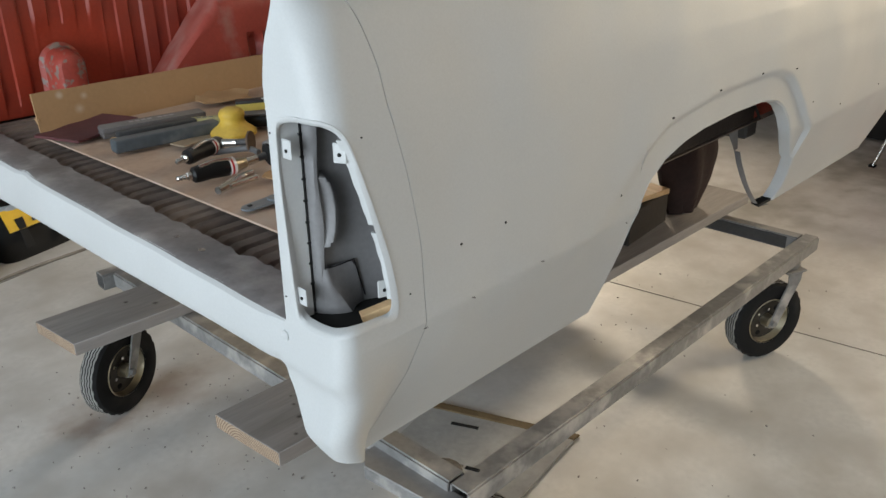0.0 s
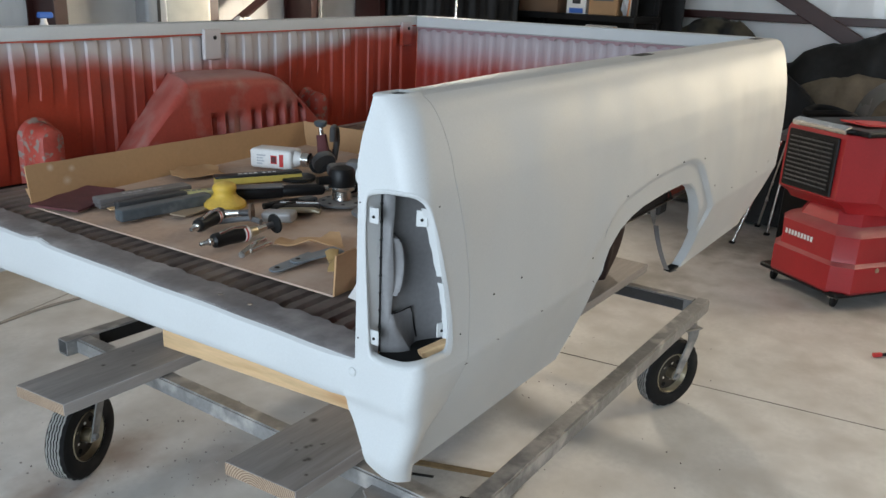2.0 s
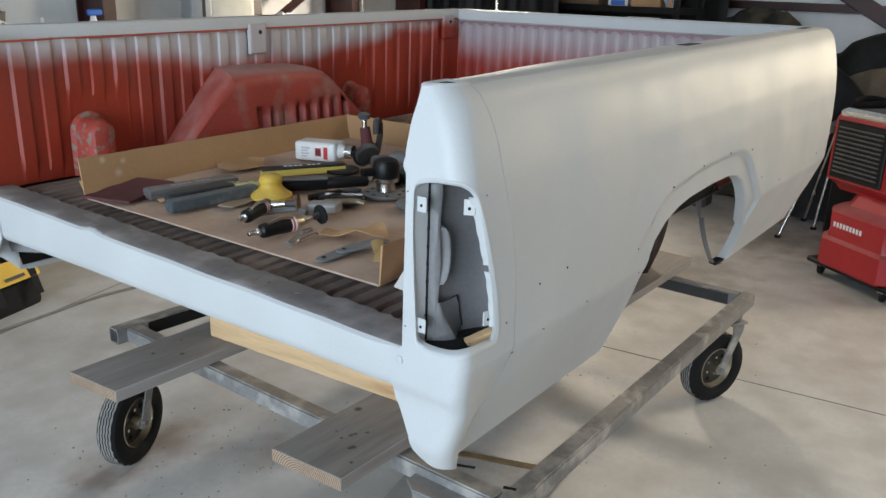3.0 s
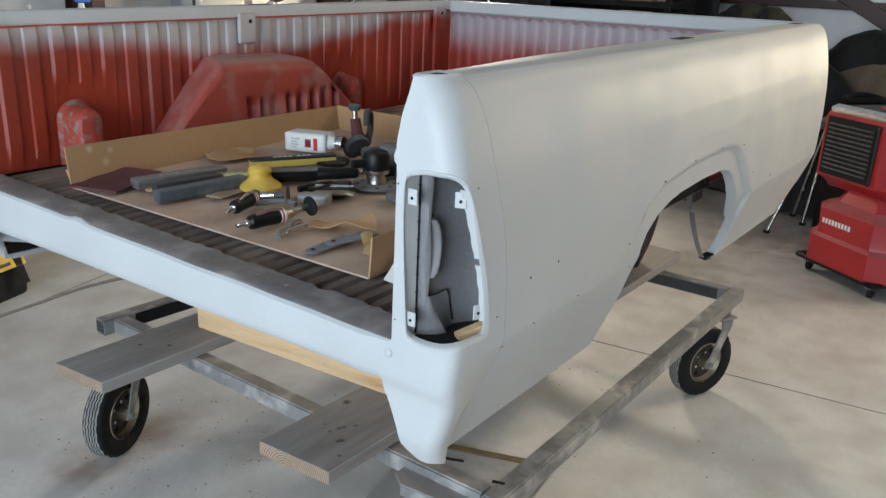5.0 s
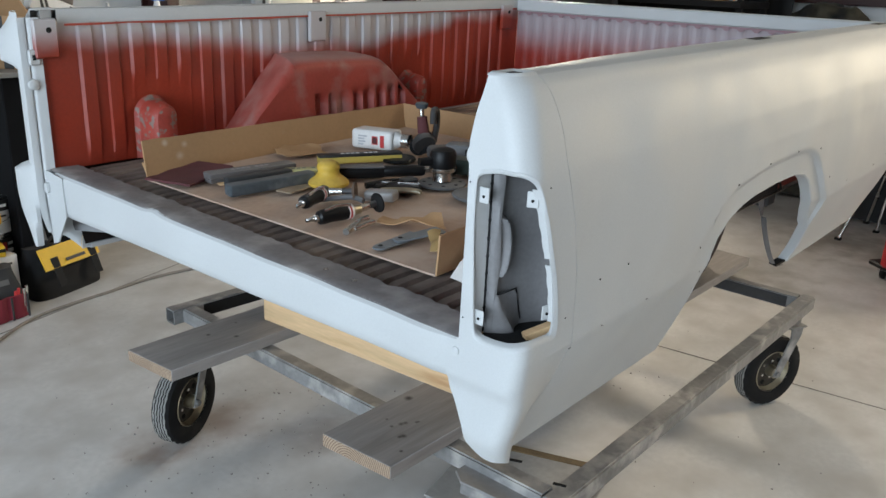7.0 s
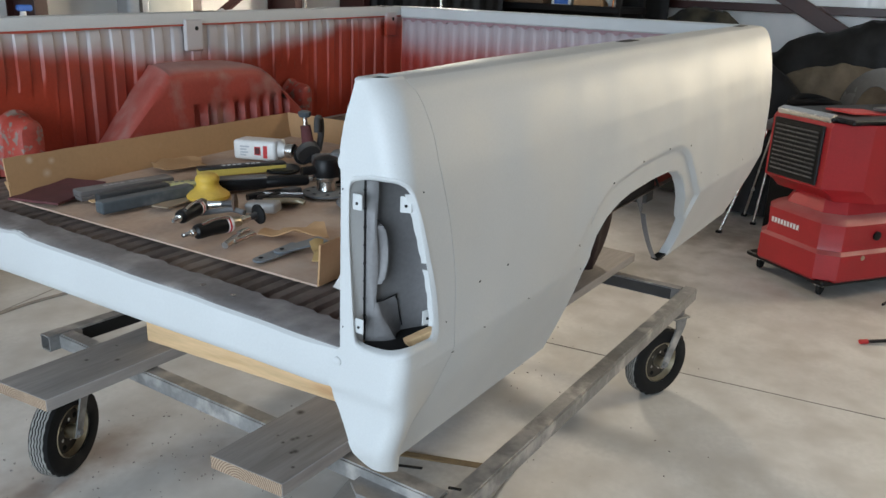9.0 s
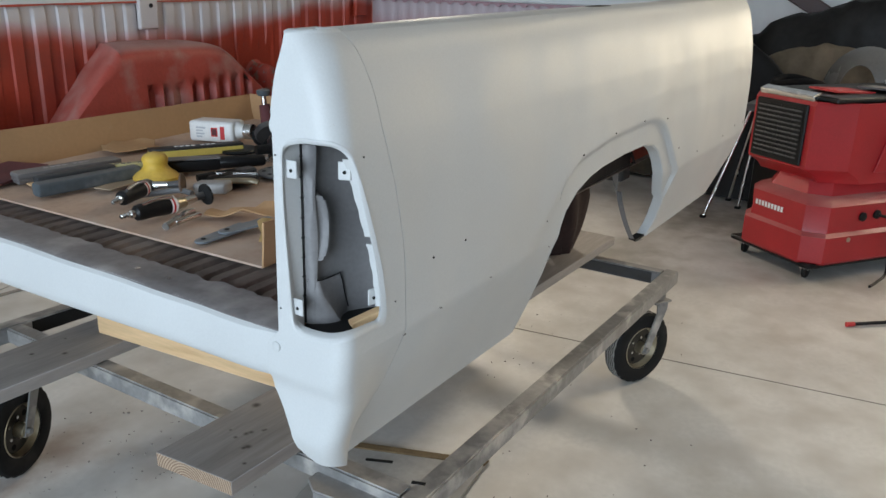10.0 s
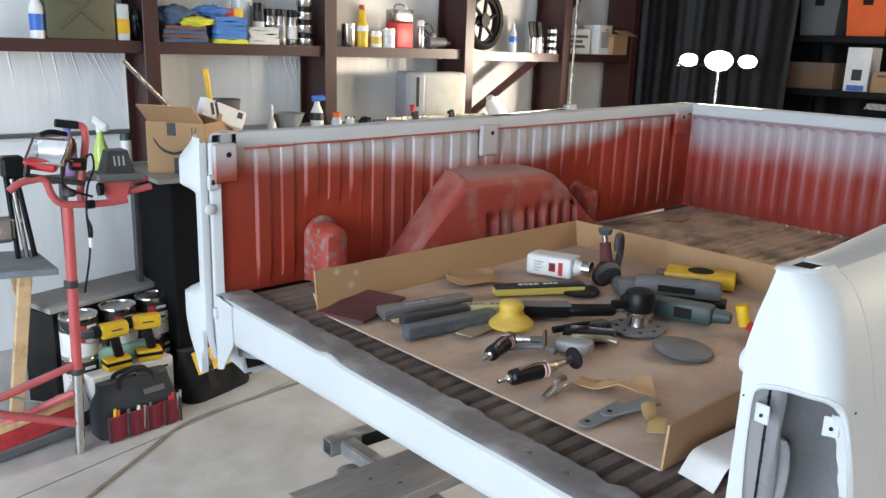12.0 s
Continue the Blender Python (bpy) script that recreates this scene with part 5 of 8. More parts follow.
for dx, dy, lean in ((-0.09, 0, -14), (0.0, 0.01, -6), (0.05, -0.01, -10)):
    part("handle", box((0.045, 0.016, 0.13), (dx * 0.6, dy, 0.175), pose(0, 0, 0, 0, lean, 0), 0.006), black_plastic, pot)
st2 = thing("stacked_cans", "short stack of tins with silver and black bands", "tin stack", pose(3.90, Y - 0.04, SH - 0.01))
for k in range(4):
    part("tin", lathe([(0.042, 0.052 * k), (0.042, 0.024 + 0.052 * k)], 20), chrome, st2)
    part("tin_neck", lathe([(0.036, 0.024 + 0.052 * k), (0.036, 0.052 + 0.052 * k)], 20), black_plastic, st2)
pb = thing("product_box", "white printed carton with a grey picture panel", "box", pose(4.52, Y + 0.02, SH - 0.01, 0, 0, 8))
part("carton", box((0.20, 0.16, 0.24), (0, 0, 0.12), bevel=0.003), label_white, pb)
part("picture", box((0.12, 0.002, 0.13), (-0.01, -0.081, 0.12)), grey_p, pb)
pb2 = thing("product_box", "white printed carton on the shelf", "box", pose(4.25, Y + 0.05, SH - 0.01, 0, 0, -4))
part("carton", box((0.26, 0.14, 0.20), (0, 0, 0.10), bevel=0.003), label_white, pb2)
bars(pb2, pose(0, -0.071, 0.10), 0.20, 0.12, midgrey, 3)
bx = thing("cardboard_box", "small open brown cardboard box on the shelf", "box", pose(4.70, Y + 0.02, SH - 0.01, 0, 0, 5))
part("carton", box((0.22, 0.20, 0.17), (0, 0, 0.085), bevel=0.003), cardboard, bx)
part("flap", box((0.22, 0.10, 0.004), (0, -0.14, 0.18), pose(0, 0, 0, 25, 0, 0)), cardboard, bx)
part("flap", box((0.11, 0.20, 0.004), (-0.16, 0, 0.18), pose(0, 0, 0, 0, 35, 0)), cardboard, bx)
ob_ = thing("storage_case", "dark olive steel storage case on the shelf", "case", pose(0.32, Y + 0.02, SH))
part("case", box((0.34, 0.20, 0.30), (0, 0, 0.15), bevel=0.014, seg=2), olive, ob_)
part("pressed_rib", rod((-0.11, -0.101, 0.25), (0.11, -0.101, 0.05), 0.008, seg=8), olive, ob_)
part("pressed_rib", rod((-0.11, -0.101, 0.05), (0.11, -0.101, 0.25), 0.008, seg=8), olive, ob_)
sp = thing("screw_jar", "clear jar with a yellow printed band", "jar", pose(0.535, Y - 0.04, SH))
part("jar", box((0.065, 0.06, 0.19), (0, 0, 0.095), bevel=0.010, seg=2), clear_p, sp)
part("label_band", box((0.067, 0.062, 0.09), (0, 0, 0.075), bevel=0.010, seg=2), yellow_p, sp)
crumple(0.61, Y, SH, 0.035, 0.07, 0.09, black_plastic, "black leather glove standing on the shelf", "glove", "glove", 4, 0.3)
b0 = thing("bottle", "white and blue detergent bottle on the shelf", "bottle", pose(0.115, Y - 0.04, SH))
part("body", lathe([(0.034, 0), (0.036, 0.01), (0.036, 0.15), (0.018, 0.19), (0.018, 0.21)], 18), white_p, b0)
part("label_band", lathe([(0.0366, 0.04), (0.0366, 0.12)], 18, caps=False), label_blue, b0)
jar = thing("clear_tub", "tall clear plastic tub behind the rags", "tub", pose(1.30, Y + 0.10, SH))
part("body", lathe([(0.055, 0), (0.065, 0.30), (0.062, 0.30)], 24), clear_p, jar)

# ---- low bench along the wall and what stands on it ----
bench = thing("wall_bench", "long narrow bench with a worn grey board top", "bench")
part("top", box((3.1, 0.52, 0.035), (2.25, 4.02, 1.2075), bevel=0.004), pale_board, bench)
for lx in (0.85, 2.2, 3.6):
    for ly in (3.80, 4.06):
        part("leg", box((0.06, 0.06, 1.19), (lx, ly, 0.595), bevel=0.003), redbrown, bench)
BZ = 1.225
heater = thing("plastic_cabinet", "cream and grey moulded plastic dispenser cabinet", "cabinet", pose(2.68, 4.12, BZ, 0, 0, -14))
part("door", box((0.34, 0.20, 0.335), (0.03, 0, 0.168), bevel=0.03, seg=3), cream_p, heater)
part("side", box((0.16, 0.205, 0.337), (-0.19, 0.0, 0.1685), bevel=0.03, seg=3), grey_p, heater)
part("slot_handle", box((0.022, 0.004, 0.20), (-0.18, -0.1035, 0.20), bevel=0.0015), label_black, heater)
wj = thing("plastic_jug", "translucent white plastic jug lying tilted", "jug", pose(3.22, 4.0, BZ, 0, -38, 0))
part("body", lathe([(0.055, 0), (0.065, 0.02), (0.065, 0.13), (0.03, 0.19), (0.03, 0.20)], 20), white_p, wj)
part("handle", sweep(curve_pts([(0.05, 0, 0.16), (0.09, 0, 0.12), (0.07, 0, 0.06)]), 0.010), white_p, wj)
pd = thing("bar_clamp", "long steel bar clamp with a red handle lying on the bench", "clamp", pose(2.40, 3.86, BZ))
part("bar", box((0.85, 0.012, 0.025), (0.1, 0, 0.05), bevel=0.002), chrome, pd)
part("jaw", box((0.05, 0.03, 0.09), (-0.1, 0, 0.046), bevel=0.006), black_plastic, pd)
part("jaw", box((0.05, 0.03, 0.09), (0.22, 0, 0.046), pose(0, 0, 0, 0, -20, 0), 0.006), black_plastic, pd)
part("grip", lathe([(0.012, 0), (0.016, 0.03), (0.020, 0.05)], 12, pose(-0.12, 0, 0.085)), label_red, pd)
sb = thing("spray_bottle", "black and white spray bottle with a blue trigger", "spray bottle", pose(1.555, 3.86, BZ))
part("body", lathe([(0.036, 0), (0.040, 0.01), (0.040, 0.10), (0.018, 0.15), (0.016, 0.17)], 18), white_p, sb)
part("label_band", lathe([(0.0405, 0.06), (0.0405, 0.105)], 18, caps=False), label_black, sb)
part("trigger", box((0.09, 0.03, 0.035), (0.01, 0, 0.188), bevel=0.008), label_blue, sb)
fb = thing("funnel", "white translucent funnel upside down on the bench", "funnel", pose(1.24, 3.84, BZ))
part("cone", lathe([(0.030, 0), (0.026, 0.05), (0.012, 0.09), (0.010, 0.16), (0.008, 0.16)], 20), white_p, fb)
bw = thing("mixing_bowl", "grey plastic mixing tub on the bench", "bowl", pose(1.37, 3.88, BZ))
part("bowl", lathe([(0.05, 0), (0.055, 0.005), (0.095, 0.10), (0.10, 0.105), (0.09, 0.10), (0.05, 0.01)], 24), grey_p, bw)
ob2 = thing("bottle", "small clear bottle with an orange cap", "bottle", pose(1.68, 3.84, BZ))
part("body", lathe([(0.032, 0), (0.034, 0.05), (0.022, 0.075)], 16), clear_p, ob2)
part("cap", lathe([(0.026, 0.075), (0.026, 0.10), (0.02, 0.105)], 16), orange_p, ob2)
gj = thing("glass_jar", "small clear glass jar with a metal lid", "jar", pose(1.79, 3.86, BZ))
part("body", lathe([(0.030, 0), (0.032, 0.06)], 16), clear_p, gj)
part("lid", lathe([(0.033, 0.06), (0.033, 0.075)], 16), chrome, gj)
crumple(1.90, 3.84, BZ, 0.05, 0.04, 0.035, black_plastic, "small black tool tray on the bench", "tool_tray", "tray", 2, 0.2)

# ---- cardboard box on the black cabinet ----
cab = thing("black_cabinet", "tall plain black metal cabinet with a worn board top", "cabinet", pose(0.59, 3.55, 0))
matte_black = mat("matte_black_sheet", (0.005, 0.005, 0.0055), 0.8, var=0.3, scale=6, fine=40, bump=0.1)
matte_black.node_tree.nodes["Principled BSDF"].inputs["Specular IOR Level"].default_value = 0.15
part("body", box((0.36, 0.55, 1.08), (0, 0, 0.545), bevel=0.006), matte_black, cab)
part("top_board", box((0.46, 0.60, 0.022), (-0.02, -0.01, 1.098), bevel=0.003), pale_board, cab)
carton = thing("shipping_box", "open brown cardboard shipping box full of parts", "cardboard box", pose(0.64, 3.50, 1.109, 0, 0, 40))
bm = bmesh.new()
for sx, sy, w, d in ((0, -0.15, 0.40, 0.006), (0, 0.15, 0.40, 0.006), (-0.20, 0, 0.006, 0.30), (0.20, 0, 0.006, 0.30)):
    box((w, d, 0.245), (sx, sy, 0.1225), bm=bm)
box((0.40, 0.30, 0.006), (0, 0, 0.003), bm=bm)
part("carton", bm, cardboard, carton)
part("flap", box((0.14, 0.28, 0.005), (-0.245, 0, 0.285), pose(0, 0, 0, 0, 40, 0)), cardboard, carton)
FX = -0.2042
part("tape", box((0.0012, 0.045, 0.06), (FX, 0.02, 0.212)), label_black, carton, "black printed tape")
part("tape", box((0.0012, 0.045, 0.075), (FX, -0.01, 0.040)), label_black, carton, "black printed tape")
part("printed_curve", sweep(curve_pts([(FX, 0.115, 0.165), (FX, 0.075, 0.118), (FX, 0.01, 0.098), (FX, -0.06, 0.122), (FX, -0.09, 0.150)]), [0.003 + 0.004 * math.sin(math.pi * k / 32) for k in range(33)], 6), label_black, carton, "plain black printed curve")
bm = bmesh.new()
for dy in (0, 0.018):
    box((0.0012, 0.004, 0.035), (FX, -0.085 - dy, 0.205), bm=bm)
part("printed_arrow", bm, label_black, carton)
solo("extension_pole", rod((0.60, 3.44, 1.30), (0.275, 3.40, 1.635), 0.010, seg=12), chrome, "bright telescopic pole sticking out of the box", "pole")
crumple(0.69, 3.42, 1.30, 0.075, 0.06, 0.055, cardboard, "yellow-brown foam roll in the box", "foam_roll", "foam", 6, 0.15)
lt = thing("leaflet_pack", "white packet with bold black print", "packet", pose(0.735, 3.40, 1.385, 0, 20, 12))
part("packet", box((0.26, 0.05, 0.09), bevel=0.006), label_white, lt)
bars(lt, pose(-0.06, -0.026, 0, 0, 60, 0), 0.08, 0.05, label_black, 2)
part("dark_patch", box((0.03, 0.002, 0.03), (0.09, -0.026, 0.02)), label_black, lt)
lad = thing("paint_pail", "grey pail with a yellow-handled brush in it", "pail", pose(0.92, 3.80, BZ))
part("pail", lathe([(0.085, 0), (0.10, 0.19), (0.103, 0.20), (0.096, 0.19)], 24), dusty_block, lad)
part("brush_handle", rod((-0.055, 0, 0.12), (-0.085, 0, 0.36), 0.012, 0.016, 12), yellow_p, lad)

# ---- work-lamp stand ----
SX, SY = -0.13, 3.0
charcoal_metal = paint("charcoal_lamp_cage", (0.035, 0.036, 0.038), 0.55, dust=0.4)
haze_glass = paint("pale_lamp_glass", (0.38, 0.40, 0.40), 0.3)
stand = thing("work_light_stand", "faded red tubular stand with two halogen work lights", "work light stand")
part("lower_pole", rod((SX - 0.02, SY, 0), (SX - 0.005, SY, 0.36), 0.021, seg=20), chrome, stand, "bare grey lower pole")
part("upper_pole", rod((SX - 0.005, SY, 0.36), (SX + 0.012, SY, 1.08), 0.0205, seg=20), pink_red, stand)
part("collar", lathe([(0.026, 0), (0.028, 0.012), (0.026, 0.024)], 20, pose(SX - 0.005, SY, 0.36)), dark_steel, stand)
part("collar", lathe([(0.026, 0), (0.028, 0.015), (0.026, 0.03)], 20, pose(SX, SY, 0.74)), dark_steel, stand)
part("crossbar", sweep(curve_pts([(-0.328, SY - 0.02, 1.160), (-0.290, SY - 0.02, 1.186), (-0.250, SY - 0.02, 1.196), (-0.200, SY - 0.02, 1.194), (-0.176, SY - 0.02, 1.130), (-0.140, SY - 0.02, 1.093), (-0.043, SY - 0.02, 1.082), (0.046, SY - 0.02, 1.080), (0.110, SY - 0.02, 1.086)]), 0.0145, 12), pink_red, stand)
part("mount_bar", rod((-0.255, SY - 0.02, 1.212), (-0.05, SY - 0.01, 1.165), 0.012, seg=12), dark_steel, stand)
part("clamp", lathe([(0.020, 0), (0.026, 0.006), (0.026, 0.022), (0.018, 0.026)], 16, pose(-0.115, SY - 0.03, 1.122)), dark_steel, stand)
part("clamp", rod((-0.055, SY - 0.02, 1.080), (-0.022, SY - 0.02, 1.080), 0.018, seg=14), black_plastic, stand)
part("grip_arm", sweep(curve_pts([(-0.066, SY, 1.085), (-0.062, SY, 1.160), (-0.034, SY, 1.310), (-0.030, SY, 1.365), (-0.040, SY, 1.392), (-0.070, SY, 1.399)]), 0.0145, 12), pink_red, stand)
part("grip", rod((-0.056, SY, 1.397), (-0.138, SY, 1.409), 0.0165, seg=14), rubber, stand, "black rubber grip")
part("side_arm", sweep([(0.070, SY, 1.108), (0.14, SY - 0.01, 1.120), (0.215, SY - 0.02, 1.133)], 0.0135, 12), pink_red, stand)
part("side_arm", sweep([(0.090, SY + 0.05, 1.130), (0.15, SY + 0.05, 1.145), (0.225, SY + 0.05, 1.158)], 0.012, 12), pink_red, stand)
foil = mat("bright_reflector", (0.74, 0.75, 0.77), 0.30, metal=0.75, var=0.15, scale=12, fine=40, bump=0.15)


def flood_head(m):
    """An open reflector trough on a red base, tipped up towards the room."""
    rows = [[(sx * w, sy * h, -d) for sx, sy in ((-1, -1), (1, -1), (1, 1), (-1, 1))] for w, h, d in ((0.080, 0.055, 0.0), (0.080, 0.055, 0.008), (0.062, 0.040, 0.050), (0.030, 0.018, 0.066))]
    shell = sheet(rows, 0.003, closed=True)
    shell.transform(m)
    body = part("lamp_housing", shell, rim_m, stand, "worn silver lamp housing")
    trough = sheet([[(x, -0.050 + 0.100 * k / 8, -0.004 - 0.040 * math.sin(math.pi * k / 8)) for k in range(9)] for x in (-0.074, -0.03, 0.03, 0.074)], 0.0)
    for sx in (-1, 1):
        sheet([[(sx * 0.0742, -0.050 + 0.100 * k / 8, -0.002), (sx * 0.066, -0.050 + 0.100 * k / 8, -0.004 - 0.040 * math.sin(math.pi * k / 8))] for k in range(9)], 0.0, trough)
    trough.transform(m)
    part("reflector", trough, foil, body, "bright curved metal reflector")
    part("lamp_rim", sweep([m @ Vector(c) for c in ((-0.08, -0.055, 0), (0.08, -0.055, 0), (0.08, 0.055, 0), (-0.08, 0.055, 0), (-0.08, -0.055, 0))], 0.003, 6), chrome, body)


flood_head(pose(-0.182, SY - 0.02, 1.306, 52, 0, -50))
part("lamp_base", box((0.115, 0.08, 0.040), (-0.200, SY, 1.250), pose(0, 0, 0, 0, 10, -20), 0.010), label_red, stand, "bright red lamp base")
part("hinge_knob", rod((-0.268, SY - 0.03, 1.235), (-0.255, SY - 0.03, 1.232), 0.024, seg=16), black_plastic, stand)
part("hood_handle", sweep(curve_pts([(-0.19, SY + 0.03, 1.362), (-0.15, SY + 0.03, 1.372), (-0.09, SY + 0.03, 1.360)]), 0.010, 8), black_plastic, stand)
part("bracket", sweep(curve_pts([(-0.082, SY - 0.01, 1.345), (-0.085, SY - 0.03, 1.300), (-0.125, SY - 0.03, 1.265), (-0.135, SY - 0.03, 1.205)]), 0.009, 8), maroon, stand)
part("lamp_rim", box((0.190, 0.14, 0.030), (0.077, SY - 0.005, 1.187), pose(0, 0, 0, 0, 2, 0), 0.007), midgrey, stand, "dusty dark grey lamp rim")
cage = part("lamp_cage", sheet([[(0.082 + sx * w, SY + sy * w * 0.8, 1.203 + h) for sx, sy in ((-1, -1), (1, -1), (1, 1), (-1, 1))] for w, h in ((0.060, 0), (0.040, 0.088), (0.034, 0.092), (0.001, 0.092))], 0.003, closed=True), charcoal_metal, stand, "dark lamp cage")
for dx in (-0.018, 0.0, 0.018):
    part("cage_slot", box((0.006, 0.002, 0.040), (0.082 + dx, SY - 0.0405, 1.252), pose(0, 0, 0, -10, 0, 0)), haze_glass, cage)
part("lamp_foot", prism([(-0.066, 0), (0.066, 0), (0.034, -0.088), (-0.026, -0.088)], 0.06, pose(0.070, SY + 0.025, 1.172, 90, 0, 0), bevel=0.006), pink_red, stand)
part("hinge_knob", rod((-0.006, SY - 0.03, 1.140), (0.012, SY - 0.03, 1.140), 0.026, seg=16), black_plastic, stand)
part("switch_box", box((0.062, 0.035, 0.048), (-0.080, SY - 0.045, 1.250), pose(0, 0, 0, 0, 5, 0), 0.005), black_plastic, stand)
part("switch", box((0.030, 0.002, 0.014), (-0.088, SY - 0.063, 1.250), pose(0, 0, 0, 0, 5, 0)), label_red, stand)
part("cable", sweep(curve_pts([(-0.05, SY - 0.05, 1.275), (-0.026, SY - 0.05, 1.285), (-0.022, SY - 0.05, 1.23), (-0.050, SY - 0.05, 1.16), (-0.062, SY - 0.05, 1.06), (-0.060, SY - 0.05, 0.90), (-0.090, SY - 0.04, 0.72)]), 0.0045), black_plastic, stand)
part("cable", sweep(curve_pts([(-0.10, SY - 0.06, 1.262), (-0.135, SY - 0.08, 1.27), (-0.15, SY - 0.08, 1.19), (-0.11, SY - 0.07, 1.15), (-0.04, SY - 0.07, 1.12)]), 0.005), black_plastic, stand)
part("plug", box((0.016, 0.016, 0.045), (-0.055, SY - 0.055, 0.93), bevel=0.004), white_p, stand)
part("cord_loop", sweep(curve_pts([(-0.062, SY - 0.05, 1.03), (-0.050, SY - 0.055, 0.99), (-0.052, SY - 0.055, 0.95)]), 0.006), black_plastic, stand)
for q, p in (((-0.55, SY + 0.02, 0.29), (SX - 0.02, SY, 0.40)), ((-0.50, SY + 0.02, 0.28), (SX - 0.03, SY, 0.14)), ((-0.62, SY + 0.3, 0.02), (SX - 0.02, SY, 0.28))):
    part("leg", rod(p, q, 0.017, seg=12), pink_red, stand)

# broom, stool, folded stand and hose at the wall side of the lamp stand
broom = thing("push_broom", "red push broom head lying on the floor", "broom", pose(-0.42, 3.14, 0, 0, 0, 8))
part("block", box((0.62, 0.07, 0.03), (0, 0, 0.135), pose(0, 0, 0, 0, -6, 0), 0.006), new_wood, broom)
part("brush_head", box((0.60, 0.06, 0.075), (0, -0.01, 0.085), pose(0, 0, 0, 0, -6, 0), 0.004), bristle_red, broom, "red bristles")
part("bristle_fringe", box((0.60, 0.07, 0.045), (0, -0.015, 0.030), pose(0, 0, 0, 0, -3, 0), 0.006), midgrey, broom, "dirty dark bristle fringe")
stool = thing("sawhorse_table", "small table with a blue-grey board and pine legs", "table", pose(-0.36, 3.55, 0))
part("board", box((0.55, 0.40, 0.03), (0, 0, 0.735), pose(0, 0, 0, 0, 4, 0), 0.004), blue_wood, stool)
for lx, ly, t in ((0.10, -0.14, 8), (0.20, 0.14, -6), (-0.2, -0.14, -8), (-0.2, 0.14, 6)):
    part("leg", box((0.055, 0.038, 0.735), (lx, ly, 0.365), pose(0, 0, 0, 0, t, 0), 0.003), new_wood, stool)
fs = thing("folded_tripod", "black and chrome folded stand against the wall", "stand", pose(-0.215, 3.58, 0.742))
for k in range(3):
    part("leg", rod((0.02 + 0.035 * k, 0, 0), (0.0 + 0.02 * k, 0, 0.40), 0.012), chrome if k == 1 else black_plastic, fs)
part("head", box((0.10, 0.08, 0.10), (0.03, 0, 0.42), bevel=0.015), black_plastic, fs)
part("clamp", box((0.09, 0.06, 0.12), (-0.03, 0, 0.14), bevel=0.02), chrome, fs)
sb2 = thing("spray_bottle", "lime green cleaner in a spray bottle with a white trigger", "spray bottle", pose(0.215, 3.62, 1.096))
shelf2 = thing("bottle_stand", "small dark metal stand under the bottles", "stand")
part("board", box((0.44, 0.13, 0.024), (0.19, 3.63, 1.084), bevel=0.003), dark_steel, shelf2)
solo("conduit", rod((-2.2, 4.41, 1.195), (0.75, 4.41, 1.202), 0.013), midgrey, "dull grey conduit along the wall", "pipe")
for lx in (0.03, 0.36):
    part("leg", box((0.025, 0.05, 1.072), (lx, 3.62, 0.536), bevel=0.003), dark_steel, shelf2)
part("body", lathe([(0.032, 0), (0.034, 0.01), (0.034, 0.12), (0.016, 0.175), (0.014, 0.21)], 18), liquid_lime, sb2)
part("trigger", box((0.035, 0.10, 0.04), (0, -0.02, 0.24), pose(0, 0, 0, 25, 0, 20), 0.010), white_p, sb2)
part("neck", lathe([(0.018, 0.20), (0.014, 0.24)], 12), white_p, sb2)
pbt = thing("bottle", "purple fluid bottle with a blue cap", "bottle", pose(0.075, 3.64, 1.096))
part("body", lathe([(0.034, 0), (0.036, 0.01), (0.036, 0.15), (0.016, 0.19), (0.015, 0.22)], 18), liquid_purple, pbt)
part("cap", lathe([(0.018, 0.215), (0.018, 0.238)], 14), label_blue, pbt)
can(0.340, 3.64, 1.096, 0.027, 0.19, white_p, tool_green, "white spray can with a green nozzle", "spray can")

# ---- paint cans, drills and bags on the floor ----
crate = thing("speaker_cabinet", "black cabinet with a dusty grey top, lying behind the cans", "cabinet", pose(0.14, 3.62, 0, 0, 0, 16))
part("body", box((0.62, 0.26, 0.50), (0, 0, 0.25), bevel=0.008), black_plastic, crate)
part("top", box((0.64, 0.28, 0.03), (0, 0, 0.517), bevel=0.01, seg=2), pale_board, crate)


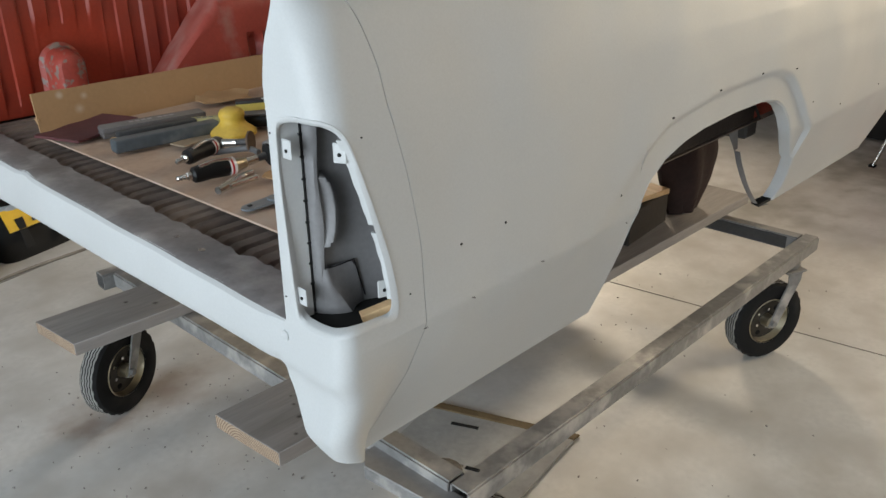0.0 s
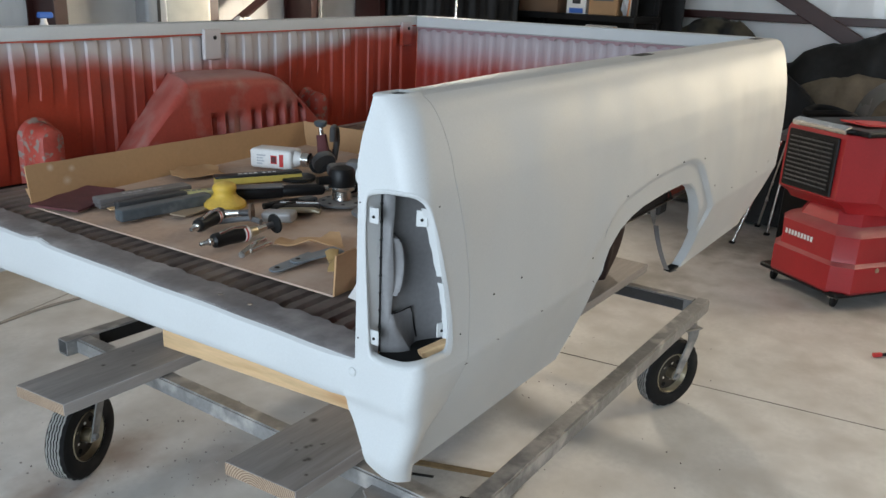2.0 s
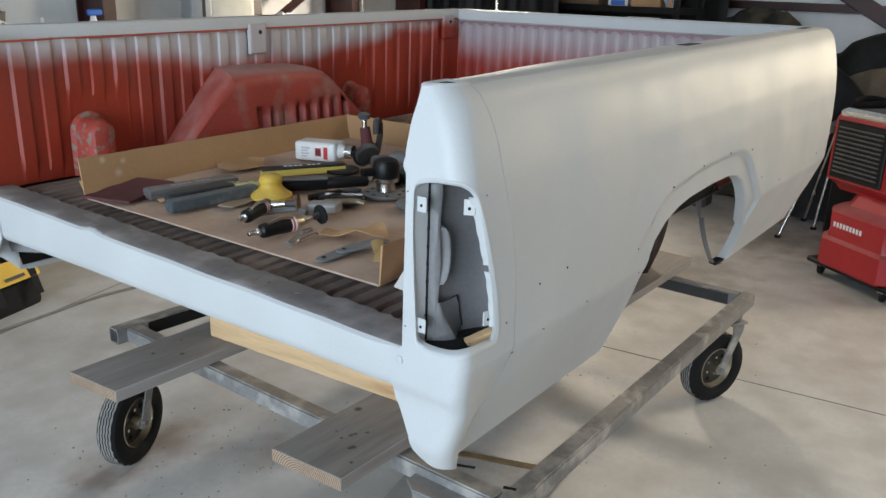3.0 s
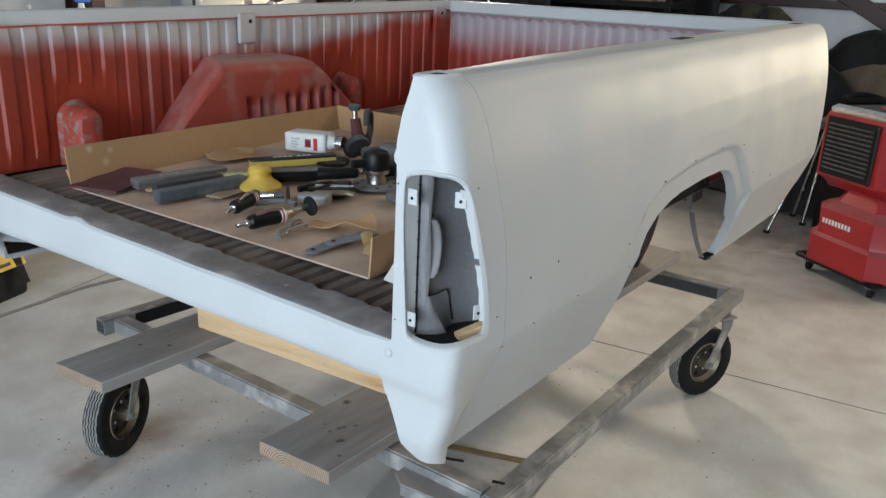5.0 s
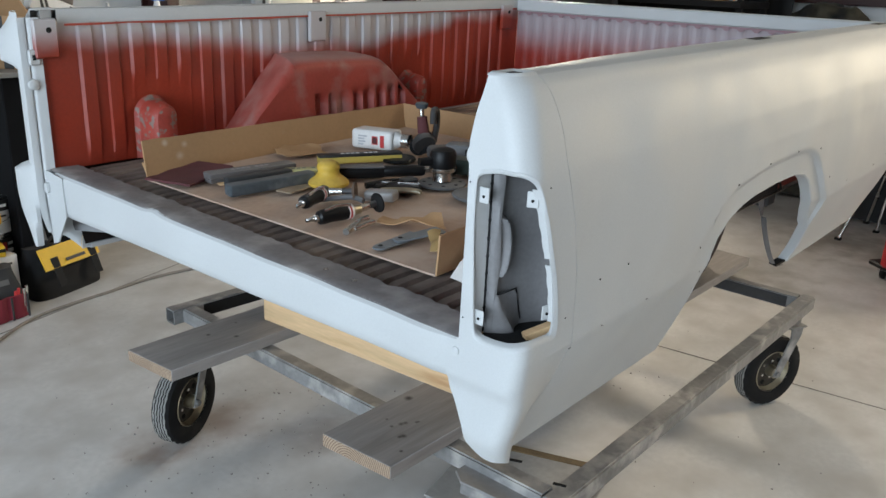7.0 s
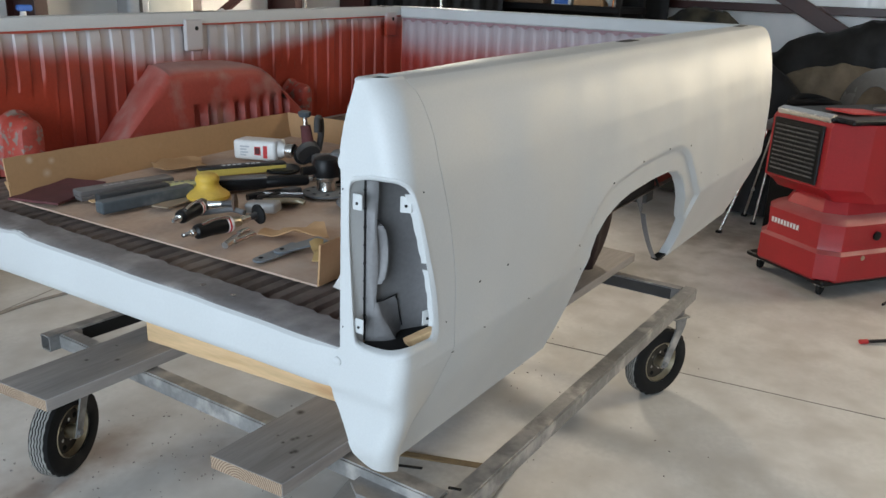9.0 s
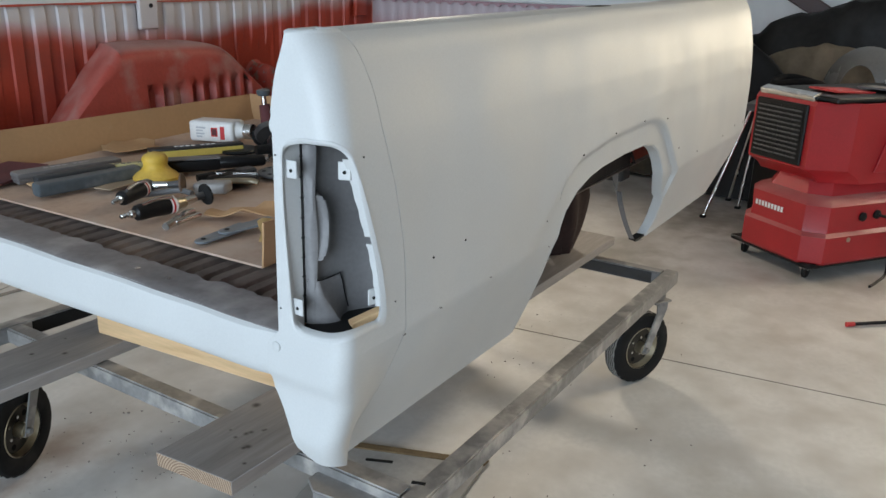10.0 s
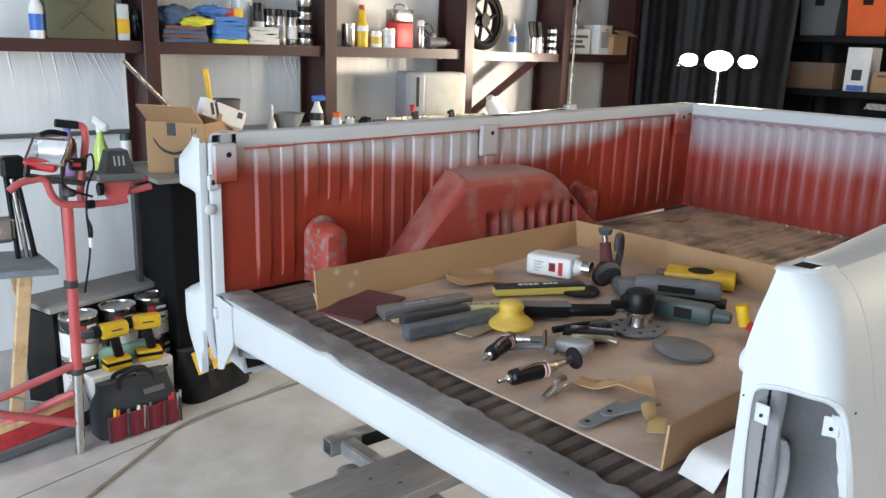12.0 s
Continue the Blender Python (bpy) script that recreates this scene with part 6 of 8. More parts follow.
def gallon(x, y, z, turn):
    t = thing("paint_can", "one gallon paint can with white, black and red paper", "paint can", pose(x, y, z, 0, 0, turn), group="paint cans in a row")
    part("body", lathe([(0.083, 0), (0.085, 0.004), (0.083, 0.008), (0.083, 0.184), (0.086, 0.19), (0.084, 0.196), (0.074, 0.194), (0.072, 0.189), (0.0, 0.188)], 32), chrome, t)
    part("paper", lathe([(0.0838, 0.012), (0.0838, 0.125)], 32, caps=False), label_white, t)
    part("paper_band", lathe([(0.0842, 0.125), (0.0842, 0.178)], 32, caps=False), label_black, t, "black paper band")
    for a, dz, w, h, m2 in ((-112, 0.135, 0.035, 0.05, label_red), (-80, 0.152, 0.05, 0.014, label_white), (-82, 0.10, 0.045, 0.010, label_black), (-112, 0.105, 0.03, 0.05, label_red)):
        part("print_bar", box((w, 0.0015, h), (0, 0, 0), pose(0.0845 * math.cos(radians(a)), 0.0845 * math.sin(radians(a)), dz, 0, 0, a + 90)), m2, t)
    part("bail", sweep(curve_pts([(-0.086, 0, 0.15), (-0.06, -0.07, 0.10), (0, -0.098, 0.075), (0.06, -0.07, 0.10), (0.086, 0, 0.15)]), 0.002, 6), chrome, t)
    return t


for k, (gx, gy) in enumerate(((-0.02, 3.36), (0.17, 3.40), (0.36, 3.46))):
    gallon(gx, gy, 0.11, 10 * k)
    gallon(gx, gy, 0.306, 14 - 8 * k)
solo("timber_block", box((0.60, 0.15, 0.11), (0.17, 3.41, 0.055), pose(0, 0, 0, 0, 0, 15), 0.004), old_wood, "thick timber block under the paint cans", "block")
dr_box = thing("carton", "white printed carton lying on its side", "box", pose(0.16, 3.245, 0, 0, 0, 10))
part("carton", box((0.40, 0.09, 0.25), (0, 0, 0.125), bevel=0.004), label_white, dr_box)
bars(dr_box, pose(-0.13, -0.0458, 0.16), 0.10, 0.09, midgrey, 4)
bars(dr_box, pose(0.12, -0.0458, 0.21), 0.10, 0.02, label_black, 1)


def drill(x, y, z, turn, label):
    t = thing("cordless_drill", label, "drill", pose(x, y, z, 0, 0, turn))
    part("battery", box((0.115, 0.075, 0.055), (0, 0, 0.0275), bevel=0.008, seg=2), yellow_p, t)
    part("battery_base", box((0.118, 0.078, 0.022), (0, 0, 0.034), bevel=0.004), black_plastic, t)
    part("grip", box((0.042, 0.036, 0.115), (0.005, 0, 0.105), pose(0, 0, 0, 0, -10, 0), 0.012, seg=2), black_plastic, t)
    part("body", box((0.13, 0.058, 0.07), (-0.005, 0, 0.19), bevel=0.016, seg=3), yellow_p, t)
    part("trigger", box((0.018, 0.02, 0.04), (-0.035, 0, 0.135), bevel=0.005), black_plastic, t)
    part("collar", lathe([(0.030, 0), (0.028, 0.03)], 20, pose(-0.07, 0, 0.193, 0, -90, 0)), black_plastic, t)
    part("chuck", lathe([(0.024, 0), (0.022, 0.035), (0.010, 0.06)], 20, pose(-0.10, 0, 0.193, 0, -90, 0)), dark_steel, t)
    bars(t, pose(0.0, -0.030, 0.193), 0.05, 0.012, label_black, 1)
    return t


drill(0.10, 3.235, 0.25, 4, "yellow and black cordless drill standing on its battery")
drill(0.26, 3.262, 0.25, -10, "yellow and black impact driver standing on its battery")
gjug = thing("coolant_jug", "translucent jug half full of green fluid", "jug", pose(0.10, 3.29, 0.20))
part("body", box((0.30, 0.055, 0.13), (0.05, 0.04, 0.065), bevel=0.015, seg=2), liquid_green, gjug)
part("cap", lathe([(0.018, 0.13), (0.018, 0.15)], 14, pose(-0.05, 0.04, 0)), white_p, gjug)
ob3 = thing("oil_bottle", "clear bottle with a black printed band", "bottle", pose(-0.09, 3.22, 0))
part("body", lathe([(0.045, 0), (0.05, 0.01), (0.05, 0.13), (0.022, 0.19), (0.020, 0.21)], 18), clear_p, ob3)
part("label_band", lathe([(0.0506, 0.03), (0.0506, 0.10)], 18, caps=False), label_black, ob3)
part("cap", lathe([(0.022, 0.21), (0.022, 0.235)], 14), white_p, ob3)


def tool_bag(at, L, W, H, m, pocket, strap_m, label, name="tool_bag"):
    """A soft bag with a gabled mouth, handles and a row of outer pockets."""
    t = thing(name, label, "tool bag", at)
    rows = []
    for k in range(13):
        z = H * k / 12
        w = W * (0.5 - 0.30 * smooth01(0.45, 1.0, k / 12)) * (1 + 0.06 * math.sin(k))
        l = L * (0.5 - 0.06 * smooth01(0.5, 1, k / 12))
        row = []
        for j in range(36):
            a = 2 * math.pi * j / 36
            c, s = math.cos(a), math.sin(a)
            x = l * math.copysign(abs(c) ** 0.45, c)
            y = w * math.copysign(abs(s) ** 0.45, s)
            n = noise.noise((x * 9, y * 9, z * 9)) * 0.016
            row.append((x * (1 + n * 2), y + n, z + (n * 0.8 if k else 0)))
        rows.append(row)
    bm = sheet(rows, 0, closed=True)
    sheet([[(p[0] * q, p[1] * q, p[2]) for p in rows[-1]] for q in (1, 0.6, 0.1)], 0, bm, closed=True)
    sheet([[(p[0] * q, p[1] * q, p[2]) for p in rows[0]] for q in (0.05, 1)], 0, bm, closed=True)
    part("bag_body", bm, m, t, smooth=70)
    if pocket:
        prow = [[(L * 0.5 * u, -W * 0.5 - 0.018 - 0.012 * abs(math.sin(u * 7)), H * v) for u in [-0.92 + 1.84 * j / 30 for j in range(31)]] for v in (0.02, 0.18, 0.36, 0.50)]
        part("pocket_panel", sheet(prow, 0.008), pocket, t, "dark red pocket row", 70)
        for u in (-0.9, -0.45, 0.05, 0.5, 0.9):
            part("pocket_binding", box((0.010, 0.006, H * 0.48), (L * 0.5 * u, -W * 0.5 - 0.034, H * 0.26), bevel=0.002), label_black, t)
        for u, hh, mm in ((-0.78, 0.64, yellow_p), (-0.70, 0.60, orange_p), (-0.45, 0.56, midgrey), (-0.2, 0.57, white_p), (-0.05, 0.55, chrome), (0.1, 0.56, midgrey), (0.62, 0.58, label_red), (0.7, 0.62, label_red), (0.82, 0.60, chrome), (0.90, 0.64, chrome)):
            part("hand_tool", rod((L * 0.5 * u, -W * 0.5 - 0.016, 0.02), (L * 0.5 * u + 0.01, -W * 0.5 - 0.016, H * hh), 0.007, seg=8), mm, t)
    for s in (-1, 1):
        part("carry_strap", sweep(curve_pts([(-L * 0.22, s * W * 0.20, H * 0.80), (-L * 0.20, s * W * 0.16, H * 1.05), (-L * 0.06, s * W * 0.10, H * 1.13), (L * 0.06, s * W * 0.10, H * 1.13), (L * 0.20, s * W * 0.16, H * 1.05), (L * 0.22, s * W * 0.20, H * 0.80)]), 0.010, 8), strap_m, t)
    return t


bag = tool_bag(pose(0.13, 3.125, 0, 0, 0, 7), 0.37, 0.17, 0.24, grey_cloth, red_cloth, black_cloth, "charcoal tool bag with dark red pockets full of hand tools")
part("label_patch", box((0.10, 0.003, 0.025), (0.06, -0.082, 0.185), pose(0, 0, 0, -20, 0, 0)), midgrey, bag)
bag2 = tool_bag(pose(0.575, 3.305, 0, 0, 0, 18), 0.40, 0.22, 0.25, black_cloth, None, black_cloth, "black nylon tool bag with a yellow band")
part("yellow_panel", sheet([[(0.17 * u, -0.124 + 0.05 * v, 0.16 + 0.10 * v) for u in [-1 + 2 * j / 12 for j in range(13)]] for v in (0, 0.35, 0.7, 1.0)], 0.005), yellow_p, bag2, "yellow fabric panel")
bars(bag2, pose(0.02, -0.117, 0.185, -28, 0, 0), 0.12, 0.03, label_black, 1)
part("strap_band", box((0.045, 0.006, 0.15), (-0.10, -0.128, 0.14), pose(0, 0, 0, -20, 0, 0), 0.002), black_cloth, bag2)
part("strap_band", box((0.045, 0.006, 0.15), (0.13, -0.128, 0.14), pose(0, 0, 0, -20, 0, 0), 0.002), black_cloth, bag2)
hose_m = paint("dusty_hose", (0.23, 0.20, 0.17), 0.85, var=0.25)
solo("air_hose", sweep(curve_pts([(-0.75, 2.15, 0.008), (-0.30, 2.55, 0.008), (0.062, 2.815, 0.008), (0.323, 2.988, 0.008), (0.696, 3.05, 0.008), (1.1, 3.08, 0.008), (1.9, 2.95, 0.008), (2.8, 3.15, 0.008)]), 0.0075, 8), hose_m, "dusty tan air hose on the concrete floor", "hose")
solo("extension_lead", sweep(curve_pts([(-0.9, 3.2, 0.3), (-0.45, 3.12, 0.30), (-0.30, 3.10, 0.24), (-0.20, 3.08, 0.22), (-0.14, 3.06, 0.30)]), 0.006, 8), grey_p, "grey cord looped by the stand", "cord")

# ---- cardboard tray in the bed ----
def tilt(x, y):
    return 0.016 * x - 0.004 * (y - 1)


TR = Matrix.Translation((0, 0, 0.9875)) @ pose(0, 0, 0, -0.23, -0.92, 0)
tray = thing("cardboard_tray", "low brown cardboard tray, dusty, with torn edges", "cardboard tray", TR)
floor_poly = [(0.205, 0.388), (0.165, 1.560), (1.385, 1.625), (1.43, 0.40)]
part("tray_floor", prism(floor_poly, 0.005), card_floor, tray, "dusty pale brown cardboard floor")


def card_wall(p, q, h0, h1, lean=0.0, seed=0):
    """An upright strip of board with a slightly ragged top edge."""
    p, q = Vector((*p, 0)), Vector((*q, 0))
    d = (q - p)
    nrm = Vector((-d.y, d.x, 0)).normalized()
    rows = []
    for k in range(25):
        t = k / 24
        h = h0 + (h1 - h0) * t + 0.003 * noise.noise((t * 14, seed, 0))
        b = p + d * t + nrm * 0.004 * noise.noise((t * 3, seed, 5))
        rows.append([b + Vector((0, 0, 0.003)), b + nrm * lean * 0.5 + Vector((0, 0, h * 0.5)), b + nrm * lean + Vector((0, 0, h))])
    return sheet(rows, 0.005)


part("tray_wall", card_wall(floor_poly[1], floor_poly[2], 0.122, 0.101, 0.012, 1), cardboard, tray)
part("tray_wall", card_wall(floor_poly[2], floor_poly[3], 0.105, 0.10, -0.010, 2), cardboard, tray)
part("tray_wall", card_wall(floor_poly[0], floor_poly[3], 0.100, 0.105, -0.008, 3), cardboard, tray)
part("torn_flap", box((0.05, 0.02, 0.004), (0.175, 1.57, 0.03), pose(0, 0, 0, 0, 70, 15)), cardboard, tray)
TZ0 = 0.9875 + 0.0055


def on_tray(x, y, yaw=0, dz=0.0, rx=0, ry=0):
    return Matrix.Translation((x, y, TZ0 + tilt(x, y) + 0.004 + dz)) @ pose(0, 0, 0, rx - 0.23, ry - 0.92, yaw)


def lay(p, q):
    """A pose along the tray from p towards q, and the length between them."""
    d = Vector(q) - Vector(p)
    return on_tray((p[0] + q[0]) / 2, (p[1] + q[1]) / 2, math.degrees(math.atan2(d.y, d.x))), d.length


m_, L_ = lay((0.170, 1.435), (0.362, 1.515))
pad = thing("scuff_pad", "maroon abrasive scuff pad lying on the tray", "scuff pad", m_)
part("pad", sheet([[(x, y, 0.008 + 0.008 * smooth01(0.3, 1, abs(x) / 0.12) * (1 if x > 0 else 0.4) + 0.003 * noise.noise((x * 20, y * 20, 0))) for x in [-0.115 + 0.23 * k / 12 for k in range(13)]] for y in [-0.08 + 0.16 * k / 8 for k in range(9)]], 0.007), maroon, pad)


dusty_print = paint("faint_print", (0.45, 0.46, 0.48), 0.7)
brown_disc = paint("worn_brown_abrasive", (0.10, 0.065, 0.045), 0.9, var=0.3)
spreader_m = paint("slate_plastic", (0.13, 0.15, 0.17), 0.55, dust=0.5, var=0.2)
charcoal = mat("charcoal_foam", (0.022, 0.023, 0.025), 0.75, var=0.3, scale=14, fine=90, bump=0.2, color2=(0.10, 0.10, 0.10), mix2=(0.52, 0.75), scale2=11, dust=0.25)
print_dust = paint("worn_pale_print", (0.34, 0.31, 0.30), 0.8)
pale_lime = paint("pale_lime_rubber", (0.50, 0.46, 0.20), 0.7, dust=0.4, var=0.2)


def block(p, q, w, h, top, side, label, bar=None, round_top=False, thin=False):
    m, L = lay(p, q)
    t = thing("sanding_block", label, "sanding block", m, group="")
    if round_top:
        part("foam", box((L, w, h), (0, 0, h / 2 + 0.001), bevel=0.008, seg=3), top, t)
    else:
        k = 0.72 if thin else 0.40
        part("foam", box((L, w, h * (1 - k)), (0, 0, h * (1 + k) / 2), bevel=0.003 if thin else 0.006, seg=2), top, t)
        part("base", box((L * 0.995, w * 0.97, h * (k + 0.02)), (0, 0, h * (k + 0.02) / 2), bevel=0.002), side, t)
    if bar:
        bm = bmesh.new()
        for k in range(7):
            box((0.012, w * 0.22, 0.0012), (-0.06 + 0.017 * k + (0.012 if k > 3 else 0), 0, h * 1.0 + 0.0005), bm=bm)
        part("print_bar", bm, bar, t)
    return t


block((0.258, 1.372), (0.546, 1.322), 0.058, 0.030, dusty_block, dusty_block, "long dusty grey-brown sanding block with worn print", print_dust)
block((0.665, 1.338), (0.917, 1.194), 0.045, 0.030, label_black, dull_yellow, "black and yellow sanding block with white print", label_white, thin=True)
block((0.265, 1.285), (0.480, 1.246), 0.032, 0.031, charcoal, charcoal, "charcoal foam sanding block with rounded edges", None, True)
block((0.212, 1.196), (0.500, 1.165), 0.042, 0.036, slate, slate, "slate foam sanding block with dusty scratches", None, True)
block((0.470, 1.264), (0.585, 1.190), 0.042, 0.028, pale_lime, pale_lime, "small pale yellow-green sanding block with printed end", midgrey)
m_, L_ = lay((0.268, 1.325), (0.47, 1.280))
solo("paint_stick", box((L_, 0.028, 0.004), (0, 0, 0.002), bevel=0.001), new_wood, "orange-brown wooden stir stick under the blocks", "stick", m_)
solo("folded_sandpaper", box((0.18, 0.055, 0.004), (0, 0, 0.003), pose(0, 0, 0, 0, 2, 0), 0.001), paint("tan_sandpaper", (0.30, 0.23, 0.16), 0.9), "folded tan sandpaper strip on the tray", "sandpaper", on_tray(0.435, 1.138, 14))
dome = thing("hand_sanding_pad", "yellow rubber hand sanding pad with a domed grip", "sanding pad", on_tray(0.512, 1.105))
part("pad", lathe([(0.056, 0), (0.062, 0.003), (0.062, 0.012), (0.054, 0.020), (0.042, 0.028), (0.034, 0.038), (0.032, 0.046), (0.035, 0.054), (0.035, 0.062), (0.029, 0.071), (0.016, 0.077), (0.0, 0.078)], 28), paint("amber_rubber", (0.56, 0.36, 0.045), 0.6, dust=0.25, var=0.18), dome)
bt = thing("solvent_bottle", "white plastic bottle lying on its side with a red patch", "bottle", on_tray(0.985, 1.372, -72, 0.0))
part("body", box((0.165, 0.09, 0.07), (-0.01, 0, 0.036), bevel=0.012, seg=3), white_p, bt)
part("shoulder", lathe([(0.032, 0), (0.022, 0.018), (0.020, 0.030)], 18, pose(0.070, 0, 0.037, 0, 90, 0)), white_p, bt)
part("cap", lathe([(0.026, 0), (0.026, 0.028)], 18, pose(0.098, 0, 0.037, 0, 90, 0)), chrome, bt, "bright metal cap")
part("label_patch", box((0.024, 0.0015, 0.030), (0.005, -0.0452, 0.036)), label_red, bt)
part("label_patch", box((0.016, 0.0015, 0.044), (0.035, -0.0452, 0.034)), label_red, bt)
part("label_patch", box((0.018, 0.0012, 0.022), (0.005, -0.0458, 0.036)), maroon, bt)
bars(bt, pose(-0.045, -0.0455, 0.034), 0.035, 0.04, dusty_print, 4)


def ragged(poly, h, at, m, label, name, cat, lift=0.0):
    bm = prism(poly, h)
    bmesh.ops.triangulate(bm, faces=bm.faces[:])
    bmesh.ops.subdivide_edges(bm, edges=bm.edges[:], cuts=2, use_grid_fill=True)
    for v in bm.verts:
        v.co.z += 0.002 + lift * max(0, noise.noise((v.co.x * 18, v.co.y * 18, lift * 50)) + 0.3)
    return solo(name, bm, m, label, cat, at)


ragged([(-0.09, -0.045), (-0.06, -0.09), (0.01, -0.075), (0.09, -0.05), (0.07, 0.0), (0.08, 0.05), (0.01, 0.10), (-0.05, 0.075), (-0.09, 0.03)], 0.003, on_tray(0.725, 1.500, -30), cardboard, "torn tan scrap of cardboard on the tray", "cardboard_scrap", "scrap", 0.02)
ragged([(-0.095, -0.018), (-0.04, -0.032), (0.09, -0.024), (0.07, 0.020), (-0.01, 0.030), (-0.085, 0.018)], 0.003, on_tray(0.415, 0.655, -58), cardboard, "torn brown cardboard strip on the tray", "cardboard_scrap", "scrap", 0.035)
ragged([(-0.05, -0.014), (-0.02, -0.024), (0.02, -0.012), (0.055, -0.02), (0.04, 0.016), (0.0, 0.008), (-0.04, 0.02)], 0.003, on_tray(0.330, 0.500, 50), paint("yellow_card", (0.33, 0.215, 0.085), 0.8), "small torn piece of yellow card", "cardboard_scrap", "scrap", 0.03)
ragged([(-0.08, -0.045), (0.04, -0.05), (0.09, 0.0), (0.03, 0.045), (-0.07, 0.04)], 0.003, Matrix.Translation((2.16, 1.70, 0.974 + 0.016 * 2.16)) @ pose(0, 0, 0, 0, -0.9, 10), cardboard, "scrap of brown cardboard on the bed floor", "cardboard_scrap", "scrap", 0.01)


def die_grinder(p, q, label, disc, disc_m, angled=False):
    """An air grinder along p to q, its pad straight ahead or on an angled head."""
    m, L = lay(p, q)
    t = thing("die_grinder", label, "air tool", m)
    z, a = 0.025, -L / 2
    ax = pose(a, 0, z, 0, 90, 0)
    part("air_fitting", lathe([(0.004, 0), (0.0065, 0.003), (0.0045, 0.007), (0.0068, 0.011), (0.0050, 0.015), (0.0072, 0.019), (0.0060, 0.024), (0.010, 0.026), (0.010, 0.036)], 14, ax), chrome, t, "bright ribbed air fitting")
    part("grip", lathe([(0.012, 0.035), (0.018, 0.040), (0.0195, 0.050), (0.0185, 0.080), (0.0205, 0.110), (0.0205, 0.124)], 20, ax), black_plastic, t, "black rubber grip")
    part("band", lathe([(0.021, 0.124), (0.021, 0.140)], 20, ax), label_white, t)
    part("band", lathe([(0.0214, 0.128), (0.0214, 0.133)], 20, ax), label_red, t)
    part("lever", sweep(curve_pts([(a + 0.052, -0.008, z + 0.018), (a + 0.090, -0.012, z + 0.026), (a + 0.130, -0.012, z + 0.021)]), 0.0045, 8), chrome, t)
    if angled:
        part("head", lathe([(0.019, 0.140), (0.020, 0.160), (0.014, 0.172), (0.0, 0.174)], 18, ax), dark_steel, t)
        hub, tip = Vector((a + 0.160, -0.012, z + 0.002)), Vector((a + 0.178, -0.085, z + 0.008))
    else:
        part("neck", lathe([(0.019, 0.140), (0.015, 0.150), (0.0125, 0.170)], 18, ax), rim_m, t)
        hub, tip = Vector((a + 0.166, 0, z)), Vector((a + L, 0, z + 0.006))
    part("spindle", rod(hub, hub.lerp(tip, 0.55), 0.0115, 0.009, 14), chrome, t)
    part("chuck", rod(hub.lerp(tip, 0.5), tip, 0.008, 0.010, 14), dark_steel, t)
    d = (tip - hub).normalized()
    turn = Matrix.Translation(tip) @ d.to_track_quat("Z", "Y").to_matrix().to_4x4()
    part("disc", lathe([(0.010, -0.006), (disc * 0.8, -0.002), (disc, 0.0), (disc, 0.005), (0.0, 0.006)], 26, turn), disc_m, t, "round backing pad")
    return t


die_grinder((0.184, 0.812), (0.412, 0.790), "black air die grinder with a bright nose and round pad", 0.027, rubber)
die_grinder((0.246, 0.926), (0.402, 0.990), "small black angled air grinder with a worn brown disc", 0.027, brown_disc, True)
m_, L_ = lay((0.222, 0.704), (0.345, 0.740))
cl = thing("locking_pliers", "small worn locking pliers lying on the tray", "pliers", m_)
part("jaw", rod((-L_ / 2, 0, 0.012), (-0.01, 0.004, 0.014), 0.009, 0.011, 10), chrome, cl)
part("handle", sweep(curve_pts([(-0.01, 0.004, 0.014), (0.03, 0.016, 0.014), (L_ / 2, 0.012, 0.013)]), 0.0075), chrome, cl)
part("handle", sweep(curve_pts([(-0.03, -0.006, 0.012), (0.03, -0.014, 0.012), (L_ / 2 - 0.02, -0.018, 0.012)]), 0.0065), chrome, cl)
for p, q, up in (((0.204, 0.583), (0.352, 0.583), 0.002), ((0.266, 0.580), (0.405, 0.550), 0.009)):
    m_, L_ = lay(p, q)
    sc = thing("putty_knife", "slate grey plastic body filler spreader with a hole", "spreader", m_)
    ends = [(-L_ / 2 + 0.018 - 0.018 * math.cos(q_), 0.018 * math.sin(q_)) for q_ in [math.pi / 2 - math.pi * k / 8 for k in range(9)]]
    part("blade", prism(ends + [(L_ / 2, -0.024), (L_ / 2, 0.024)], 0.005, pose(0, 0, up, 0, -1.5, 0), bevel=0.0015), spreader_m, sc)
    part("hole", lathe([(0.006, 0), (0.006, 0.0006)], 12, pose(-L_ / 2 + 0.020, 0, up + 0.0052)), void_m, sc)
da = thing("orbital_sander", "black palm orbital sander with a bright spindle", "sander", on_tray(0.775, 0.875))
part("pad", lathe([(0.074, 0), (0.076, 0.003), (0.074, 0.007), (0.03, 0.010)], 30), midgrey, da, "grey round sanding pad")
for k in range(8):
    part("dust_hole", lathe([(0.006, 0), (0.006, 0.0006)], 10, pose(0.056 * math.cos(k * math.pi / 4), 0.056 * math.sin(k * math.pi / 4), 0.0092)), void_m, da)
part("spindle", lathe([(0.022, 0.009), (0.032, 0.014), (0.030, 0.026), (0.030, 0.04), (0.020, 0.044)], 20), chrome, da)
part("collar", lathe([(0.040, 0.044), (0.042, 0.05), (0.042, 0.056)], 24), chrome, da)
part("body", lathe([(0.040, 0.056), (0.042, 0.062), (0.042, 0.098), (0.036, 0.110), (0.018, 0.117), (0.0, 0.118)], 26), black_plastic, da)
part("side_port", rod((0, 0, 0.075), (-0.075, 0.03, 0.078), 0.016, 0.013), black_plastic, da)
m_, L_ = lay((0.690, 1.060), (0.885, 0.915))
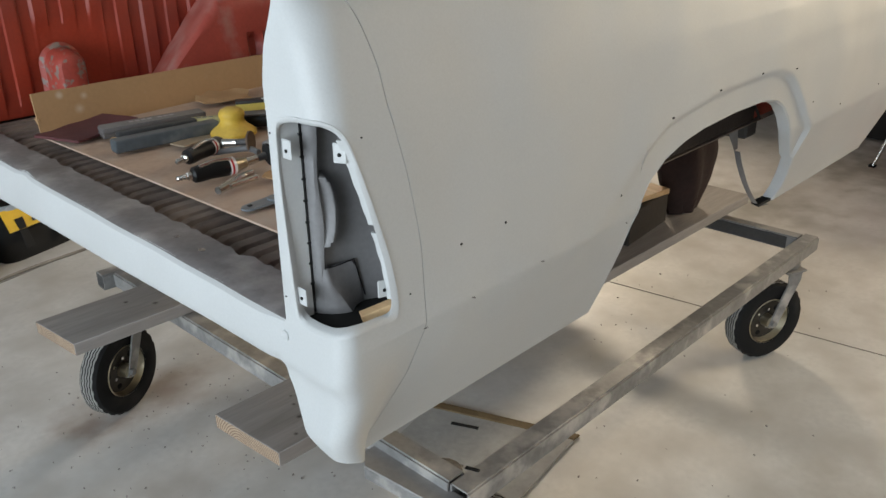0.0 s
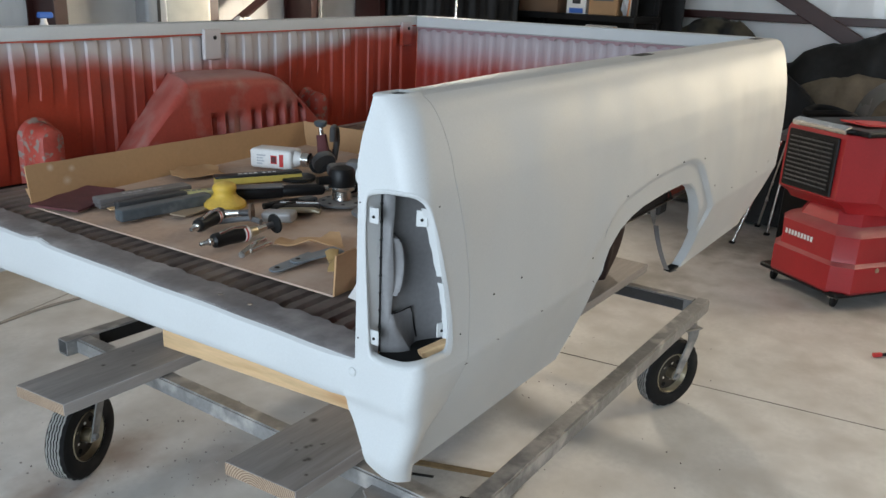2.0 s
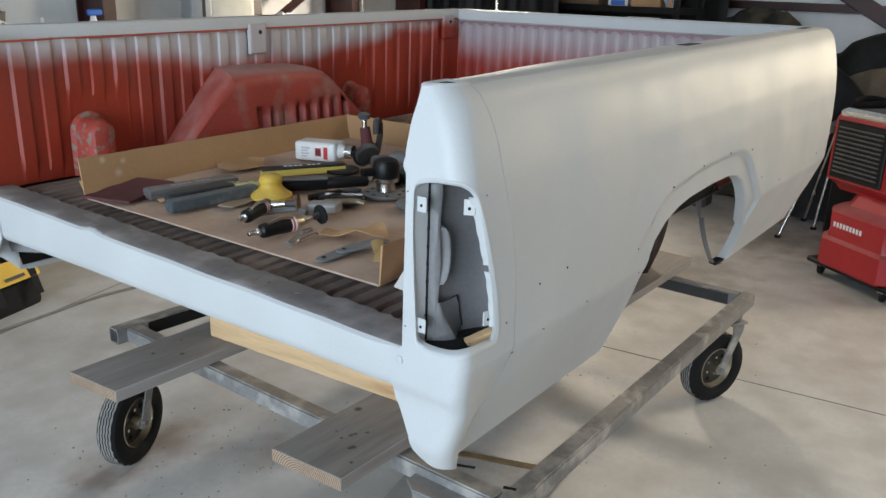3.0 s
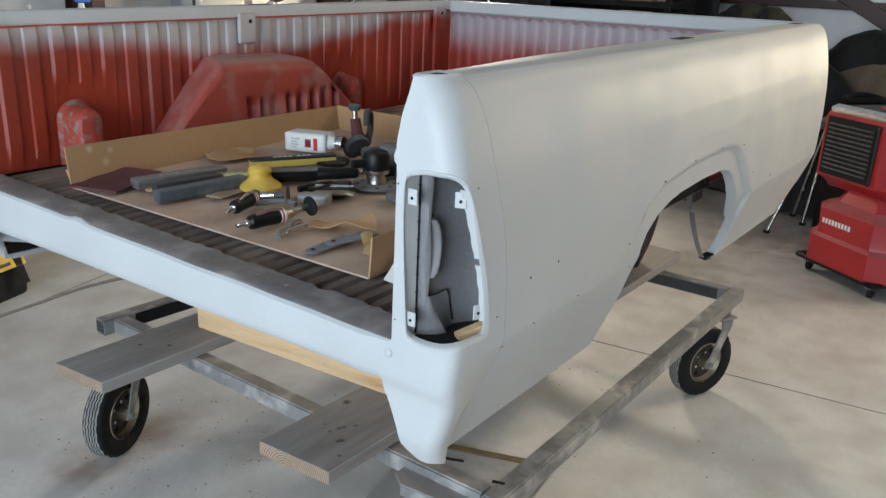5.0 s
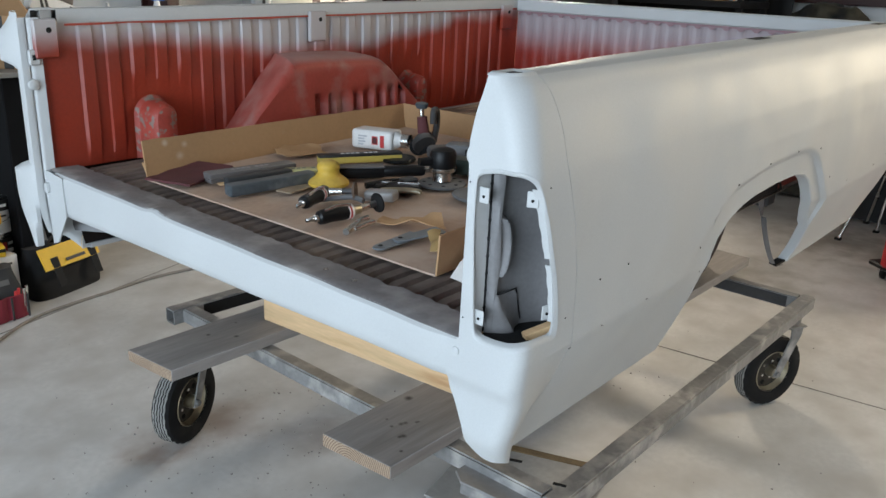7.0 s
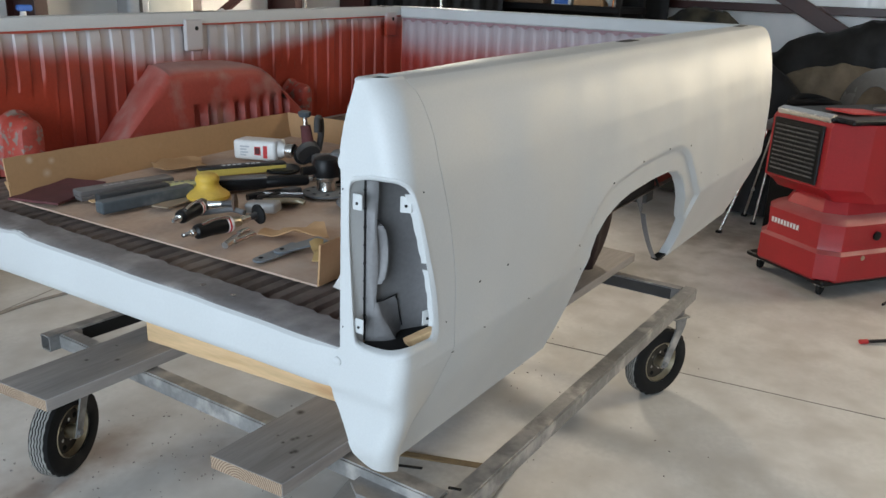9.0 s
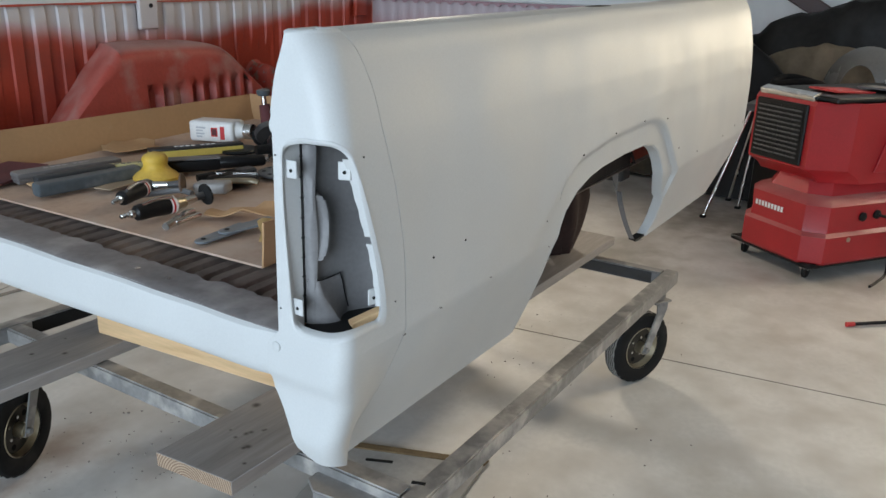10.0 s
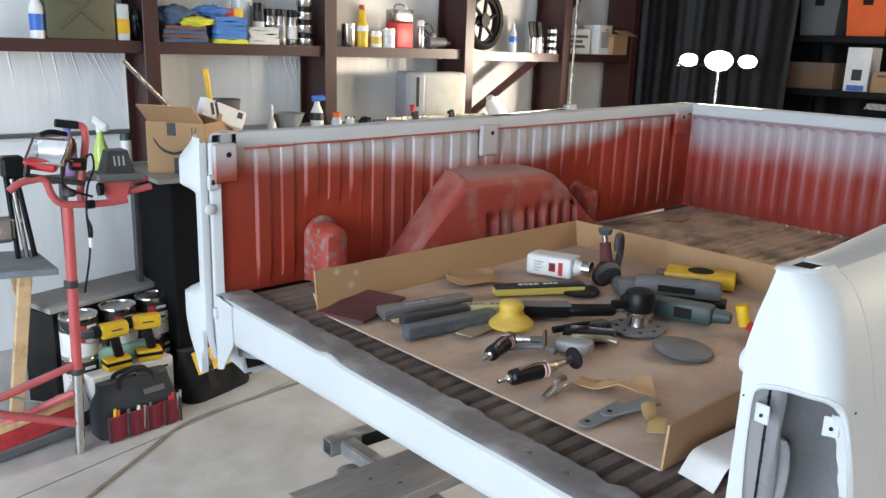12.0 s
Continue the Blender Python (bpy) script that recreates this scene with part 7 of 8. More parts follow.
pf = thing("air_ratchet", "long black-handled air tool with a grey head", "air tool", m_)
part("grip", lathe([(0.014, 0), (0.019, 0.01), (0.018, 0.13), (0.014, 0.14)], 18, pose(-L_ / 2, 0, 0.021, 0, 90, 0)), black_plastic, pf)
part("ferrule", lathe([(0.010, 0.14), (0.008, 0.17), (0.012, 0.175), (0.012, 0.19)], 16, pose(-L_ / 2, 0, 0.021, 0, 90, 0)), chrome, pf)
part("body", lathe([(0.016, 0.19), (0.022, 0.20), (0.022, L_ - 0.02), (0.018, L_)], 18, pose(-L_ / 2, 0, 0.023, 0, 90, 0)), rubber, pf)
m_, L_ = lay((0.545, 0.955), (0.700, 0.930))
pl = thing("hose_clamp_pliers", "black clamp pliers lying folded", "pliers", m_)
for dy in (-0.014, 0.016):
    part("handle", sweep(curve_pts([(-L_ / 2, dy * 1.6, 0.016), (0, dy, 0.018), (L_ / 2 - 0.03, dy * 0.5, 0.016), (L_ / 2, -dy, 0.014)]), 0.010), black_plastic, pl)
part("jaw", box((0.06, 0.04, 0.022), (L_ / 2 - 0.02, 0, 0.015), bevel=0.005), dark_steel, pl)
cut = thing("angle_grinder", "red and black air cut-off tool standing with a plunger knob", "grinder", on_tray(1.045, 1.215, 30))
part("body", rod((-0.06, 0, 0.035), (0.06, 0, 0.045), 0.032, 0.028, 18), black_plastic, cut)
part("guard", lathe([(0.040, -0.012), (0.043, 0), (0.040, 0.012), (0.02, 0.014)], 24, pose(-0.055, -0.02, 0.048, 0, 60, 35)), dark_steel, cut, "dark round guard")
part("mount", rod((0.03, 0, 0.06), (0.035, 0.01, 0.125), 0.022, 0.018, 16), maroon, cut)
part("stem", rod((0.035, 0.01, 0.125), (0.036, 0.012, 0.155), 0.009), chrome, cut)
part("knob", lathe([(0.018, 0), (0.023, 0.008), (0.023, 0.018), (0.012, 0.022)], 18, pose(0.036, 0.012, 0.155)), slate, cut)
part("hook", sweep(curve_pts([(0.06, -0.03, 0.03), (0.085, -0.035, 0.09), (0.075, -0.035, 0.14), (0.05, -0.03, 0.145), (0.045, -0.03, 0.10)]), 0.012, 10), dark_steel, cut)
ys = thing("sanding_disc_box", "flat yellow plastic case with a round hole", "case", on_tray(1.30, 1.02, -62))
part("case", box((0.22, 0.12, 0.040), (0, 0, 0.021), bevel=0.005, seg=2), yellow_p, ys)
part("dark_hole", lathe([(0.042, 0), (0.042, 0.0012)], 26, pose(0.0, 0, 0.0412)), void_m, ys)
part("underlay", box((0.30, 0.05, 0.012), (0.0, 0.07, 0.007), bevel=0.003), tan_tarp, ys)
m_, L_ = lay((0.90, 0.99), (0.98, 0.72))
gs = thing("belt_sander", "dull green air belt sander lying on its side", "sander", m_)
part("body", box((0.20, 0.065, 0.055), (0.0, 0, 0.029), bevel=0.014, seg=2), tool_green, gs)
part("nose", box((0.09, 0.03, 0.03), (-0.13, 0.0, 0.03), bevel=0.008), black_plastic, gs)
part("tail", rod((0.10, 0, 0.03), (0.145, 0, 0.03), 0.022, 0.016, 14), tool_green, gs)
part("grille", box((0.05, 0.002, 0.03), (0.02, -0.0335, 0.03)), void_m, gs)
solo("sanding_disc", lathe([(0.075, 0.0), (0.078, 0.004), (0.074, 0.010), (0.05, 0.016), (0.0, 0.018)], 28), midgrey, "dusty grey round sanding disc lying flat", "sanding disc", on_tray(0.735, 0.70, 0, 0.001, 4, 3))
ny = thing("utility_knife", "small red and yellow knife and driver handle", "knife", on_tray(0.98, 0.64, 60))
part("handle", rod((-0.06, 0, 0.018), (0.04, 0, 0.020), 0.015, 0.013, 12), label_red, ny)
part("cap", rod((0.04, 0.01, 0.018), (0.05, 0.02, 0.075), 0.016, 0.018, 12), yellow_p, ny)
part("clip", box((0.05, 0.05, 0.05), (0.02, -0.045, 0.026), bevel=0.012), black_plastic, ny)
lo = thing("pad_sander", "dark grey sander body lying behind the orbital sander", "sander", on_tray(1.05, 1.06, -35))
part("body", box((0.19, 0.09, 0.05), (0, 0, 0.026), bevel=0.016, seg=2), midgrey, lo)
part("grip", rod((0.08, 0, 0.03), (0.18, 0, 0.03), 0.021, 0.018, 14), black_plastic, lo)
card_end = [(0.232, 0.986), (0.246, 0.998), (0.262, 1.014), (0.276, 1.022), (0.300, 1.024), (0.42, 1.021), (0.54, 1.018)]
solo("folded_card", sheet([[(x - 0.10 * (0.365 - y), y, z + 0.002 * noise.noise((x * 12, y * 30, 1))) for y in (0.285, 0.31, 0.34, 0.366)] for x, z in card_end], 0.0015), label_white, "folded strip of white card between tray and bed side", "card")

# black tin with pliers, clear plastic pieces and dark bits among the tools
tn = thing("black_tin", "shallow black tin with worn silver pliers on it", "tin", on_tray(0.612, 0.908, -54))
part("tin", box((0.135, 0.050, 0.022), (0, 0, 0.012), bevel=0.004), black_plastic, tn)
part("rim", box((0.128, 0.006, 0.004), (0, 0.020, 0.024), bevel=0.001), chrome, tn)
for dy in (-0.030, -0.044):
    part("pliers_handle", sweep(curve_pts([(-0.07, dy, 0.010), (-0.01, dy - 0.006, 0.016), (0.05, dy + 0.006, 0.014), (0.075, dy, 0.010)]), 0.007), rim_m, tn)
haze = paint("hazy_plastic", (0.30, 0.29, 0.28), 0.35)
solo("plastic_scraper", box((0.095, 0.045, 0.030), (0, 0, 0.018), pose(0, 0, 0, 4, -4, 0), 0.008, seg=3), haze, "hazy grey plastic scraper lying among tools", "scraper", on_tray(0.505, 0.868, -70))
hk = thing("hook_tool", "bent grey steel hook tool lying on the tray", "hook", on_tray(0.405, 0.925, -40))
part("shaft", sweep(curve_pts([(-0.07, 0.01, 0.010), (-0.02, 0.018, 0.012), (0.03, 0.006, 0.018), (0.06, -0.02, 0.014)]), 0.008), midgrey, hk)
bk = thing("sanding_block", "black rubber sanding block lying flat", "sanding block", on_tray(0.640, 1.108, -37))
part("block", box((0.165, 0.055, 0.034), (0, 0, 0.018), bevel=0.010, seg=2), black_plastic, bk)
part("face", box((0.160, 0.050, 0.004), (0, 0, 0.037), bevel=0.001), midgrey, bk)
od = thing("disc_stack", "black round backing pad under the other tools", "backing pad", on_tray(0.905, 1.195))
part("pad", lathe([(0.060, 0), (0.062, 0.004), (0.058, 0.010), (0.0, 0.012)], 26), black_plastic, od)
sb = thing("straight_line_sander", "long dusty dark grey air sander body", "sander", on_tray(1.075, 0.955, -62))
part("body", box((0.26, 0.075, 0.050), (0, 0, 0.045), bevel=0.016, seg=2), midgrey, sb, "dusty grey body")
part("shoe", box((0.29, 0.070, 0.016), (0, 0, 0.009), bevel=0.003), black_plastic, sb)
part("slot", box((0.11, 0.004, 0.020), (0.0, -0.0375, 0.045), bevel=0.001), void_m, sb)

# ---- floor around the trolley ----
# thin grey panel on the floor with an ochre edge strip and a slot
fb_ = thing("grey_floor_panel", "flat grey floor panel with a dark slot and ochre edge", "cardboard")
part("panel", prism([(0.620, 0.76), (0.660, 0.30), (1.165, 0.380), (0.975, 0.845)], 0.008, Matrix.Translation((0, 0, 0.001)), bevel=0.002), pale_board, fb_)
part("ochre_edge", prism([(1.165, 0.380), (1.202, 0.380), (1.010, 0.860), (0.975, 0.845)], 0.010, Matrix.Translation((0, 0, 0.001)), bevel=0.003), ochre_m, fb_, "ochre strip along the panel's edge")
part("dark_slot", box((0.094, 0.016, 0.0014), (0.980, 0.681, 0.0098), pose(0, 0, 0, 0, 0, -65), 0.0006), void_m, fb_, "dark slot in the panel")
wand = thing("blow_wand", "thin black wand with a red end on the floor", "wand", pose(3.235, -0.452, 0.012, 0, 0, -47))
part("tube", rod((0.02, 0, 0), (0.62, 0, 0.004), 0.009), black_plastic, wand)
part("tip", rod((0, 0, 0), (0.04, 0, 0), 0.012), label_red, wand)
rng = random.Random(4)
grit = bmesh.new()
for k in range(330):
    a, b = ((0.35, 1.35), (2.15, 0.7), (0.5, 1.4), (0.1, 0.9), (0.3, 1.5), (1.0, -0.1))[k % 6]
    x, y, s = rng.gauss(a, 0.32), rng.gauss(b, 0.32), rng.uniform(0.001, 0.0042)
    box((s * 1.6, s, s), (x, y, s / 2 + 0.0005), pose(0, 0, 0, 0, 0, rng.uniform(0, 180)), bm=grit)
solo("floor_grit", grit, old_wood, "scattered crumbs and grit on the concrete", "debris", kind="stuff", smooth=0)

# ---- evaporative cooler ----
louvre_m = mat("dusty_black_plastic", (0.06, 0.062, 0.064), 0.4, var=0.25, scale=10, bump=0.1, dust=0.6)
cool = thing("air_cooler", "large red plastic evaporative cooler on casters, dusty", "air cooler", Matrix.Translation((3.745, -0.176, 0)) @ pose(0, 0, 0, 0, 0, -34))


# local x runs back from the grille, y runs across it
def tier(z0, z1, a0, a1, w=0.62, l=1.25):
    """One moulded tier: a chamfered outline inset by a0 below and a1 above."""
    rows = []
    for z, a in ((z0, a0), (z1, a1)):
        c = 0.09
        pts = [(a + c, a), (l - a, a), (l - a, w - a), (a + c, w - a), (a, w - a - c), (a, a + c)]
        rows.append([Vector((x, y, z)) for x, y in pts])
    return rows


base = bmesh.new()
levels = [(0.095, 0.01), (0.11, 0.0), (0.255, 0.0), (0.275, 0.022), (0.30, 0.026), (0.425, 0.020), (0.45, 0.045), (0.47, 0.085), (0.55, 0.115)]
rows = []
for z, a in levels:
    rows.append(tier(z, z, a, a)[0])
sheet(rows, 0, base, closed=True)
sheet([[p * 1.0 for p in rows[-1]], [Vector((0.6, 0.33, 0.555))] * 6], 0, base, closed=True)
sheet([[Vector((0.6, 0.33, 0.095))] * 6, rows[0]], 0, base, closed=True)
bmesh.ops.recalc_face_normals(base, faces=base.faces[:])
part("tank", base, red_plastic, cool, "dusty red moulded water tank", 25)
tow = bmesh.new()
trow = []
for z, a in ((0.535, 0.125), (0.575, 0.085), (0.615, 0.012), (0.960, 0.012), (0.985, 0.030)):
    trow.append([Vector(p) for p in ((a, 0.155, z), (a + 0.20, 0.045, z), (1.15, 0.045, z), (1.15, 0.62, z), (a + 0.03, 0.62, z), (a, 0.59, z))])
sheet(trow, 0, tow, closed=True)
bmesh.ops.recalc_face_normals(tow, faces=tow.faces[:])
part("tower", tow, red_plastic, cool, "red moulded fan housing", 25)
part("grille_frame", box((0.020, 0.375, 0.335), (0.008, 0.380, 0.795), bevel=0.006), black_plastic, cool, "black grille frame")
part("grille_recess", box((0.006, 0.325, 0.285), (-0.0015, 0.380, 0.795)), void_m, cool)
for k in range(11):
    part("louvre", box((0.012, 0.322, 0.0065), (-0.007, 0.380, 0.667 + 0.0256 * k), pose(0, 0, 0, 0, 28, 0), 0.002), louvre_m, cool)
for k in range(3):
    part("louvre_bar", box((0.006, 0.006, 0.285), (-0.005, 0.29 + 0.09 * k, 0.795)), black_plastic, cool)
part("top_tray", box((1.06, 0.54, 0.03), (0.60, 0.335, 0.998), bevel=0.008), black_plastic, cool)
part("top_lip", box((0.06, 0.40, 0.035), (0.052, 0.385, 1.003), pose(0, 0, 0, 0, -20, 0), 0.006), chrome, cool, "dull metal top lip")
part("control_panel", box((0.16, 0.008, 0.075), (0.62, 0.040, 0.90), bevel=0.003), black_plastic, cool)
for k in range(2):
    part("knob", lathe([(0.020, 0), (0.017, 0.018)], 18, pose(0.58 + 0.08 * k, 0.036, 0.90, 90, 0, 0)), black_plastic, cool)
part("hand_grip", box((0.30, 0.012, 0.055), (0.72, 0.042, 0.70), bevel=0.004), void_m, cool)
part("recess_panel", prism([(0, 0), (0.42, 0), (0.42, 0.30), (0.10, 0.30)], 0.010, Matrix(((1, 0, 0, 0.40), (0, 0, -1, 0.044), (0, 1, 0, 0.60), (0, 0, 0, 1))), bevel=0.003), red_plastic, cool)
for sx, sz in ((0.36, 0.355), (0.47, 0.360)):
    part("inlet", lathe([(0.026, 0), (0.026, 0.012), (0.015, 0.016)], 18, pose(sx, 0.022, sz, 90, 0, 0)), black_plastic, cool)
part("drain_valve", lathe([(0.014, 0), (0.014, 0.02)], 14, pose(0.26, 0.016, 0.235, 90, 0, 0)), rim_m, cool)
part("power_cord", sweep(curve_pts([(0.47, 0.008, 0.36), (0.53, -0.02, 0.33), (0.55, -0.03, 0.20), (0.54, -0.06, 0.03), (0.40, -0.12, 0.008), (0.30, -0.16, 0.008)]), 0.008), black_plastic, cool)
for k in range(9):
    part("print_bar", box((0.0015, 0.016, 0.030), (0.0185, 0.47 - 0.0245 * k, 0.355)), label_white, cool, "white printed bar")
part("bumper", box((1.22, 0.62, 0.03), (0.625, 0.33, 0.088), bevel=0.008), black_plastic, cool)
for sx, sy in ((0.07, 0.09), (0.07, 0.57), (1.1, 0.10), (1.1, 0.56)):
    cw = part("caster_fork", box((0.05, 0.045, 0.04), (sx, sy, 0.066), bevel=0.006), chrome, cool)
    part("caster_wheel", lathe([(0.034, -0.014), (0.042, -0.009), (0.042, 0.009), (0.034, 0.014)], 20, pose(sx + 0.01, sy, 0.042, 90, 0, 25)), rubber, cw)
for k, (dx, dy, w) in enumerate(((0.35, 0.30, 0.30), (0.62, 0.25, 0.26), (0.9, 0.35, 0.30))):
    bm = box((w, 0.20, 0.012), (dx, dy, 1.021 + 0.010 * k), pose(0, 0, 0, 0, 3, 20 * k), 0.002)
    bm.transform(cool.matrix_basis)
    solo("catalogue", bm, (label_red, midgrey, label_white)[k], "worn printed booklet lying on the cooler", "booklet")

# ---- behind the bed: sheeted heap, hood, rack, curtain and work lamp ----
def heap(name, x0, x1, ys, hs, m, label, depth=0.7, seed=0, amp=0.07):
    """A tarpaulin thrown over a heap: steep front, rough ridge, folds running down."""
    rows = []
    n = 60
    for j in range(n + 1):
        y = ys[0] + (ys[-1] - ys[0]) * j / n
        h = interp(y, list(zip(ys, hs)))
        row = []
        for k in range(19):
            t = k / 18
            x = x0 + (x1 - x0) * t
            z = h * smooth01(-0.05, 0.55, t) * (1 - 0.25 * smooth01(0.75, 1.0, t))
            fold = amp * noise.noise((y * 3.2 + t * 1.4, t * 2.0, seed)) + amp * 0.6 * abs(noise.noise((y * 8 + t * 3, t * 1.5, seed + 4)))
            row.append((x - fold * 0.8, y, max(0.005, z + fold * smooth01(0, 0.3, t))))
        rows.append(row)
    return solo(name, sheet(rows, 0.006), m, label, "tarpaulin", smooth=60)


olive_tarp = mat("olive_canvas", (0.050, 0.042, 0.026), 0.7, var=0.4, scale=6, fine=24, bump=0.5, color2=(0.010, 0.010, 0.010), mix2=(0.48, 0.60), scale2=4)
heap("tarpaulin", 5.72, 6.42, [-3.2, -1.6, -0.9, -0.4, 0.05, 0.27, 0.55, 0.85, 1.15], [1.2, 1.36, 1.66, 1.62, 1.49, 1.42, 1.33, 1.25, 1.05], dark_tarp, "dark tarpaulin thrown over a heap of stored parts", 0.7, 2, 0.10)
heap("olive_tarpaulin", 5.66, 6.40, [1.02, 1.125, 1.233, 1.395, 1.72, 1.865, 2.2, 2.5], [1.1, 1.38, 1.50, 1.51, 1.44, 1.37, 1.22, 1.0], olive_tarp, "olive and black tarpaulin bundled over stored parts", 0.7, 13, 0.09)
heap("canvas_sheet", 5.50, 5.95, [-0.75, -0.3, 0.1, 0.5, 0.68], [1.13, 1.16, 1.15, 1.14, 1.05], tan_tarp, "tan canvas sheet hanging over stored parts", 0.5, 9, 0.06)
heap("black_sheet", 5.33, 5.62, [0.28, 0.40, 0.55, 0.70, 0.85, 1.1], [0.65, 0.90, 1.05, 1.17, 1.17, 1.0], black_tarp, "black plastic sheet over stored parts", 0.4, 6, 0.03)
hood = thing("smoked_hood", "dusty grey translucent rounded hood", "hood", pose(5.0, -0.09, 0.875, 0, 0, -20))
part("shell", sheet([[(0.16 * math.sin(b), 0.31 * math.cos(a) * math.sin(b + 0.2), 0.34 * math.sin(a) * math.sin(b + 0.2) ** 0.5) for a in [math.pi * k / 20 for k in range(21)]] for b in [0.25 + 1.1 * k / 8 for k in range(9)]], 0.006), glass_m, hood)
part("base_ring", box((0.30, 0.66, 0.03), (0.05, 0, 0.0), bevel=0.006), dark_steel, hood)
stk = thing("parts_stack", "dark boxes of spare parts under the hood", "crate", pose(5.02, -0.05, 0, 0, 0, -20))
part("crate", box((0.42, 0.86, 0.86), (0.06, 0.07, 0.43), bevel=0.01), black_plastic, stk)
hs_ = thing("black_hose", "coil of thick black hose lying behind the cooler", "hose", pose(4.99, 0.27, 0.86, 0, 0, -20))
for k in range(3):
    part("coil", sweep([(0.13 * math.cos(a) + 0.02 * k, 0.16 * math.sin(a), 0.024 + 0.040 * k + 0.015 * math.sin(2 * a)) for a in [2 * math.pi * j / 28 for j in range(29)]], 0.022, 10), rubber, hs_)
cart = thing("red_hand_cart", "red tubular hand cart frame behind the hood", "hand cart", pose(5.36, -0.42, 0, 0, 0, -15))
part("frame", sweep(curve_pts([(0, 0.22, 0), (0, 0.22, 0.9), (0.02, 0.16, 1.13), (0.02, 0, 1.18), (0.02, -0.16, 1.13), (0, -0.22, 0.9), (0, -0.22, 0)]), 0.014, 10), pink_red, cart)
part("cross_bar", rod((0, -0.22, 0.7), (0, 0.22, 0.7), 0.012), pink_red, cart)
tp = thing("folding_stand", "bare metal folding work stand with splayed legs", "stand", pose(4.94, 0.72, 0))
for p, q in (((-0.20, -0.03, 0), (-0.06, -0.22, 0.76)), ((0.20, -0.17, 0), (0.24, -0.23, 0.76)), ((0.40, -0.05, 0), (0.26, -0.20, 0.76))):
    part("leg", rod(p, q, 0.012), chrome, tp)
    part("foot", box((0.04, 0.04, 0.018), (p[0], p[1], 0.009), bevel=0.004), rubber, tp)
part("top_bar", box((0.40, 0.07, 0.05), (0.10, -0.22, 0.785), bevel=0.006), midgrey, tp)

curtain = thing("plastic_curtain", "black plastic sheet hanging as a curtain", "curtain")
rows = []
for j in range(121):
    y = 2.72 + 1.62 * j / 120
    w = 0.025 * math.sin(y * 13) + 0.05 * noise.noise((y * 5, 0, 0)) + 0.03 * noise.noise((y * 14, 3, 0))
    rows.append([(5.0 + w * (0.55 + 0.45 * t) + 0.03 * noise.noise((y * 3, t * 5, 2)), y + 0.03 * noise.noise((y * 2, t * 3, 7)), 0.01 + 3.0 * (1 - t)) for t in [k / 14 for k in range(15)]])
part("sheet", sheet(rows, 0.003), black_tarp, curtain)
# added backdrop: covers the pale wall so the space behind the rack stays dark
solo("dark_backdrop_sheet", sheet([[(6.0 + 0.05 * noise.noise((y * 5, 0, 4)), y, 2.9 * (1 - k / 8)) for k in range(9)] for y in [1.7 + 2.1 * j / 60 for j in range(61)]], 0.004), black_tarp, "added black backdrop that keeps the gap behind the rack dark", "sheet")
part("hanging_rail", rod((5.0, 2.6, 3.02), (5.0, 4.39, 3.02), 0.02), galv, curtain)

lamp_t = thing("tripod_work_light", "lit three-head work lamp on a slim tripod stand", "work light", pose(4.48, 3.02, 0))
away = math.degrees(math.atan2(-3.66, -5.53))
for dy, w in ((-0.215, 0.070), (0.0, 0.108), (0.200, 0.070)):
    hm = pose(0, 0, 1.695, 0, 0, away) @ Matrix.Translation((0, dy, 0))
    hb = lathe([(w * 0.55, -0.07), (w * 0.95, -0.02), (w, 0.0)], 24, hm @ Matrix.Diagonal((1, 1, 0.72, 1)) @ pose(0, 0, 0, 0, 90, 0))
    head = part("lamp_head", hb, black_plastic, lamp_t)
    part("lit_lens", lathe([(w * 0.92, 0.0015), (w * 0.6, 0.012), (0.0, 0.016)], 24, hm @ Matrix.Diagonal((1, 1, 0.72, 1)) @ pose(0, 0, 0, 0, 90, 0)), led, head, "glaring lit lens")
part("head_bar", rod(pose(0, 0, 0, 0, 0, away) @ Vector((-0.06, -0.30, 1.66)), pose(0, 0, 0, 0, 0, away) @ Vector((-0.06, 0.30, 1.66)), 0.012), black_plastic, lamp_t)
part("pole", rod((0, 0, 0.45), (0.04, 0.02, 1.66), 0.011), chrome, lamp_t)
for a in (20, 140, 260):
    part("leg", rod((0, 0, 0.55), (0.38 * math.cos(radians(a)), 0.38 * math.sin(radians(a)), 0.01), 0.011), chrome, lamp_t)

rack = thing("storage_rack", "black steel storage rack with deep shelves", "rack", pose(5.55, 2.0, 0))
for sx in (-0.25, 0.25):
    for sy in (-0.14, 0.95):
        part("post", box((0.045, 0.045, 2.6), (sx, sy, 1.3), bevel=0.004), black_plastic, rack)
for z in (0.9, 1.505, 1.905, 2.5):
    part("shelf", box((0.58, 1.14, 0.05), (0, 0.405, z - 0.025), bevel=0.004), black_plastic, rack)


def tote(x, y, z, m, label):
    t = thing("storage_tote", label, "storage bin", pose(x, y, z))
    rows = [[(sx * w, sy * d, h) for sx, sy in ((-1, -1), (1, -1), (1, 1), (-1, 1))] for w, d, h in ((0.19, 0.135, 0), (0.205, 0.155, 0.30), (0.215, 0.165, 0.30), (0.215, 0.165, 0.33))]
    bm = sheet(rows, 0, closed=True)
    box((0.44, 0.34, 0.02), (0, 0, 0.335), bevel=0.008, bm=bm)
    box((0.36, 0.25, 0.01), (0, 0, 0.006), bm=bm)
    part("bin", bm, m, t)
    part("latch", box((0.012, 0.07, 0.06), (-0.216, 0, 0.25), bevel=0.004), black_plastic, t)
    return t


tote(5.50, 2.36, 1.905, orange_p, "bright orange plastic storage bin on the rack")
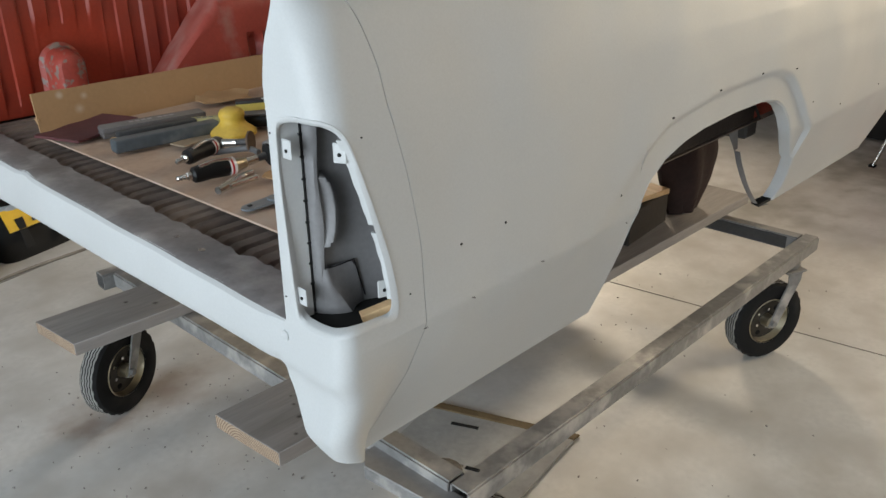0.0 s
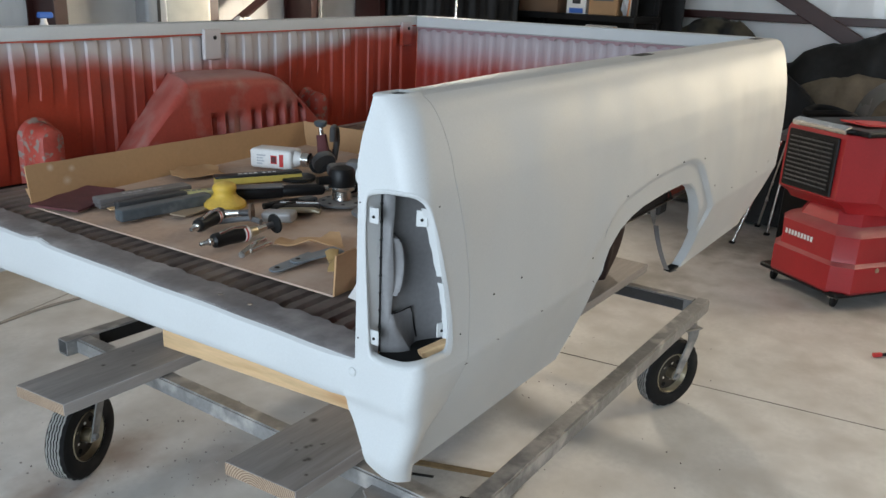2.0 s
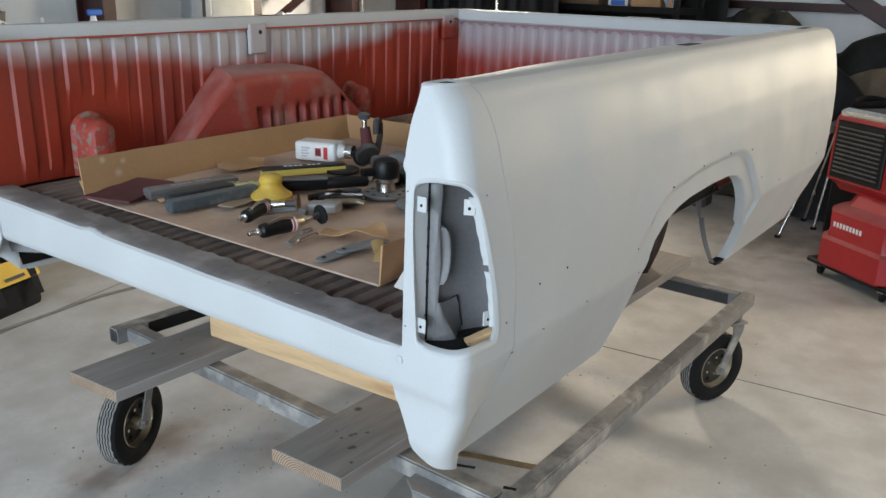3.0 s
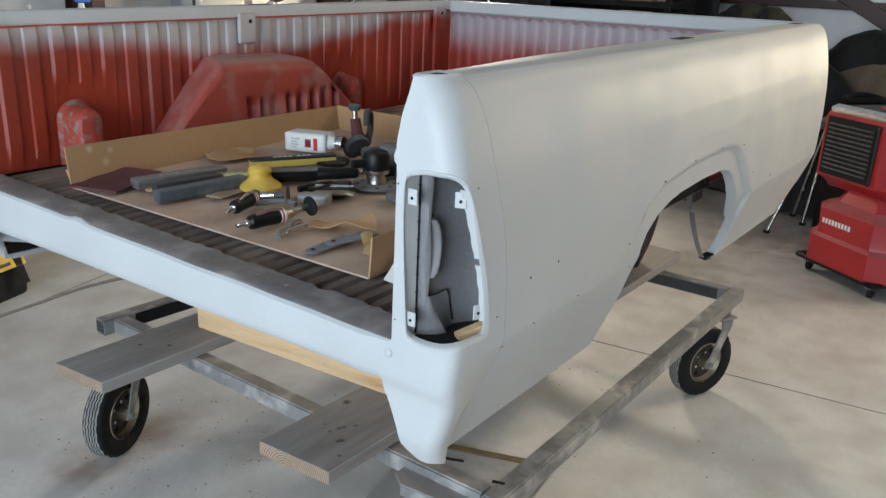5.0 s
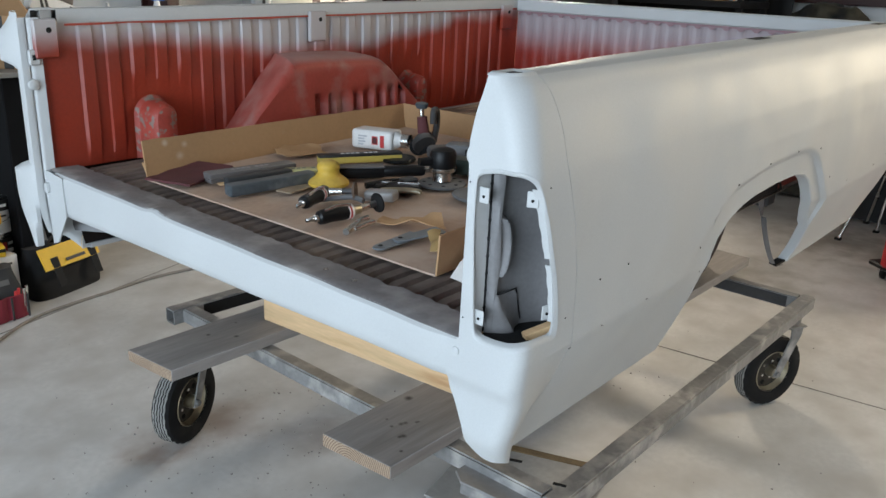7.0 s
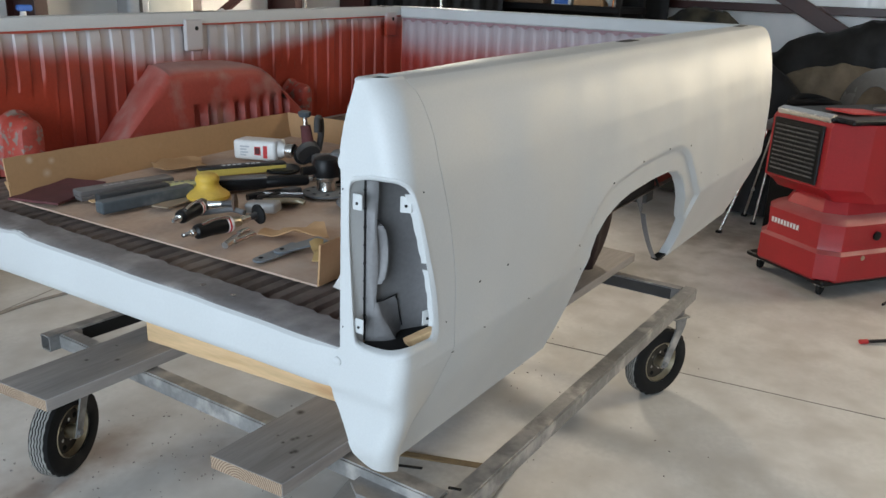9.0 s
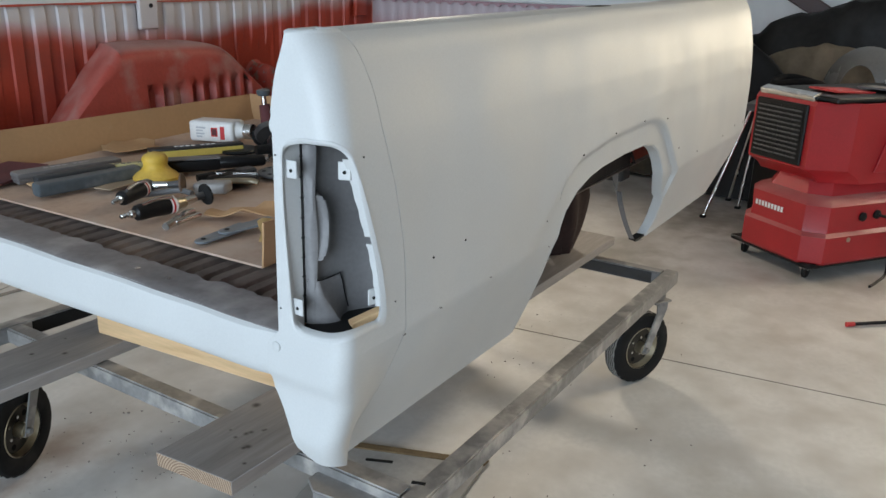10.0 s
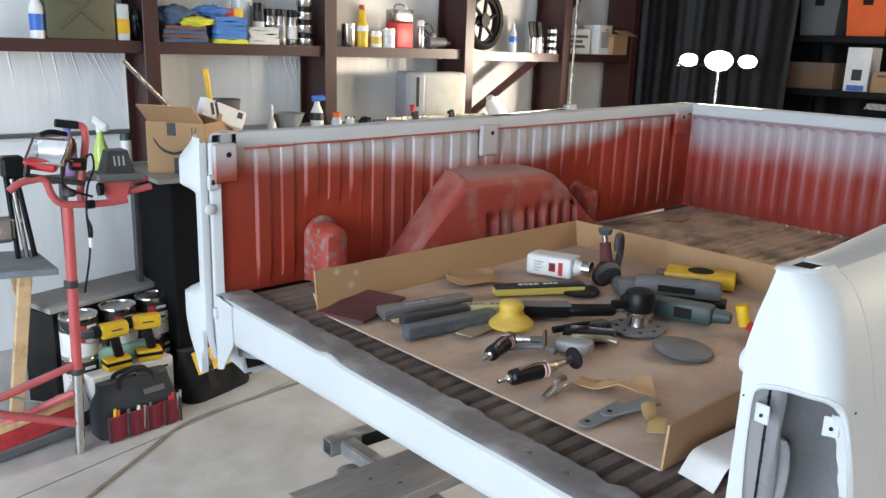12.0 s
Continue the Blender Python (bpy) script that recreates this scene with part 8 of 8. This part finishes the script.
tote(5.50, 1.99, 1.905, green_p, "green plastic storage bin on the rack")
tote(5.50, 2.72, 1.905, midgrey, "grey plastic storage bin on the rack")
for y, w, h, m2, lab in ((2.73, 0.40, 0.20, brown_card, "dark brown cardboard carton on the rack"), (2.385, 0.17, 0.32, label_white, "tall white printed carton on the rack"), (2.15, 0.24, 0.15, cardboard, "crumpled brown paper carton on the rack")):
    c_ = thing("carton", lab, "box", pose(5.42, y, 1.505, 0, 0, random.uniform(-8, 8)))
    part("carton", box((0.24, w, h), (0, 0, h / 2), bevel=0.004), m2, c_)
    if m2 is label_white:
        part("print_patch", box((0.002, 0.07, 0.08), (-0.121, 0, 0.12)), label_black, c_)
        part("print_patch", box((0.002, 0.12, 0.04), (-0.121, 0, 0.025)), label_blue, c_)
    else:
        part("tape_strip", box((0.002, w * 0.7, 0.02), (-0.121, 0, h * 0.8)), midgrey, c_)
crumple(5.44, 1.97, 1.505, 0.07, 0.05, 0.12, clear_p, "crumpled clear plastic bag on the rack", "plastic_bag", "bag", 21, 0.5)
solo("copper_pipe", sweep(curve_pts([(5.34, 1.93, 1.51), (5.33, 1.92, 1.66), (5.33, 1.95, 1.74), (5.34, 1.99, 1.70)]), 0.008), copper, "bent copper pipe standing on the rack", "pipe")
bk = thing("corrugated_strip", "white corrugated plastic strip on the heap", "strip", pose(5.20, 2.09, 1.41, 0, 0, -12))
part("strip", sheet([[(x, -0.14 + 0.28 * k / 40, 0.02 * math.sin(k * 0.9)) for x in (-0.04, 0.04)] for k in range(41)], 0.003), white_p, bk)
solo("timber_offcut", box((0.04, 0.26, 0.03), (0, 0, 0), pose(0, 0, 0, 20, 0, 0), 0.003), new_wood, "short pine offcut lying on the heap", "offcut", pose(5.2, 1.85, 1.37, 0, 0, 25))

# ---- props between the plank and the bed floor ----
blackwood = mat("dark_stained_timber", (0.030, 0.023, 0.018), 0.8, var=0.3, scale=12, bump=0.3)
blanket_m = mat("brown_red_blanket", (0.028, 0.013, 0.011), 0.9, var=0.35, scale=9, fine=60, bump=0.5)
rows = []
for k in range(19):
    z = 0.4840 + 0.480 * k / 18
    w = interp(z, [(0.484, 0.075), (0.55, 0.105), (0.62, 0.130), (0.72, 0.150), (0.84, 0.135), (0.97, 0.10)])
    rows.append([(2.09 + 0.02 * (z - 0.5) + (w + 0.012 * math.sin(5 * a + 9 * z)) * math.cos(a), 0.585 + (w * 0.62 + 0.010 * math.sin(7 * a + 14 * z)) * math.sin(a), z) for a in [2 * math.pi * j / 40 for j in range(40)]])
bl = sheet(rows, 0.0, closed=True)
solo("folded_blanket", bl, blanket_m, "dark red-brown blanket wadded between plank and truck bed", "blanket")
solo("timber_block", box((0.30, 0.12, 0.118), (1.78, 0.60, 0.4840 + 0.059), pose(0, 0, 0, 0, 0, 6), 0.004), blackwood, "dark stained timber block on a plank", "block")
solo("pine_offcut", box((0.26, 0.085, 0.020), (1.79, 0.60, 0.4840 + 0.118 + 0.010), pose(0, 0, 0, 0, 0, -8), 0.002), new_wood, "short pale pine offcut on a timber block", "board")
d = bpy.data.lights.new("work_lamp", "AREA")
d.shape, d.size, d.size_y, d.energy, d.color = "RECTANGLE", 0.62, 0.16, 110, (1.0, 0.88, 0.70)
new("work_lamp", d).matrix_world = look((4.44, 2.99, 1.695), (0.0, 1.9, 1.20))
